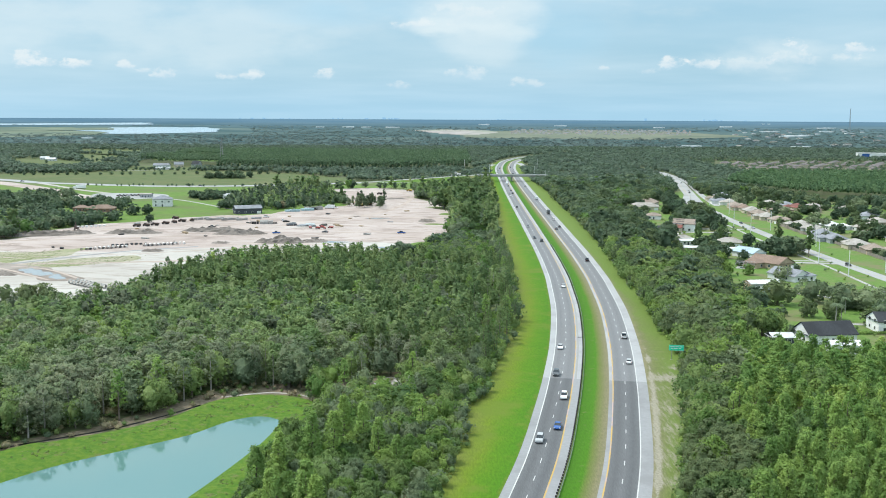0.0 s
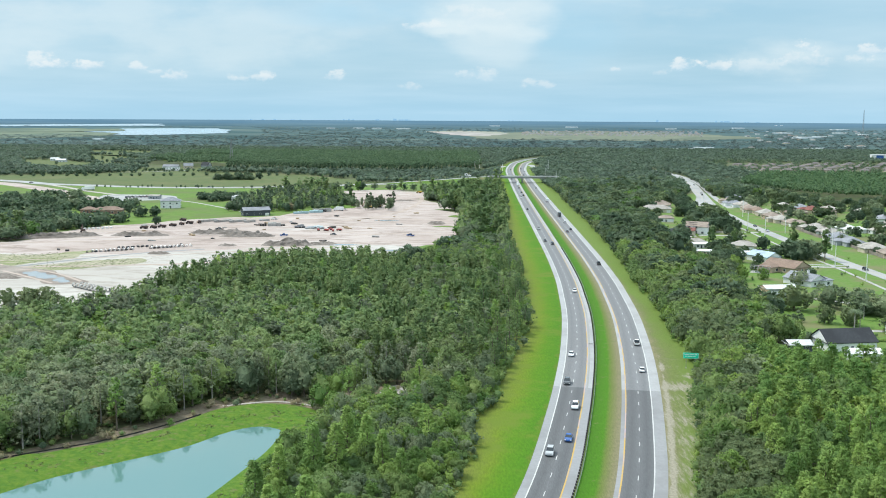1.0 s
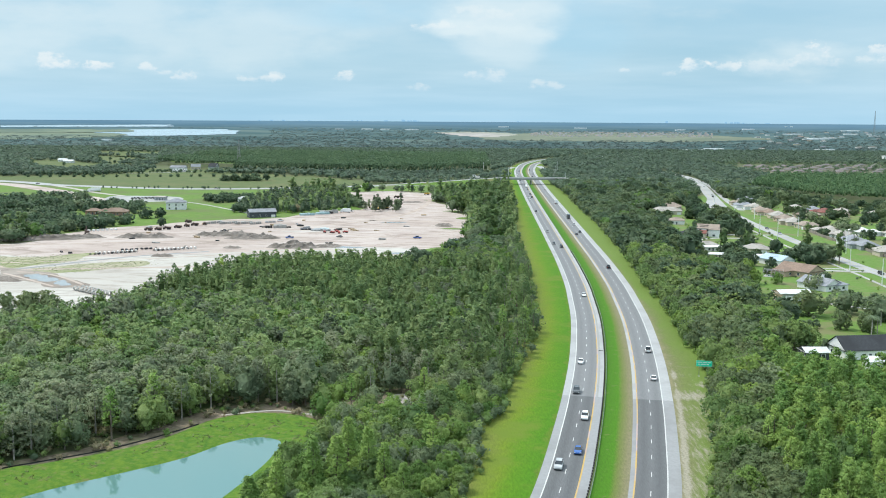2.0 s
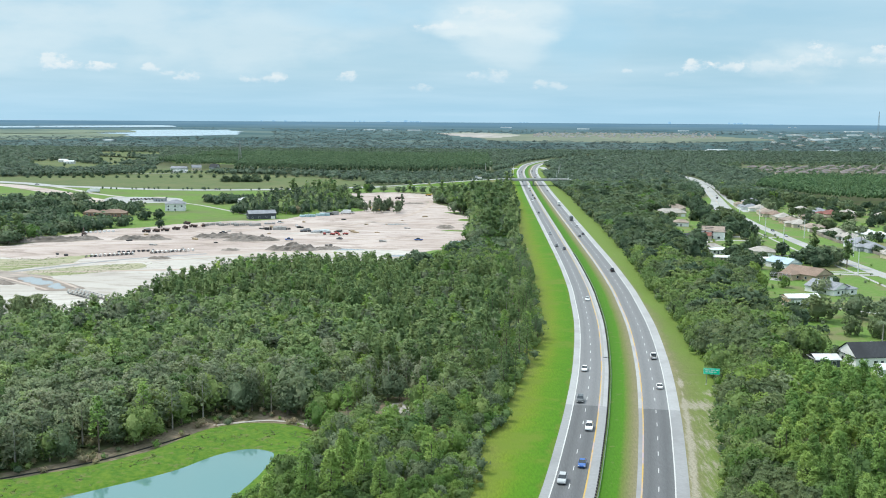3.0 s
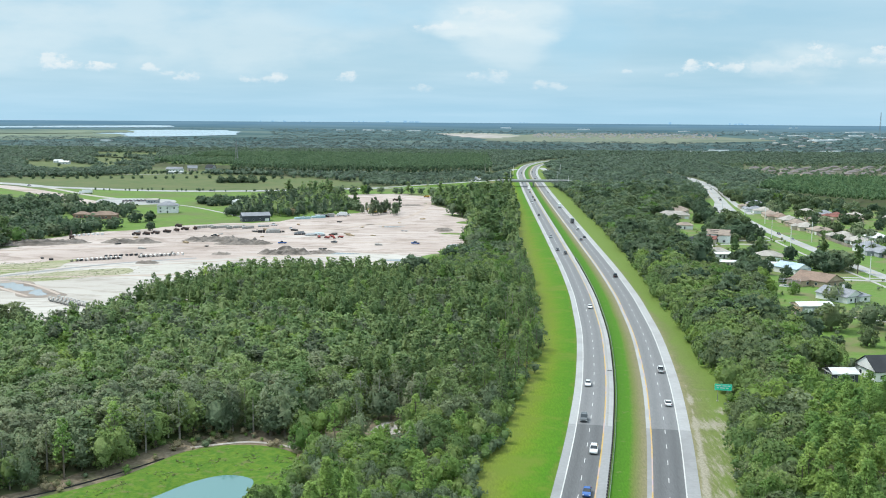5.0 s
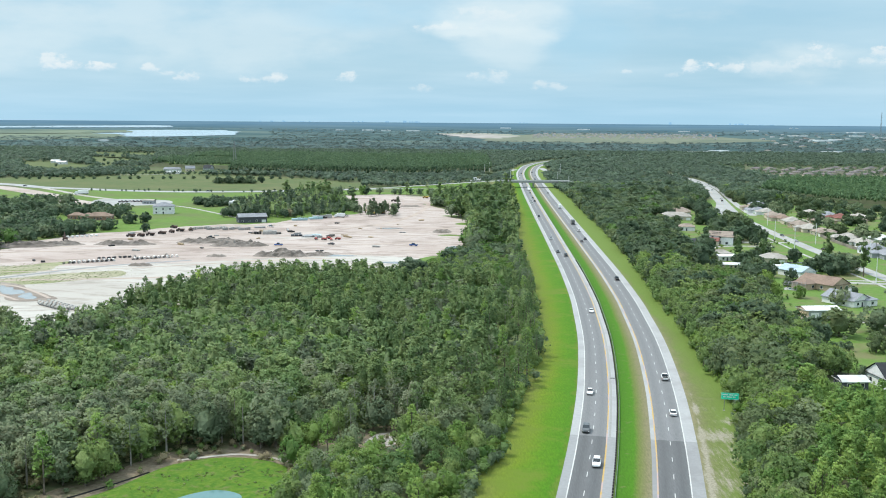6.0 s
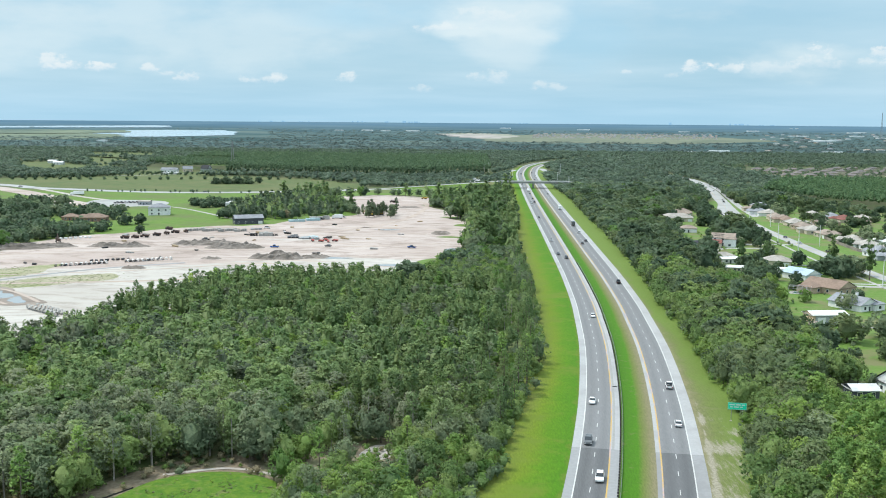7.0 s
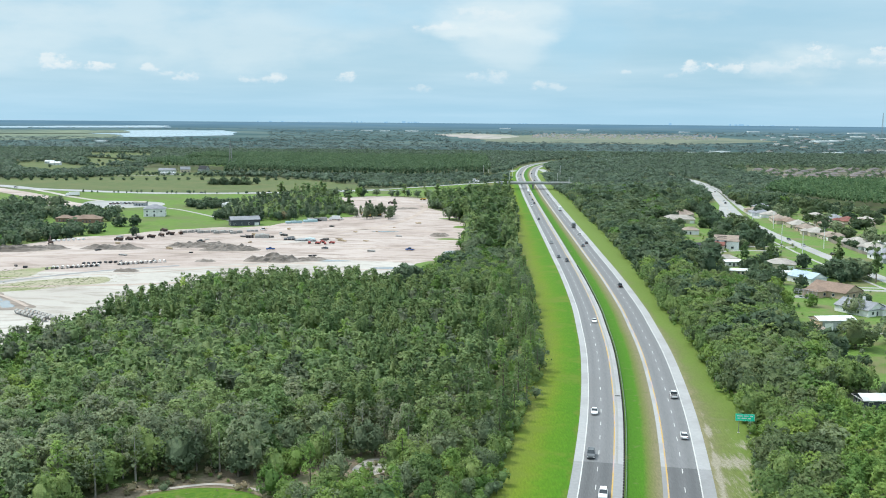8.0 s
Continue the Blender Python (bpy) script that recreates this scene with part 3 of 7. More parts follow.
bare.data.foreach_set("value", [(0.28 if i % 11 == 1 and v.co.y < 430 else 0.0) + max(k * math.exp(-((v.co.x - bx) ** 2 + (v.co.y - by) ** 2) / (r * r)) for bx, by, r, k in BARE) for i, v in enumerate(verge_e.data.vertices)])
verge_e.data.attributes.new("lush", "FLOAT", "POINT").data.foreach_set("value", [float(np.interp(v.co.y, (300, 380, 560, 760), (0.05, 0.25, 0.5, 0.7))) + 0.45 * math.exp(-((v.co.x - lerp_edge(v.co.y)) / 5.0) ** 2) for v in verge_e.data.vertices])
tagged(ribbon("median", MID, YEL_W + 2.5, YEL_E - 1.2, 0.06, M["median"], 10, curve=lambda f: -0.05 * math.sin(math.pi * f)), "green grass median between the carriageways", "grass", kind="structure")
patch("grass", [(2, 332), (12, 328), (21, 368), (27, 403), (29, 470), (20, 476), (8, 440), (2, 380)], 0.035, M["pasture"], 8.0, 3.0, 5)
patch("bare_ground", [(26, 653), (33, 655), (36, 660), (33, 667), (27, 665)], 0.08, M["track"], 2.0, 2.0, 3)

# ---- pond and its banks ----
POND = [(-103, 218), (-94, 230), (-83.5, 239.5), (-70, 252), (-62.5, 263.5), (-55.8, 268.8), (-50, 267.5), (-47.8, 263), (-49, 249), (-52.7, 232), (-58, 212), (-68, 180), (-100, 165), (-125, 185)]
BANK = [(-112.6, 239), (-101.8, 247), (-90, 255), (-78.8, 267), (-69, 285), (-55, 290.5), (-43, 285.5), (-38.3, 276), (-39, 258), (-42, 240), (-46.4, 214), (-55, 170), (-105, 140), (-140, 190)]


def ring_spline(pts, per):
    n, out = len(pts), []
    for i in range(n):
        a, b, c, d = (np.array(pts[(i + k) % n], float) for k in (-1, 0, 1, 2))
        for j in range(per):
            t = j / per
            out.append(0.5 * (2 * b + (c - a) * t + (2 * a - 5 * b + 4 * c - d) * t * t + (3 * b - a - 3 * c + d) * t ** 3))
    return np.array(out)


inner, outer = ring_spline(POND, 8), ring_spline(BANK, 8)
PROFILE = [(-0.06, -0.02), (0.0, 0.16), (0.12, 0.50), (0.3, 0.80), (0.55, 1.05), (0.8, 1.0), (0.93, 0.6), (1.0, 0.04)]
bv, bf = [], []
for i in range(len(inner)):
    for f, z in PROFILE:
        q = inner[i] * (1 - f) + outer[i] * f
        bv.append((q[0], q[1], z + 0.12 * noise.noise(Vector((q[0] * 0.4, q[1] * 0.4, 1))) * (1 if 0 < f < 1 else 0)))
pw = len(PROFILE)
for i in range(len(inner)):
    k = (i + 1) % len(inner)
    bf += [(i * pw + j, i * pw + j + 1, k * pw + j + 1, k * pw + j) for j in range(pw - 1)]
tagged(mesh_object("bank", bv, bf, M["bank"]), "grassy bank sloping down round the pond", "grass", kind="structure")


def water_material(name, c, rough, wave):
    m, nt, b = start(name, rough, 0.0, 0.5)
    b.inputs["Base Color"].default_value = (*c, 1)
    b.inputs["IOR"].default_value = 1.75
    bp = node(nt, "ShaderNodeBump", Strength=0.06, Distance=0.05)
    nt.links.new(noise_of(nt, wave, (1, 1, 1), 3.0), bp.inputs["Height"])
    nt.links.new(bp.outputs[0], b.inputs["Normal"])
    return m


M["pond"] = water_material("milky_pond_water", (0.092, 0.188, 0.178), 0.02, 1.5)
bm = bmesh.new()
f = bm.faces.new([bm.verts.new((x, y, 0.13)) for x, y in [tuple(q * 0.97 + o * 0.03) for q, o in zip(inner, outer)]])
bmesh.ops.triangulate(bm, faces=[f])
bmesh.ops.recalc_face_normals(bm, faces=bm.faces[:])
for f in bm.faces:
    if f.normal.z < 0:
        f.normal_flip()
tagged(part("water", bm, M["pond"], None), "milky turquoise water of a retention pond", "water", kind="structure")
tagged(ribbon("path", spline([(-69, 287.5), (-55, 292.5), (-42, 288), (-37.2, 282)], 2.0), -0.6, 0.6, 0.12, M["sand_white"]), "thin pale sandy path along the bank", "path", kind="structure")
patch("leaf_litter", [(-128, 232), (-112, 246), (-98, 258), (-86, 272), (-76, 290), (-62, 300), (-46, 302), (-34, 308), (-26, 300), (-34, 276), (-44, 268), (-60, 270), (-100, 240), (-118, 226)], 0.03, M["litter"], 4.0, 3.0, 8)
patch("track", [(-42, 292), (-35, 286), (-28, 293), (-23, 299), (-16, 303), (-17, 310), (-24, 311), (-33, 302)], 0.05, M["track"], 2.0, 1.0, 2)
patch("leaf_litter", [(-31, 294), (-22, 284), (-14, 288), (-12, 300), (-13, 314), (-22, 318), (-30, 308)], 0.06, M["litter"], 2.0, 1.5, 5)
patch("bare_ground", [(-24.5, 302.5), (-20, 300.5), (-17, 304), (-17.5, 310), (-21.5, 311.5), (-24.5, 306)], 0.08, M["sand_white"], 1.5, 1.2, 4)

SLIP_W = spline([(0, 1372), (12, 1418), (41, 1559), (72, 1690)], 8.0)
SLIP_E = spline([(118, 1740), (122, 1604), (131, 1516), (149, 1491), (185, 1470)], 8.0)
for slip in (SLIP_W, SLIP_E):
    tagged(ribbon("slip_road", slip, -5.0, 5.0, 0.08, M["shoulder_old"]), "pale slip road of the motorway junction", "road", kind="structure")

# ---- building site ----
SAND = [(-460, 560), (-296, 652), (-290, 683), (-276, 734), (-242, 766), (-230, 783), (-194, 812), (-160, 824), (-132, 874), (-98, 914), (-104, 960), (-150, 1060),
        (-140, 1102), (-97, 1130), (-46, 1111), (-26, 1053), (-40, 1010), (-7.5, 929), (-17, 886), (-2, 862), (0, 797), (-2, 740), (-7, 663), (-22, 600), (-30, 535), (-110, 515), (-150, 440), (-180, 385), (-460, 380)]
patch("sand", SAND, 0.05, M["sand"], 10.0, 6.0, 1)
patch("sand", [(-420, 400), (-330, 590), (-235, 590), (-170, 610), (-120, 632), (-70, 650), (-30, 640), (-24, 610), (-40, 560), (-110, 517), (-150, 442), (-180, 387)], 0.08, M["sand_white"], 10.0, 9.0, 7)
patch("grass", [(-238, 546), (-212, 568), (-189, 580), (-178, 568), (-192, 549), (-208, 538), (-222, 532)], 0.11, M["site_grass"], 2.0, 5.0, 9)
patch("grass", [(-285, 560), (-253, 551), (-244, 553), (-227, 580), (-226, 612), (-238, 605), (-251, 590), (-285, 592)], 0.11, M["site_grass"], 2.0, 5.0, 12)
patch("grass", [(-28, 640), (-14, 655), (-8, 640), (-16, 600), (-26, 585)], 0.11, M["lawn"], 6.0, 4.0, 12)
for i, (x, y, w, h) in enumerate([(-6, 690, 5, 10), (-12, 758, 10, 5), (-6, 835, 6, 9), (-14, 900, 9, 5), (-36, 1008, 9, 4), (-34, 1062, 8, 5), (-60, 1110, 14, 3)]):
    patch("grass", [(x - w, y - 0.3 * h), (x - 0.2 * w, y + h), (x + w, y + 0.4 * h), (x + 0.8 * w, y - h)], 0.11, M["field"], 2.0, 3.0, 30 + i)
M["puddle"] = water_material("grey_puddle", (0.27, 0.28, 0.28), 0.18, 0.8)
for i, (x, y, w, h) in enumerate([(-40, 622, 14, 4), (-10, 690, 5, 9), (-80, 648, 14, 3.5), (-150, 700, 9, 3), (-60, 800, 10, 3)]):
    patch("puddle", [(x - w, y), (x, y + h), (x + w, y), (x, y - h)], 0.15, M["puddle"], 2.0, 2.0, i)
for i, (pts, w) in enumerate([([(-300, 640), (-200, 668), (-110, 690), (-20, 720)], 1.6), ([(-290, 560), (-180, 592), (-60, 660), (-10, 690)], 1.2), ([(-200, 740), (-120, 770), (-60, 850), (-40, 1000), (-60, 1090)], 2.2),
                              ([(-180, 700), (-100, 760), (-30, 780)], 1.2), ([(-260, 540), (-150, 562), (-90, 600)], 2.2), ([(-130, 800), (-70, 815), (-10, 800)], 2.0)]):
    tagged(ribbon("wheel_track", spline(pts, 8.0), -w, w, 0.12, M["stain"]), "worn wheel track across the bare sand", "track", kind="structure")

tagged(ribbon("wet_track", spline([(-262, 556), (-249.6, 543.7), (-236, 528), (-220, 516), (-197.5, 498), (-180, 483)], 4.0), -2.6, 2.6, 0.13, M["stain"]), "wet grey haul track across the pale sand", "track", kind="structure")
patch("wet_ground", [(-256, 549), (-240, 541), (-226, 536), (-212, 528), (-198, 511), (-186, 497), (-188, 490), (-199, 489), (-213, 498), (-226, 507), (-238, 519), (-250, 536)], 0.135, M["wet_sand"], 1.5, 6.0, 21)
patch("puddle", [(-231, 526), (-228, 527), (-226, 529.5), (-222, 525), (-219, 525), (-216, 519), (-212, 518), (-208, 513), (-207, 509), (-211, 505), (-213, 506), (-217, 508), (-219, 512), (-223, 513), (-225, 518), (-229, 521)], 0.15, M["puddle"], 0.8, 0.8, 5)
patch("puddle", [(-206, 511), (-203, 509), (-200, 504), (-197, 501), (-195, 497.5), (-196, 495), (-199, 494.5), (-201, 497.5), (-204, 499), (-206, 503)], 0.15, M["puddle"], 0.8, 0.8, 6)
for pts in ([(-240, 536), (-226, 532), (-214, 524), (-202, 512), (-190, 498)], [(-244, 530), (-230, 518), (-216, 505), (-202, 492)]):
    tagged(ribbon("wheel_track", spline(pts, 4.0), -0.9, 0.9, 0.145, M["stain"]), "worn pale wheel rut beside the puddle", "track", kind="structure")
tagged(ribbon("wet_track", spline([(-300, 540), (-249.6, 543.7), (-235.5, 555), (-216, 579), (-194.6, 600), (-160, 622)], 4.0), -1.8, 1.8, 0.125, M["shoulder_new"]), "grey haul track across the pale sand", "track", kind="structure")
rs = random.Random(9)
for k in range(46):
    x, y = rs.uniform(-290, -10), rs.uniform(560, 1080)
    if inside(x, y, SAND) and inside(x + 25, y, SAND) and inside(x - 25, y, SAND):
        l, w = rs.uniform(8, 26), rs.uniform(0.8, 3.2)
        patch("stain", [(x - l, y - 0.2 * w), (x - 0.3 * l, y + w), (x + l, y + 0.3 * w), (x + 0.2 * l, y - w)], 0.1 + 0.0005 * k, M[rs.choice(("stain", "stain", "stain", "sand_white", "sand"))], 4.0, 3.0, k)

# ---- fields, lawns and side roads ----
PASTURE = [(-640, 1262), (-500, 1202), (-432, 1182), (-324, 1154), (-230, 1168), (-130, 1216), (-140, 1300), (-220, 1400), (-300, 1446), (-430, 1452), (-640, 1340)]
FIELD = [(-640, 1225), (-500, 1175), (-432, 1158), (-324, 1132), (-225, 1148), (-128, 1192), (-140, 1150), (-190, 1060), (-150, 1000), (-96, 916), (-125, 868), (-156, 815), (-192, 800), (-238, 752), (-276, 705), (-300, 665), (-460, 640), (-640, 1000)]
SUBURB = [(121, 318), (127, 374), (123, 388), (131, 470), (140, 540), (145, 656), (151, 756), (160, 850), (185, 950), (225, 1050), (262, 1120), (330, 1060), (400, 960), (430, 700), (400, 480), (300, 320)]
patch("pasture", PASTURE, 0.025, M["pasture"], 25.0, 8.0, 2)
patch("field", FIELD, 0.035, M["field"], 25.0, 6.0, 3)
patch("field", [(-150, 1098), (-97, 1134), (-46, 1115), (-20, 1054), (-2, 1088), (4, 1242), (-60, 1240), (-136, 1206)], 0.03, M["field"], 20.0, 4.0, 5)
patch("lawn", SUBURB, 0.04, M["lawn"], 20.0, 3.0, 4)
patch("field", [(245, 1455), (286, 1462), (290, 1530), (240, 1522)], 0.05, M["field"], 15.0, 3.0, 6)
patch("field", [(-520, 1790), (-410, 1760), (-380, 1830), (-470, 1900), (-560, 1880)], 0.05, M["field"], 25.0, 6.0, 6)
for i, f in enumerate(([(-650, 1490), (-555, 1495), (-600, 1660), (-660, 1735), (-745, 1835), (-810, 1805), (-725, 1640)], [(-600, 1690), (-555, 1805), (-700, 2040), (-810, 2050), (-705, 1880), (-645, 1720)], [(-615, 1985), (-700, 2285), (-870, 2305), (-765, 2060)], [(-505, 1435), (-355, 1450), (-360, 1575), (-505, 1570)])):
    patch("field", f, 0.05, M["pasture"], 25.0, 6.0, 6 + i)
tagged(ribbon("track", spline([(-500, 1440), (-460, 1452), (-425, 1482), (-415, 1500)], 6.0), -2.5, 2.5, 0.11, M["street"]), "pale drive to the stable buildings", "track", kind="structure")
ROAD_A = spline([(-760, 1330), (-562, 1240), (-496, 1192), (-432, 1170), (-393, 1155), (-324, 1143), (-230, 1159), (-136, 1205), (-60, 1240), (20, 1262)], 12.0)
tagged(ribbon("road", ROAD_A, -9.5, 9.5, 0.10, M["shoulder_old"], 2), "pale two-way country road past the fields", "road", kind="structure")
tagged(ribbon("track", spline([(-640, 1262), (-567, 1212), (-530, 1188), (-443, 1097), (-384, 1020), (-345, 985)], 12.0), -4, 20, 0.09, M["sand"], 2), "graded earth strip of a road under construction", "track", kind="structure")
tagged(ribbon("track", spline([(-600, 1262), (-518, 1206), (-455, 1140), (-405, 1080), (-352, 1030)], 12.0), -5, 2, 0.095, M["sand_white"], 2), "pale strip of bare sand beside the country road", "track", kind="structure")
tagged(ribbon("track", spline([(-640, 1050), (-520, 1022), (-470, 1006), (-421, 985), (-385, 990)], 12.0), -2, 9, 0.09, M["sand_white"], 2), "pale strip of bare sand below the green field", "track", kind="structure")
patch("car_park", [(-366, 1036), (-300, 1030), (-286, 985), (-320, 965), (-352, 975)], 0.11, M["street"], 6.0, 1.0, 3)
tagged(ribbon("track", spline([(-300, 985), (-262, 960), (-215, 900), (-180, 850)], 10.0), -1.6, 1.6, 0.09, M["concrete"]), "narrow pale farm track across the grass", "track", kind="structure")
ARTERY = spline([(226, 330), (226, 440), (223, 517), (220.6, 622), (222.8, 762), (226, 850), (233, 950), (262, 1126), (284, 1260), (299, 1400), (304, 1500), (296, 1620)], 8.0)
tagged(ribbon("road", ARTERY, -np.interp(ARTERY[:, 1], (870, 930, 980, 1060), (4.2, 11.0, 11.0, 4.2)), np.interp(ARTERY[:, 1], (820, 980), (4.2, 8.0)), 0.10, M["street"], 2), "pale grey suburban through road", "road", kind="structure")
tagged(ribbon("edge_line", ARTERY, -0.1, 0.1, 0.112, M["line_yellow"]), "yellow centre line of the suburban road", "road marking", kind="structure")
tagged(ribbon("road", spline([(240, 930), (250, 1010), (268, 1126), (288, 1250), (302, 1390), (305, 1480)], 8.0), 4.0, 10.0, 0.105, M["street"], 2), "wide pale junction arm of the suburban road", "road", kind="structure")
tagged(ribbon("pavement", spline([(206, 440), (206, 483), (208.5, 566), (207.5, 670), (210, 743), (214, 850)], 8.0), -1.0, 1.0, 0.10, M["concrete"]), "pale concrete footpath beside the road", "pavement", kind="structure")
for pts, w in (([(165, 737), (222, 736)], 2.6), ([(187, 569.5), (221, 564)], 2.6), ([(188, 577), (221, 573)], 1.6), ([(186, 640), (221, 640)], 1.8), ([(150, 690), (166, 712), (200, 716)], 2.0), ([(228, 1120), (222, 1030), (212, 960)], 3.5), ([(160, 470), (180, 455), (221, 450)], 1.6), ([(150, 400), (180, 395), (221, 398)], 1.8)):
    tagged(ribbon("driveway", spline(pts, 6.0), -w, w, 0.09, M["concrete"]), "pale concrete driveway across the lawn", "driveway", kind="structure")


# ---- trees ----
def unit(v):
    return v / np.maximum(np.linalg.norm(v, axis=-1, keepdims=True), 1e-6)


def cards(rng, pos, out, size, flat=0.8):
    """Three-cornered leaf sprays at pos, facing roughly outwards."""
    n = len(pos)
    nor = unit(out + flat * rng.normal(size=(n, 3)))
    t1 = unit(np.cross(nor, rng.normal(size=(n, 3))))
    t2 = np.cross(nor, t1)
    s = size * rng.uniform(0.55, 1.35, (n, 1))
    q = np.empty((n, 4, 3))
    q[:, 3] = unit(0.28 * nor + 0.50 * unit(out) + np.array((0, 0, 0.52)))   # the crown's rounding, for soft shading
    for k, (a, b) in enumerate(((-0.95, -0.45), (0.95, -0.55), (0.1, 1.0))):
        q[:, k] = pos + t1 * s * a * 0.62 * rng.uniform(0.7, 1.25, (n, 1)) + t2 * s * b * 0.62 * rng.uniform(0.7, 1.25, (n, 1)) + nor * s * 0.15 * rng.normal(size=(n, 1))
    return q


def hull(rng, prof, seg):
    """Dense inner foliage of a crown: an uneven closed body through rings of (radius, height)."""
    ang = np.linspace(0, 2 * np.pi, seg, endpoint=False)
    rings = []
    for r, z in prof:
        rr = r * rng.uniform(0.72, 1.15, seg)
        aa = ang + rng.uniform(0, 0.5)
        rings.append(np.stack([rr * np.cos(aa), rr * np.sin(aa), z + 0.25 * r * rng.uniform(-0.5, 0.5, seg)], 1))
    tris = []
    for p, q in zip(rings[:-1], rings[1:]):
        for i in range(seg):
            j = (i + 1) % seg
            tris += [(p[i], p[j], q[j]), (p[i], q[j], q[i])]
    tip = np.array((0, 0, prof[-1][1] + 0.35 * prof[-1][0]))
    tris += [(rings[-1][i], rings[-1][(i + 1) % seg], tip) for i in range(seg)]
    t = np.array(tris)
    c = t.mean(axis=1) - np.array((0, 0, 0.5 * (prof[0][1] + prof[-1][1])))
    return np.concatenate([t, unit(0.7 * unit(c) + np.array((0, 0, 0.5)))[:, None, :]], 1)


def crown(kind, n, size, seed, top=False):
    """Leaf sprays of one tree in metres, foot at the origin; top: only the upper crown of a tree deep in a wood."""
    rng = np.random.default_rng(seed)
    low = 0.38 if top else 0.0
    seg = 4 if n < 60 else 6
    if kind in ("pine", "pine_yel"):
        H, z0, R = 15.5, 5.0, 2.15
        k = max(8, n // 9)
        f = low + (1 - low) * np.sort(rng.uniform(0, 1, k)) ** 0.9
        a = rng.uniform(0, 2 * np.pi, k)
        rc = R * (1.05 - f) ** 0.55 * rng.uniform(0.6, 1.05, k)
        c = np.stack([rc * np.cos(a), rc * np.sin(a), z0 + (H - z0) * f - 0.05 * rc], 1)
        w = rng.integers(0, k, n)
        axis = unit(c * np.array((1, 1, 0)) + 1e-3)
        d = unit(rng.normal(size=(n, 3)) + axis[w] * 0.5 + np.array((0, 0, 0.6)))
        pos = c[w] + d * rng.uniform(0.10, 0.60, (n, 1))
        out = unit(d * 0.6 + axis[w] * 0.6 + np.array((0, 0, 0.7)))
        body = [(0.50 * R * (1.04 - g) ** 0.55, z0 + (H - z0) * g - 0.4) for g in (low + 0.02, low + 0.40 * (1 - low), low + 0.78 * (1 - low))]
    elif kind in ("cypress", "cypress_grey"):
        H, z0, R = 12.0, 1.6, 2.5
        k = max(9, n // 9)
        f = low + (1 - low) * rng.uniform(0, 1, k) ** 0.8
        a = rng.uniform(0, 2 * np.pi, k)
        rc = R * np.sqrt(np.maximum(0.03, 1.04 - f ** 2.2)) * rng.uniform(0.6, 1.02, k)
        c = np.stack([rc * np.cos(a), rc * np.sin(a), z0 + (H - z0) * f], 1)
        w = rng.integers(0, k, n)
        axis = unit(c * np.array((1, 1, 0)) + 1e-3)
        d = unit(rng.normal(size=(n, 3)) + axis[w] * 0.6 + np.array((0, 0, 0.5)))
        pos = c[w] + d * rng.uniform(0.15, 0.75, (n, 1))
        out = unit(d * 0.6 + axis[w] * 0.5 + np.array((0, 0, 0.6)))
        body = [(0.66 * R * math.sqrt(1.04 - g ** 2.2), z0 + (H - z0) * g - 0.5) for g in (low + 0.12, low + 0.45 * (1 - low), low + 0.85 * (1 - low))]
    else:
        k = int(rng.integers(30, 42) if top else rng.integers(44, 60))
        core = np.array((3.0, 3.0, 3.5)) * np.array((rng.uniform(0.85, 1.15), rng.uniform(0.85, 1.15), 1))
        e = unit(rng.normal(size=(k, 3)) + np.array((0, 0, 0.9 if top else 0.15)))
        if top:
            e[:, 2] = np.abs(e[:, 2]) * 1.25 - 0.15
        c = e * core * rng.uniform(0.66, 0.90, (k, 1)) + np.array((0, 0, 4.3))
        lobe = rng.uniform(0.45, 1.15, k)
        w = rng.integers(0, k, n)
        d = unit(rng.normal(size=(n, 3)) + e[w] * 1.1 + np.array((0, 0, 0.75 if top else 0.35)))
        pos = c[w] + d * (lobe[w] * rng.uniform(0.6, 1.12, n))[:, None]
        pos[:, 2] = np.maximum(pos[:, 2], 0.5)
        out = unit(d * 0.75 + e[w] * 0.5)
        sp = (0.0, 0.45, 0.86) if top else (-0.8, -0.2, 0.45, 0.86)
        body = [(0.68 * core[0] * math.sqrt(1 - g * g), 4.2 + 0.72 * core[2] * g) for g in sp]
    leaves = cards(rng, pos, out, size)
    if n > 450:
        body = [(0.78 * r, z) for r, z in body]
        if kind != "oak":
            return leaves
    return np.concatenate([leaves, hull(rng, body, seg)]) if n >= 16 and size < 2.15 else leaves


def trunk_tris(h, r):
    q = []
    for k in range(4):
        a, b = math.pi / 2 * k, math.pi / 2 * (k + 1)
        p0, p1 = (r * math.cos(a), r * math.sin(a), -0.1), (r * math.cos(b), r * math.sin(b), -0.1)
        p2, p3 = (0.4 * r * math.cos(b), 0.4 * r * math.sin(b), h), (0.4 * r * math.cos(a), 0.4 * r * math.sin(a), h)
        m_ = ((a + b) / 2)
        w_ = (math.cos(m_), math.sin(m_), 0.0)
        q += [(p0, p1, p2, w_), (p0, p2, p3, w_)]
    return np.array(q)


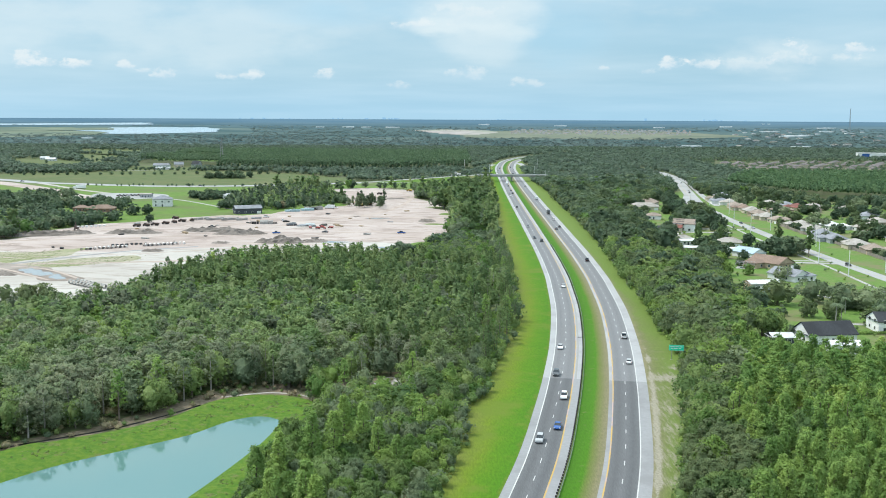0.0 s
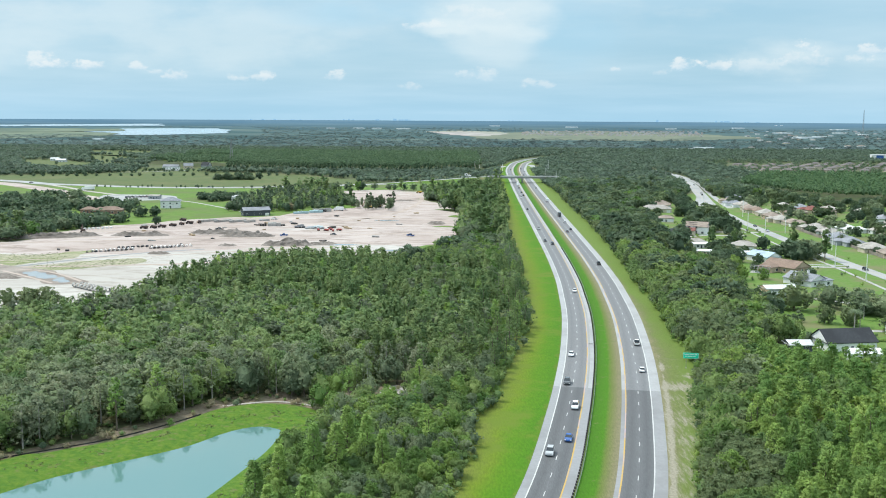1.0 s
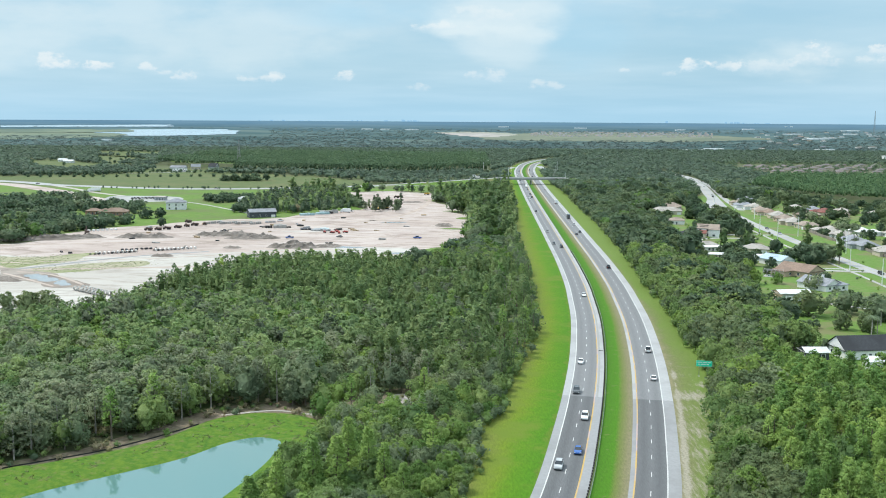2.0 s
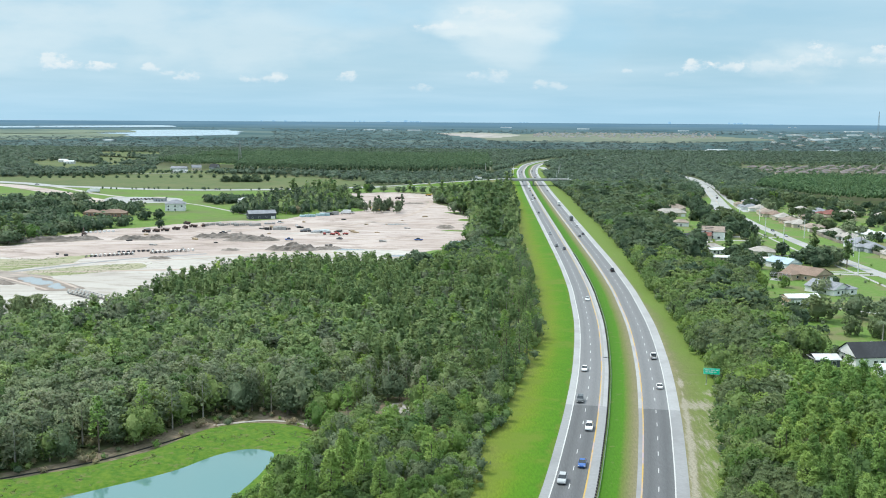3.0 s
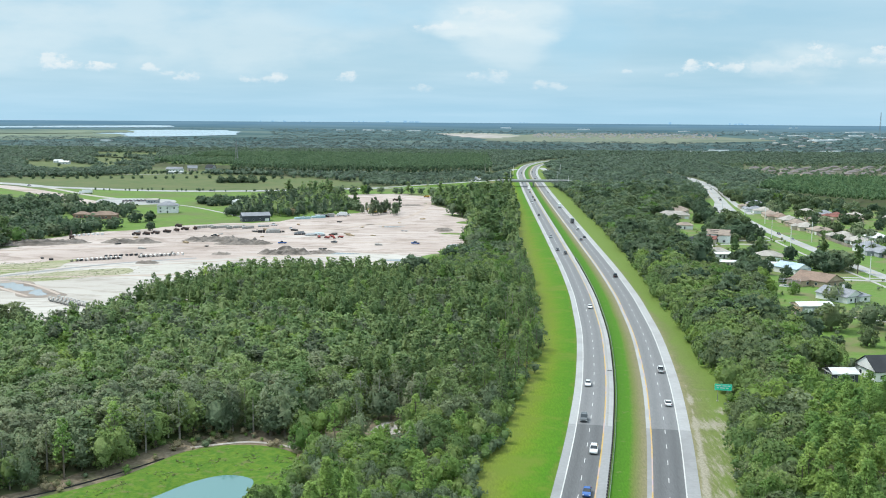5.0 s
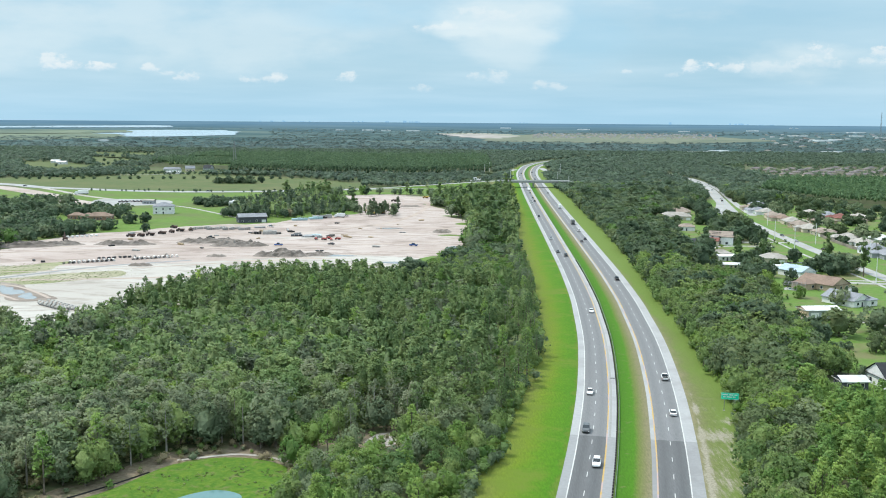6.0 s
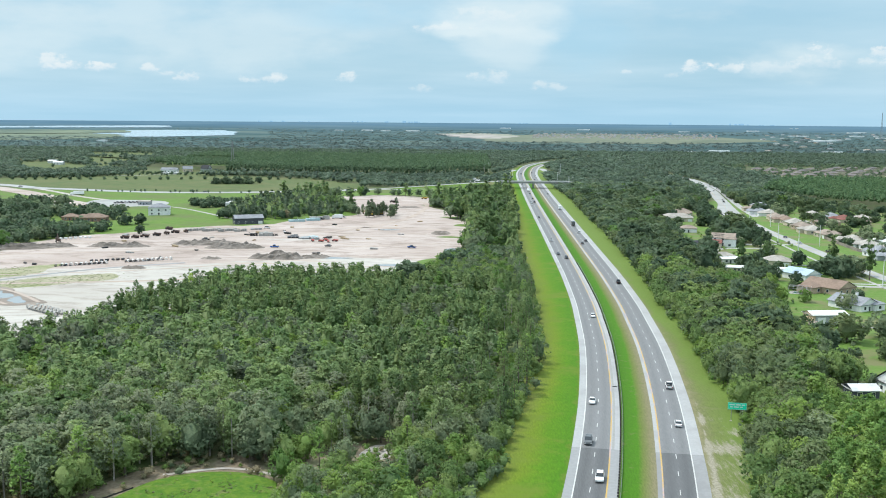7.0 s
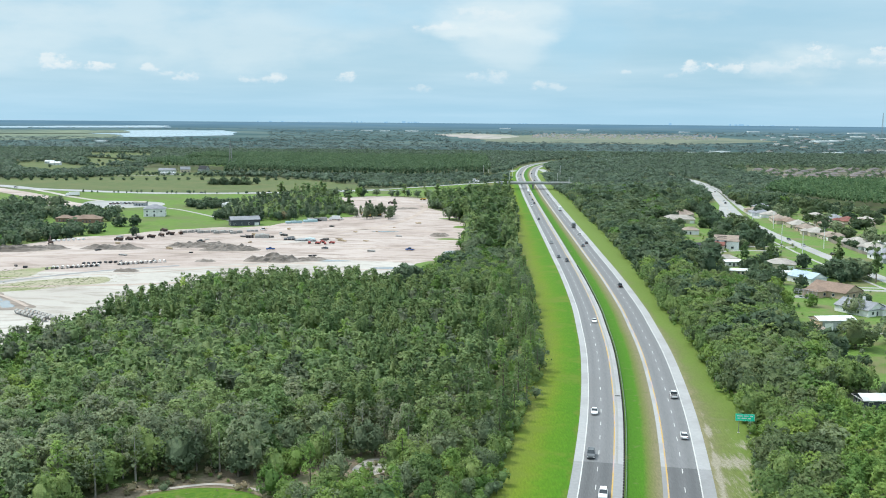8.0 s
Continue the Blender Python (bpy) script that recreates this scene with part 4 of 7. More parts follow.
def tri_mesh(name, tris, materials, index=None, tone=None):
    n = len(tris)
    me = bpy.data.meshes.new(name)
    me.vertices.add(3 * n)
    me.vertices.foreach_set("co", np.ascontiguousarray(tris[:, :3], dtype=np.float32).ravel())
    me.loops.add(3 * n)
    me.loops.foreach_set("vertex_index", np.arange(3 * n, dtype=np.int32))
    me.polygons.add(n)
    me.polygons.foreach_set("loop_start", np.arange(0, 3 * n, 3, dtype=np.int32))
    for m in materials:
        me.materials.append(m)
    if index is not None:
        me.polygons.foreach_set("material_index", np.asarray(index, dtype=np.int32))
    if tone is not None:
        me.attributes.new("tone", "FLOAT", "FACE").data.foreach_set("value", np.asarray(tone, dtype=np.float32))
    me.attributes.new("custom_normal", "FLOAT_VECTOR", "POINT").data.foreach_set("vector", np.repeat(tris[:, 3].astype(np.float32), 3, axis=0).ravel())
    me.update(calc_edges=True)
    return me


TRUNK = {"pine": (13.5, 0.24), "pine_yel": (13.0, 0.24), "cypress": (10.5, 0.24), "cypress_grey": (10.5, 0.26)}


def woods(name, label, kind, leaf, places, n, size, seed, trunks=True, variants=5, top=False):
    """Many trees of a kind that nobody could count, joined. places: x, y, z, scale, widening."""
    if not len(places):
        return None
    rng = np.random.default_rng(seed)
    places = np.array(places, float)
    which = rng.integers(0, variants, len(places))
    all_q, all_i, all_t = [], [], []
    for v in range(variants):
        p = places[which == v]
        if not len(p):
            continue
        leafs = crown(kind, n, size, seed * 31 + v, top)
        trunk = trunk_tris(*TRUNK.get(kind, (5.5, 0.26))) if trunks else np.zeros((0, 4, 3))
        t = np.concatenate([leafs, trunk])
        idx = np.concatenate([np.zeros(len(leafs), int), np.ones(len(trunk), int)])
        a = rng.uniform(0, 2 * np.pi, len(p))
        ca, sa = np.cos(a)[:, None, None], np.sin(a)[:, None, None]
        s, w = p[:, 3][:, None, None], p[:, 4][:, None, None]
        x = t[None, :, :, 0] * ca - t[None, :, :, 1] * sa
        y = t[None, :, :, 0] * sa + t[None, :, :, 1] * ca
        q = np.stack([x, y, np.broadcast_to(t[None, :, :, 2], x.shape)], -1)
        q[:, :, :3] *= np.stack([s * w, s * w, s], -1)
        q[:, :, :3] += p[:, None, None, :3]
        all_q.append(q.reshape(-1, 4, 3))
        all_i.append(np.tile(idx, len(p)))
        all_t.append(np.repeat(rng.uniform(-1, 1, len(p)), len(t)))
    bark = M["bark_pale"] if kind.startswith("cypress") else M["bark"]
    ob = new(name, tri_mesh(name, np.concatenate(all_q), [LEAF[leaf], bark], np.concatenate(all_i), np.concatenate(all_t)))
    return tagged(ob, label, "trees", kind="stuff")


def tree_master(kind, leaf, label, seed, n, size):
    """A single tree: trunk with limbs, and its crown."""
    rng = random.Random(seed)
    ob = thing("pine_tree" if kind.startswith("pine") else "cypress_tree" if kind.startswith("cypress") else "oak_tree", Matrix(), label, "tree", "trees of the roadside woods")
    h, r = TRUNK.get(kind, (5.6, 0.27))
    bm = bmesh.new()
    rod(bm, (0, 0, -0.15), (rng.uniform(-0.2, 0.2), rng.uniform(-0.2, 0.2), h * 0.55), r, r * 0.65, 7)
    rod(bm, (0, 0, h * 0.5), (rng.uniform(-0.3, 0.3), rng.uniform(-0.3, 0.3), h), r * 0.66, r * 0.2, 6)
    for k in range(6):
        a, z = k * 1.1 + rng.uniform(0, 0.6), h * rng.uniform(0.42, 0.85)
        l = 1.9 if kind.startswith("pine") else 1.5 if kind.startswith("cyp") else 2.4
        rod(bm, (0, 0, z), (l * math.cos(a), l * math.sin(a), z + rng.uniform(0.4, 1.3)), r * 0.34, r * 0.1, 5)
    part("trunk", bm, M["bark_pale"] if kind.startswith("cyp") else M["bark"], ob)
    crown_ob = new("crown", tri_mesh("crown", crown(kind, n, size, seed), [LEAF[leaf]]))
    crown_ob.parent = ob
    return ob


def dist_to(line, x, y):
    return float(np.sqrt(((line[:, 0] - x) ** 2 + (line[:, 1] - y) ** 2).min()))


def lerp_x(edge, y):
    return float(np.interp(y, [p[1] for p in edge], [p[0] for p in edge]))


rng = np.random.default_rng(7)
TRACK_A = [(-44, 292), (-36, 299), (-27, 303), (-23, 310), (-18, 310), (-18, 303), (-27, 297), (-34, 285)]
STORE = [(-360, 1020), (-280, 1020), (-280, 945), (-360, 960)]
FAR_FIELDS = [[(245, 1455), (286, 1462), (290, 1530), (240, 1522)], [(-520, 1790), (-410, 1760), (-380, 1830), (-470, 1900), (-560, 1880)], [(-640, 1560), (-470, 1580), (-450, 1640), (-600, 1690)]]
HOMES = [(800, 1955, 945, 2090), (430, 1335, 860, 1880), (-490, 1440, -380, 1560)]
MEADOWS = [[(-640, 1500), (-560, 1500), (-600, 1660), (-660, 1730), (-740, 1830), (-800, 1800), (-720, 1640)], [(-600, 1690), (-560, 1800), (-700, 2030), (-800, 2040), (-700, 1880), (-640, 1720)], [(-620, 1990), (-700, 2280), (-860, 2300), (-760, 2060)]]
PINE_STAND = [(321, 1168), (340, 1050), (385, 985), (560, 910), (780, 1080), (720, 1290), (400, 1330)]
STAND_FRONT = [(-520, 1600), (-498, 1571), (-348, 1496), (-191, 1460), (-69, 1450), (4, 1512), (50, 1560)]
NORTH = [(-150, 1100), (-97, 1136), (-46, 1117), (-20, 1056), (-4, 1090), (2, 1240), (-60, 1238), (-136, 1204)]
GLADES = [(12, 355, 5), (14, 380, 6), (18, 405, 5), (17, 430, 6), (16, 460, 5), (-60, 395, 4), (-21, 305, 6.5), (-20.5, 297, 5.5), (-21, 290, 5)]


def open_land(x, y):
    if y < 1850 and lerp_x(EDGE_W, y) - 1.2 < x < lerp_x(EDGE_E, y) + 1.2:
        return True
    if x > 300 and 905 < y < 1340 and inside(x, y, PINE_STAND):
        return True
    if y >= 1650 and dist_to(MID, x, y) < 27:
        return True
    if y < 305 and x < -36 and not (x > -52 and y < 284) and dist_to(outer, x, y) < 5.5 + 3.5 * noise.noise(Vector((x * 0.06, y * 0.06, 2))):
        return True
    if -38 < x < -30 and 279 < y < 297:
        return True
    if x < 5 and 1050 < y < 1245 and inside(x, y, NORTH):
        return True
    if x < -43 and y < 236:
        return True
    if (122 < x < 148 and 334 < y < 348) or (113 < x < 128 and 348 < y < 372):
        return True
    if 68 < x < 82 and 318 < y < 341:
        return True
    if -640 < x < -130 and 1110 < y < 1330:
        return True
    if -135 < x < -20 and 1225 < y < 1256:
        return True
    if 127 < x < 150 and 446 < y < 478:
        return True
    if y > 1480 and x < -500 and any(inside(x, y, f) for f in MEADOWS):
        return True
    if y < 320 and (inside(x, y, BANK) or inside(x, y, TRACK_A)):
        return True
    if 360 < y < 1150 and x < 10 and inside(x, y, SAND):
        return True
    if x < -100 and y > 690 and (inside(x, y, FIELD) or inside(x, y, PASTURE) or inside(x, y, STORE)):
        return True
    if x > 110 and 300 < y < 1130 and inside(x, y, SUBURB):
        return True
    if 1000 < y < 1400 and x < 30 and dist_to(ROAD_A, x, y) < 14:
        return True
    if x > 200 and y > 900 and dist_to(ARTERY, x, y) < 12:
        return True
    if 1320 < y < 1750 and (dist_to(SLIP_W, x, y) < 11 or dist_to(SLIP_E, x, y) < 12):
        return True
    if y > 1100 and dist_to(BRIDGE_ROAD, x, y) < 13:
        return True
    if y > 1400 and (any(inside(x, y, f) for f in FAR_FIELDS) or any(a < x < c and b < y < d for a, b, c, d in HOMES)):
        return True
    return any((x - gx) ** 2 + (y - gy) ** 2 < r * r for gx, gy, r in GLADES)


BRIDGE_ROAD = spline([(10, 1260), (48, 1266), (130, 1270), (200, 1290), (262, 1320)], 8.0)


def kind_at(x, y):
    """The tree that grows at a place of the plan: crown form, leaves."""
    u = rng.uniform()
    big = noise.noise(Vector((x * 0.02, y * 0.02, 3.0)))
    if x < lerp_x(EDGE_W, min(y, 1800)):
        if y < 305 and x > -47:
            return ("pine_yel", "pine_yel") if u < 0.06 else ("oak", "bright") if u < 0.36 else ("oak", "oak") if u < 0.74 else ("oak", "oak_grey")
        if y < 322:
            return ("cypress_grey", "cypress_grey") if u < 0.24 else ("oak", "oak_grey") if u < 0.66 else ("oak", "oak") if u < 0.86 else ("pine_yel", "pine_yel") if u < 0.9 else ("cypress", "cypress")
        if y < 560:
            piney = (y - 415 + 0.35 * (x + 60) + 45 * big) / 50 if x < -32 + 12 * big else 0.42 + 0.5 * big
            if u < min(0.92, piney):
                return ("pine", "pine") if rng.uniform() < 0.94 else ("pine_yel", "pine_yel")
            v = rng.uniform() + 0.35 * big
            if rng.uniform() < 0.07:
                return ("oak", "oak")
            return ("cypress", "cypress") if v < 0.44 else ("cypress_grey", "cypress_grey") if v < 0.60 else ("oak", "bright") if v < 0.88 else ("oak", "oak_grey")
        if y < 1250:
            if u > 0.86:
                return "oak", "bright"
            return ("oak", "oak_grey") if u < 0.40 else ("cypress", "cypress") if u < 0.62 else ("pine", "pine") if u < 0.80 else ("oak", "oak")
    elif y < 1250 and x < 330:
        if y < 350 and x > 68 + 0.24 * (y - 230) + 14 * big:
            return ("pine_yel", "pine_yel") if u < 0.60 else ("oak", "bright") if u < 0.88 else ("oak", "oak")
        if y < 620:
            return ("oak", "oak_dark" if big > 0.18 else "oak") if u < (0.60 if y < 345 else 0.62) else ("oak", "bright") if u < (0.72 if y < 345 else 0.74) else ("oak", "oak_dark") if u < 0.95 else ("oak", "oak_grey")
        if u < max(0.0, (y - 1050) / 320):
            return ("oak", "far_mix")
        return ("oak", "oak_dark") if u < 0.42 else ("oak", "oak") if u < 0.80 else ("oak", "oak_grey") if u < 0.95 else ("oak", "bright")
    if y < 1250:
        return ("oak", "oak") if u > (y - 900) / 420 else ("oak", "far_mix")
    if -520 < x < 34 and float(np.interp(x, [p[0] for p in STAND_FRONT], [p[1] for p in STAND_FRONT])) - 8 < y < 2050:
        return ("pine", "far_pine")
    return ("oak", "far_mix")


groups = {}


def plant(x, y, kind, leaf, s, w, band, z=0.0):
    # garden and farther oaks take the leaf colour with haze mixed in
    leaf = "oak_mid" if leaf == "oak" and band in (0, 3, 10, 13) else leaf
    groups.setdefault((kind, leaf, band), []).append((x, y, z, s, w))


def at_edge(x, y, r):
    return any(open_land(x + dx * r, y + dy * r) for dx, dy in ((1, 0), (-1, 0), (0, -1.2), (0.7, -0.9), (-0.7, -0.9)))


def scatter(y0, y1, step, band, spread, grow=(0.88, 1.08)):
    y = y0
    while y < y1:
        x = -(spread * y + 10) + rng.uniform(0, step)
        while x < (spread - 0.05) * y + 10:
            px_, py_ = x + rng.uniform(-0.42, 0.42) * step, y + rng.uniform(-0.42, 0.42) * step
            if not open_land(px_, py_):
                if 325 < py_ < 470 and -30 < px_ - lerp_x(EDGE_W, py_) and px_ < 32 and rng.uniform() < 0.34:
                    x += step
                    continue
                k, leaf = kind_at(px_, py_)
                s = rng.uniform(*grow)
                if y < 1250 and (abs(px_ - lerp_x(EDGE_W, py_)) < 4 or abs(px_ - lerp_x(EDGE_E, py_)) < 4):
                    s *= rng.uniform(0.55, 1.0)
                if k == "oak" and band < 3:
                    s *= 0.90 + 0.36 * rng.uniform() ** 1.6
                    if py_ < 322 and px_ < -47:
                        s *= 1.18
                if py_ < 310 and px_ < 10 and px_ > -47:
                    s *= 0.86
                if px_ < 42 and px_ > -20 and 1080 < py_ < 1345:
                    s *= 0.6
                if leaf == "far_pine":
                    x += step
                    continue
                if band > 2:
                    s *= 0.86 + 0.28 * rng.uniform() + 0.30 * noise.noise(Vector((px_ * 0.03, py_ * 0.03, 9)))
                if -45 < px_ < 25 and 520 < py_ < 680:
                    k, leaf, s = "oak", ("oak_grey", "bright", "oak")[int(rng.integers(0, 3))], s * 0.66
                if py_ < 900 and -14 < px_ - lerp_x(EDGE_W, py_) < 0:
                    s *= 0.84
                if (112 < px_ < 152 and 540 < py_ < 735) or (136 < px_ < 178 and 735 <= py_ < 900):
                    s *= 0.55
                if -205 < px_ < -140 and 385 < py_ < 475:
                    s *= 0.78
                if k == "pine_yel" and px_ > 60:
                    s *= 0.84
                if px_ > 101 and 322 < py_ < 374:
                    s *= 0.5
                wide = rng.uniform(0.88, 1.15) if k.startswith("cyp") else rng.uniform(1.45, 1.75) if k == "pine" and band > 2 else rng.uniform(1.15, 1.6) if band == 3 else rng.uniform(1.35, 1.75) if band == 4 else rng.uniform(1.0, 1.35)
                if -31 < px_ < -4 and 276 < py_ < 304:
                    s *= 0.90
                edge = py_ < stretch_full or at_edge(px_, py_, step * 1.6)
                if not edge:
                    wide *= 1.22 if k.startswith("pine") and band < 3 else 1.40 if k.startswith("cyp") else 1.22
                if k == "oak" and band < 3:
                    wide, s = wide * 0.86, s * (1.16 if px_ > 60 else 1.05)
                plant(px_, py_, k, leaf, s, wide, band if edge else band + 10)
            x += step
        y += step * 0.9


stretch_full = 262.0
scatter(186, 345, 4.7, 1, 0.49)
scatter(345, 620, 4.8, 2, 0.49)
scatter(620, 1250, 7.2, 3, 0.495, (0.98, 1.2))
scatter(1250, 2480, 9.5, 4, 0.495, (0.85, 1.08))

# plantation in rows
py_ = 915.0
while py_ < 1335:
    px_ = 320.0
    while px_ < 640:
        if inside(px_, py_, PINE_STAND):
            plant(px_ + rng.uniform(-0.9, 0.9), py_ + rng.uniform(-1.2, 1.2), "pine", "stand_pine", rng.uniform(0.85, 1.1), rng.uniform(1.25, 1.6), 7)
        px_ += 5.4
    py_ += 7.0
for ex_, ey_ in spline([(321, 1168), (340, 1050), (385, 985), (560, 910)], 2.0):    # bushes and young oaks at its foot
    plant(ex_ - rng.uniform(-3, 12), ey_ - rng.uniform(-3, 14), "oak", ("oak", "oak_grey", "oak_mid")[int(rng.uniform(0, 3))], rng.uniform(0.45, 0.95), 1.4, 3, -1.0)

# broad live oaks standing over the wood between the motorway and the gardens
for i in range(300):
    by_ = 360 + 880 * rng.uniform() ** 1.2
    bx_ = lerp_x(EDGE_E, by_) + 7 + rng.uniform(0, 70 + 0.05 * by_)
    if not open_land(bx_, by_) and noise.noise(Vector((bx_ * 0.025, by_ * 0.012, 4.0))) > -0.05 and not (130 < bx_ < 178 and 700 < by_ < 960):
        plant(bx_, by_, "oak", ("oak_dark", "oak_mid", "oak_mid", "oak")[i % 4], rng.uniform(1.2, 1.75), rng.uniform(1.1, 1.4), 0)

# the tall pine stand beyond the pasture: rows, with a steep front, and low bushes at its foot
px_ = -520.0
while px_ < 34:
    y0 = float(np.interp(px_, [p[0] for p in STAND_FRONT], [p[1] for p in STAND_FRONT]))
    py_, row = y0, 0
    while py_ < min(2050, y0 + 560):
        if not open_land(px_, py_) and not (-505 < px_ < -352 and py_ < 1580):
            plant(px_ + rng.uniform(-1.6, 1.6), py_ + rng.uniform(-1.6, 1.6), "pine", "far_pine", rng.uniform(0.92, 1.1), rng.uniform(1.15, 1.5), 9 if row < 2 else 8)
        py_ += 6.5 + 0.006 * (py_ - y0)
        row += 1
    for k in range(3):
        if not -505 < px_ < -352:
            plant(px_ + rng.uniform(-3, 3), y0 - rng.uniform(4, 30), "oak", "oak_grey" if rng.uniform() < 0.4 else "oak", rng.uniform(0.35, 0.75), 1.4, 3)
    px_ += 5.6

# single trees of gardens, fields and the site's edge: x, y, crown, leaves, scale
rt = random.Random(11)
SINGLES = [(143.5, 439, "oak", "oak_dark", 1.65), (161, 446, "oak", "oak_grey", 1.6), (170, 432, "oak", "oak_grey", 1.6), (147, 412, "oak", "oak_dark", 1.1), (156, 408, "oak", "oak_dark", 1.15), (123, 413, "oak", "oak", 0.5), (126, 413, "oak", "oak", 0.5), (129, 413, "oak", "oak", 0.5), (132, 413.5, "oak", "oak", 0.5), (135, 414, "oak", "oak", 0.5), (138, 414, "oak", "oak", 0.5),
           (168, 505, "oak", "oak_grey", 1.15), (155, 522, "oak", "bright", 0.85), (196, 606, "oak", "oak", 1.5), (203, 622, "pine", "pine", 1.25), (208, 603, "oak", "oak_grey", 1.5), (211, 590, "pine", "pine", 1.2), (190, 640, "oak", "oak", 1.2),
           (178, 662, "cypress", "pine", 0.95), (165, 668, "cypress", "pine", 0.95), (157, 628, "oak", "oak", 1.1), (163, 618, "oak", "oak", 1.0), (148, 588, "oak", "oak", 1.2), (156, 592, "oak", "oak", 1.1),
           (188, 690, "oak", "oak_grey", 0.9), (172, 780, "oak", "oak", 0.7), (184, 800, "oak", "oak", 1.5), (196, 790, "oak", "oak", 1.4), (205, 770, "oak", "oak", 1.2), (198, 830, "oak", "oak", 1.3),
           (178, 428, "oak", "oak_grey", 1.5), (186, 436, "oak", "oak_grey", 1.3), (176, 408, "oak", "oak", 1.2), (190, 412, "oak", "oak_grey", 1.1), (152, 600, "oak", "oak", 1.2), (158, 583, "oak", "oak", 1.1), (168, 574, "oak", "oak", 0.9),
           (146, 566, "oak", "oak", 1.3), (150, 575, "oak", "oak", 1.2), (186, 600, "oak", "oak", 1.2), (193, 590, "oak", "oak", 1.0), (200, 596, "oak", "oak", 1.4), (206, 612, "oak", "oak_grey", 1.5), (143, 520, "oak", "bright", 1.1), (140, 530, "oak", "oak", 1.2), (150, 560, "oak", "bright", 1.1), (172, 655, "oak", "oak", 1.0), (182, 668, "oak", "oak", 0.9),
           (178, 735, "oak", "oak", 1.4), (186, 745, "oak", "oak", 1.4), (194, 752, "oak", "oak", 1.5), (202, 745, "oak", "oak", 1.2), (190, 722, "oak", "oak", 1.0), (190, 850, "oak", "oak", 1.4), (196, 880, "oak", "oak", 1.4), (205, 900, "oak", "oak", 1.3), (212, 870, "oak", "oak_dark", 1.2), (207, 812, "oak", "oak_dark", 1.6), (200, 806, "oak", "oak_dark", 1.7), (209, 838, "oak", "oak_dark", 1.6), (190, 815, "oak", "oak_dark", 1.6), (206, 858, "oak", "oak_dark", 1.5), (200, 925, "oak", "oak", 1.4), (210, 950, "oak", "oak", 1.4),
           (-30, 562, "oak", "oak", 1.6), (-24, 566, "oak", "oak", 1.3), (-12, 618, "oak", "oak", 1.2), (-16, 548, "oak", "oak", 1.2), (-40, 540, "oak", "oak_grey", 1.2),
           (-190, 434, "oak", "oak_dark", 1.15), (-186, 430, "oak", "oak_dark", 1.2), (-181, 434, "oak", "oak_dark", 1.25), (-175, 427, "oak", "oak_dark", 1.1), (-196, 430, "oak", "oak_dark", 1.2), (-232, 760, "oak", "oak", 0.9), (-282, 752, "oak", "oak", 0.7), (-274, 752, "oak", "oak", 0.8), (-262, 815, "oak", "oak", 1.3), (-252, 820, "oak", "oak", 1.2), (-150, 880, "oak", "brush", 0.9),
           (-300, 1288, "oak", "oak", 1.3), (-312, 1282, "oak", "oak", 1.2), (-288, 1292, "oak", "oak", 1.4), (-276, 1300, "oak", "oak", 1.3), (-264, 1306, "oak", "oak", 1.2)]
for x, y, k, leaf, s in SINGLES:
    plant(x, y, k, leaf, s, 1.45 if s > 1.2 and k == "oak" else 1.15, 10 if y < 540 else 0, -0.9 * s if k == "oak" else 0.0)
for i in range(250):   # gardens west of the through road
    x, y = rt.uniform(150, 214), rt.uniform(380, 1000)
    if inside(x, y, SUBURB) and x - 150 < 50 * (0.4 + 0.6 * rt.random()) and noise.noise(Vector((x * 0.03, y * 0.03, 8))) > -0.08:
        GARDEN_OK = all((x - hx) ** 2 + (y - hy) ** 2 > 15 ** 2 for hx, hy in [(138, 366), (136, 348), (147, 472), (172, 506), (175, 550), (176, 588), (178, 638), (166, 607), (167, 714), (180, 928)])
        if GARDEN_OK and not (150 < x < 200 and 455 < y < 500) and not (156 < x < 215 and 655 < y < 708) and not (146 < x < 168 and 505 < y < 545):
            plant(x, y, "oak", rt.choice(("oak_dark", "oak_dark", "oak", "oak_grey")), rt.uniform(0.6, 1.3), 1.3, 10 if y < 520 else 0, -0.9)
for i in range(130):   # shrubs and small trees behind the boundary wall
    wy_ = rt.uniform(560, 960)
    plant(lerp_x([(251, 500), (251, 661), (249.2, 724), (253.3, 808), (258, 870), (263, 960)], wy_) + rt.uniform(2.0, 6.0), wy_, "oak", rt.choice(("oak_dark", "oak", "oak_grey")), rt.uniform(0.35, 0.75), 1.25, 0, -0.5)
for i in range(400):   # gardens east of it
    x, y = rt.uniform(268, 420), rt.uniform(420, 1120)
    if inside(x, y, SUBURB):
        plant(x, y, "oak", rt.choice(("oak_dark", "oak_dark", "oak", "oak_grey")), rt.uniform(0.6, 1.35), 1.3, 0, -1.0)
for i in range(60):
    x, y = rt.uniform(185, 300), rt.uniform(960, 1110)
    if inside(x, y, SUBURB) and dist_to(ARTERY, x, y) > 20:
        plant(x, y, "oak", "oak", rt.uniform(0.9, 1.4), 1.2, 0, -1.0)
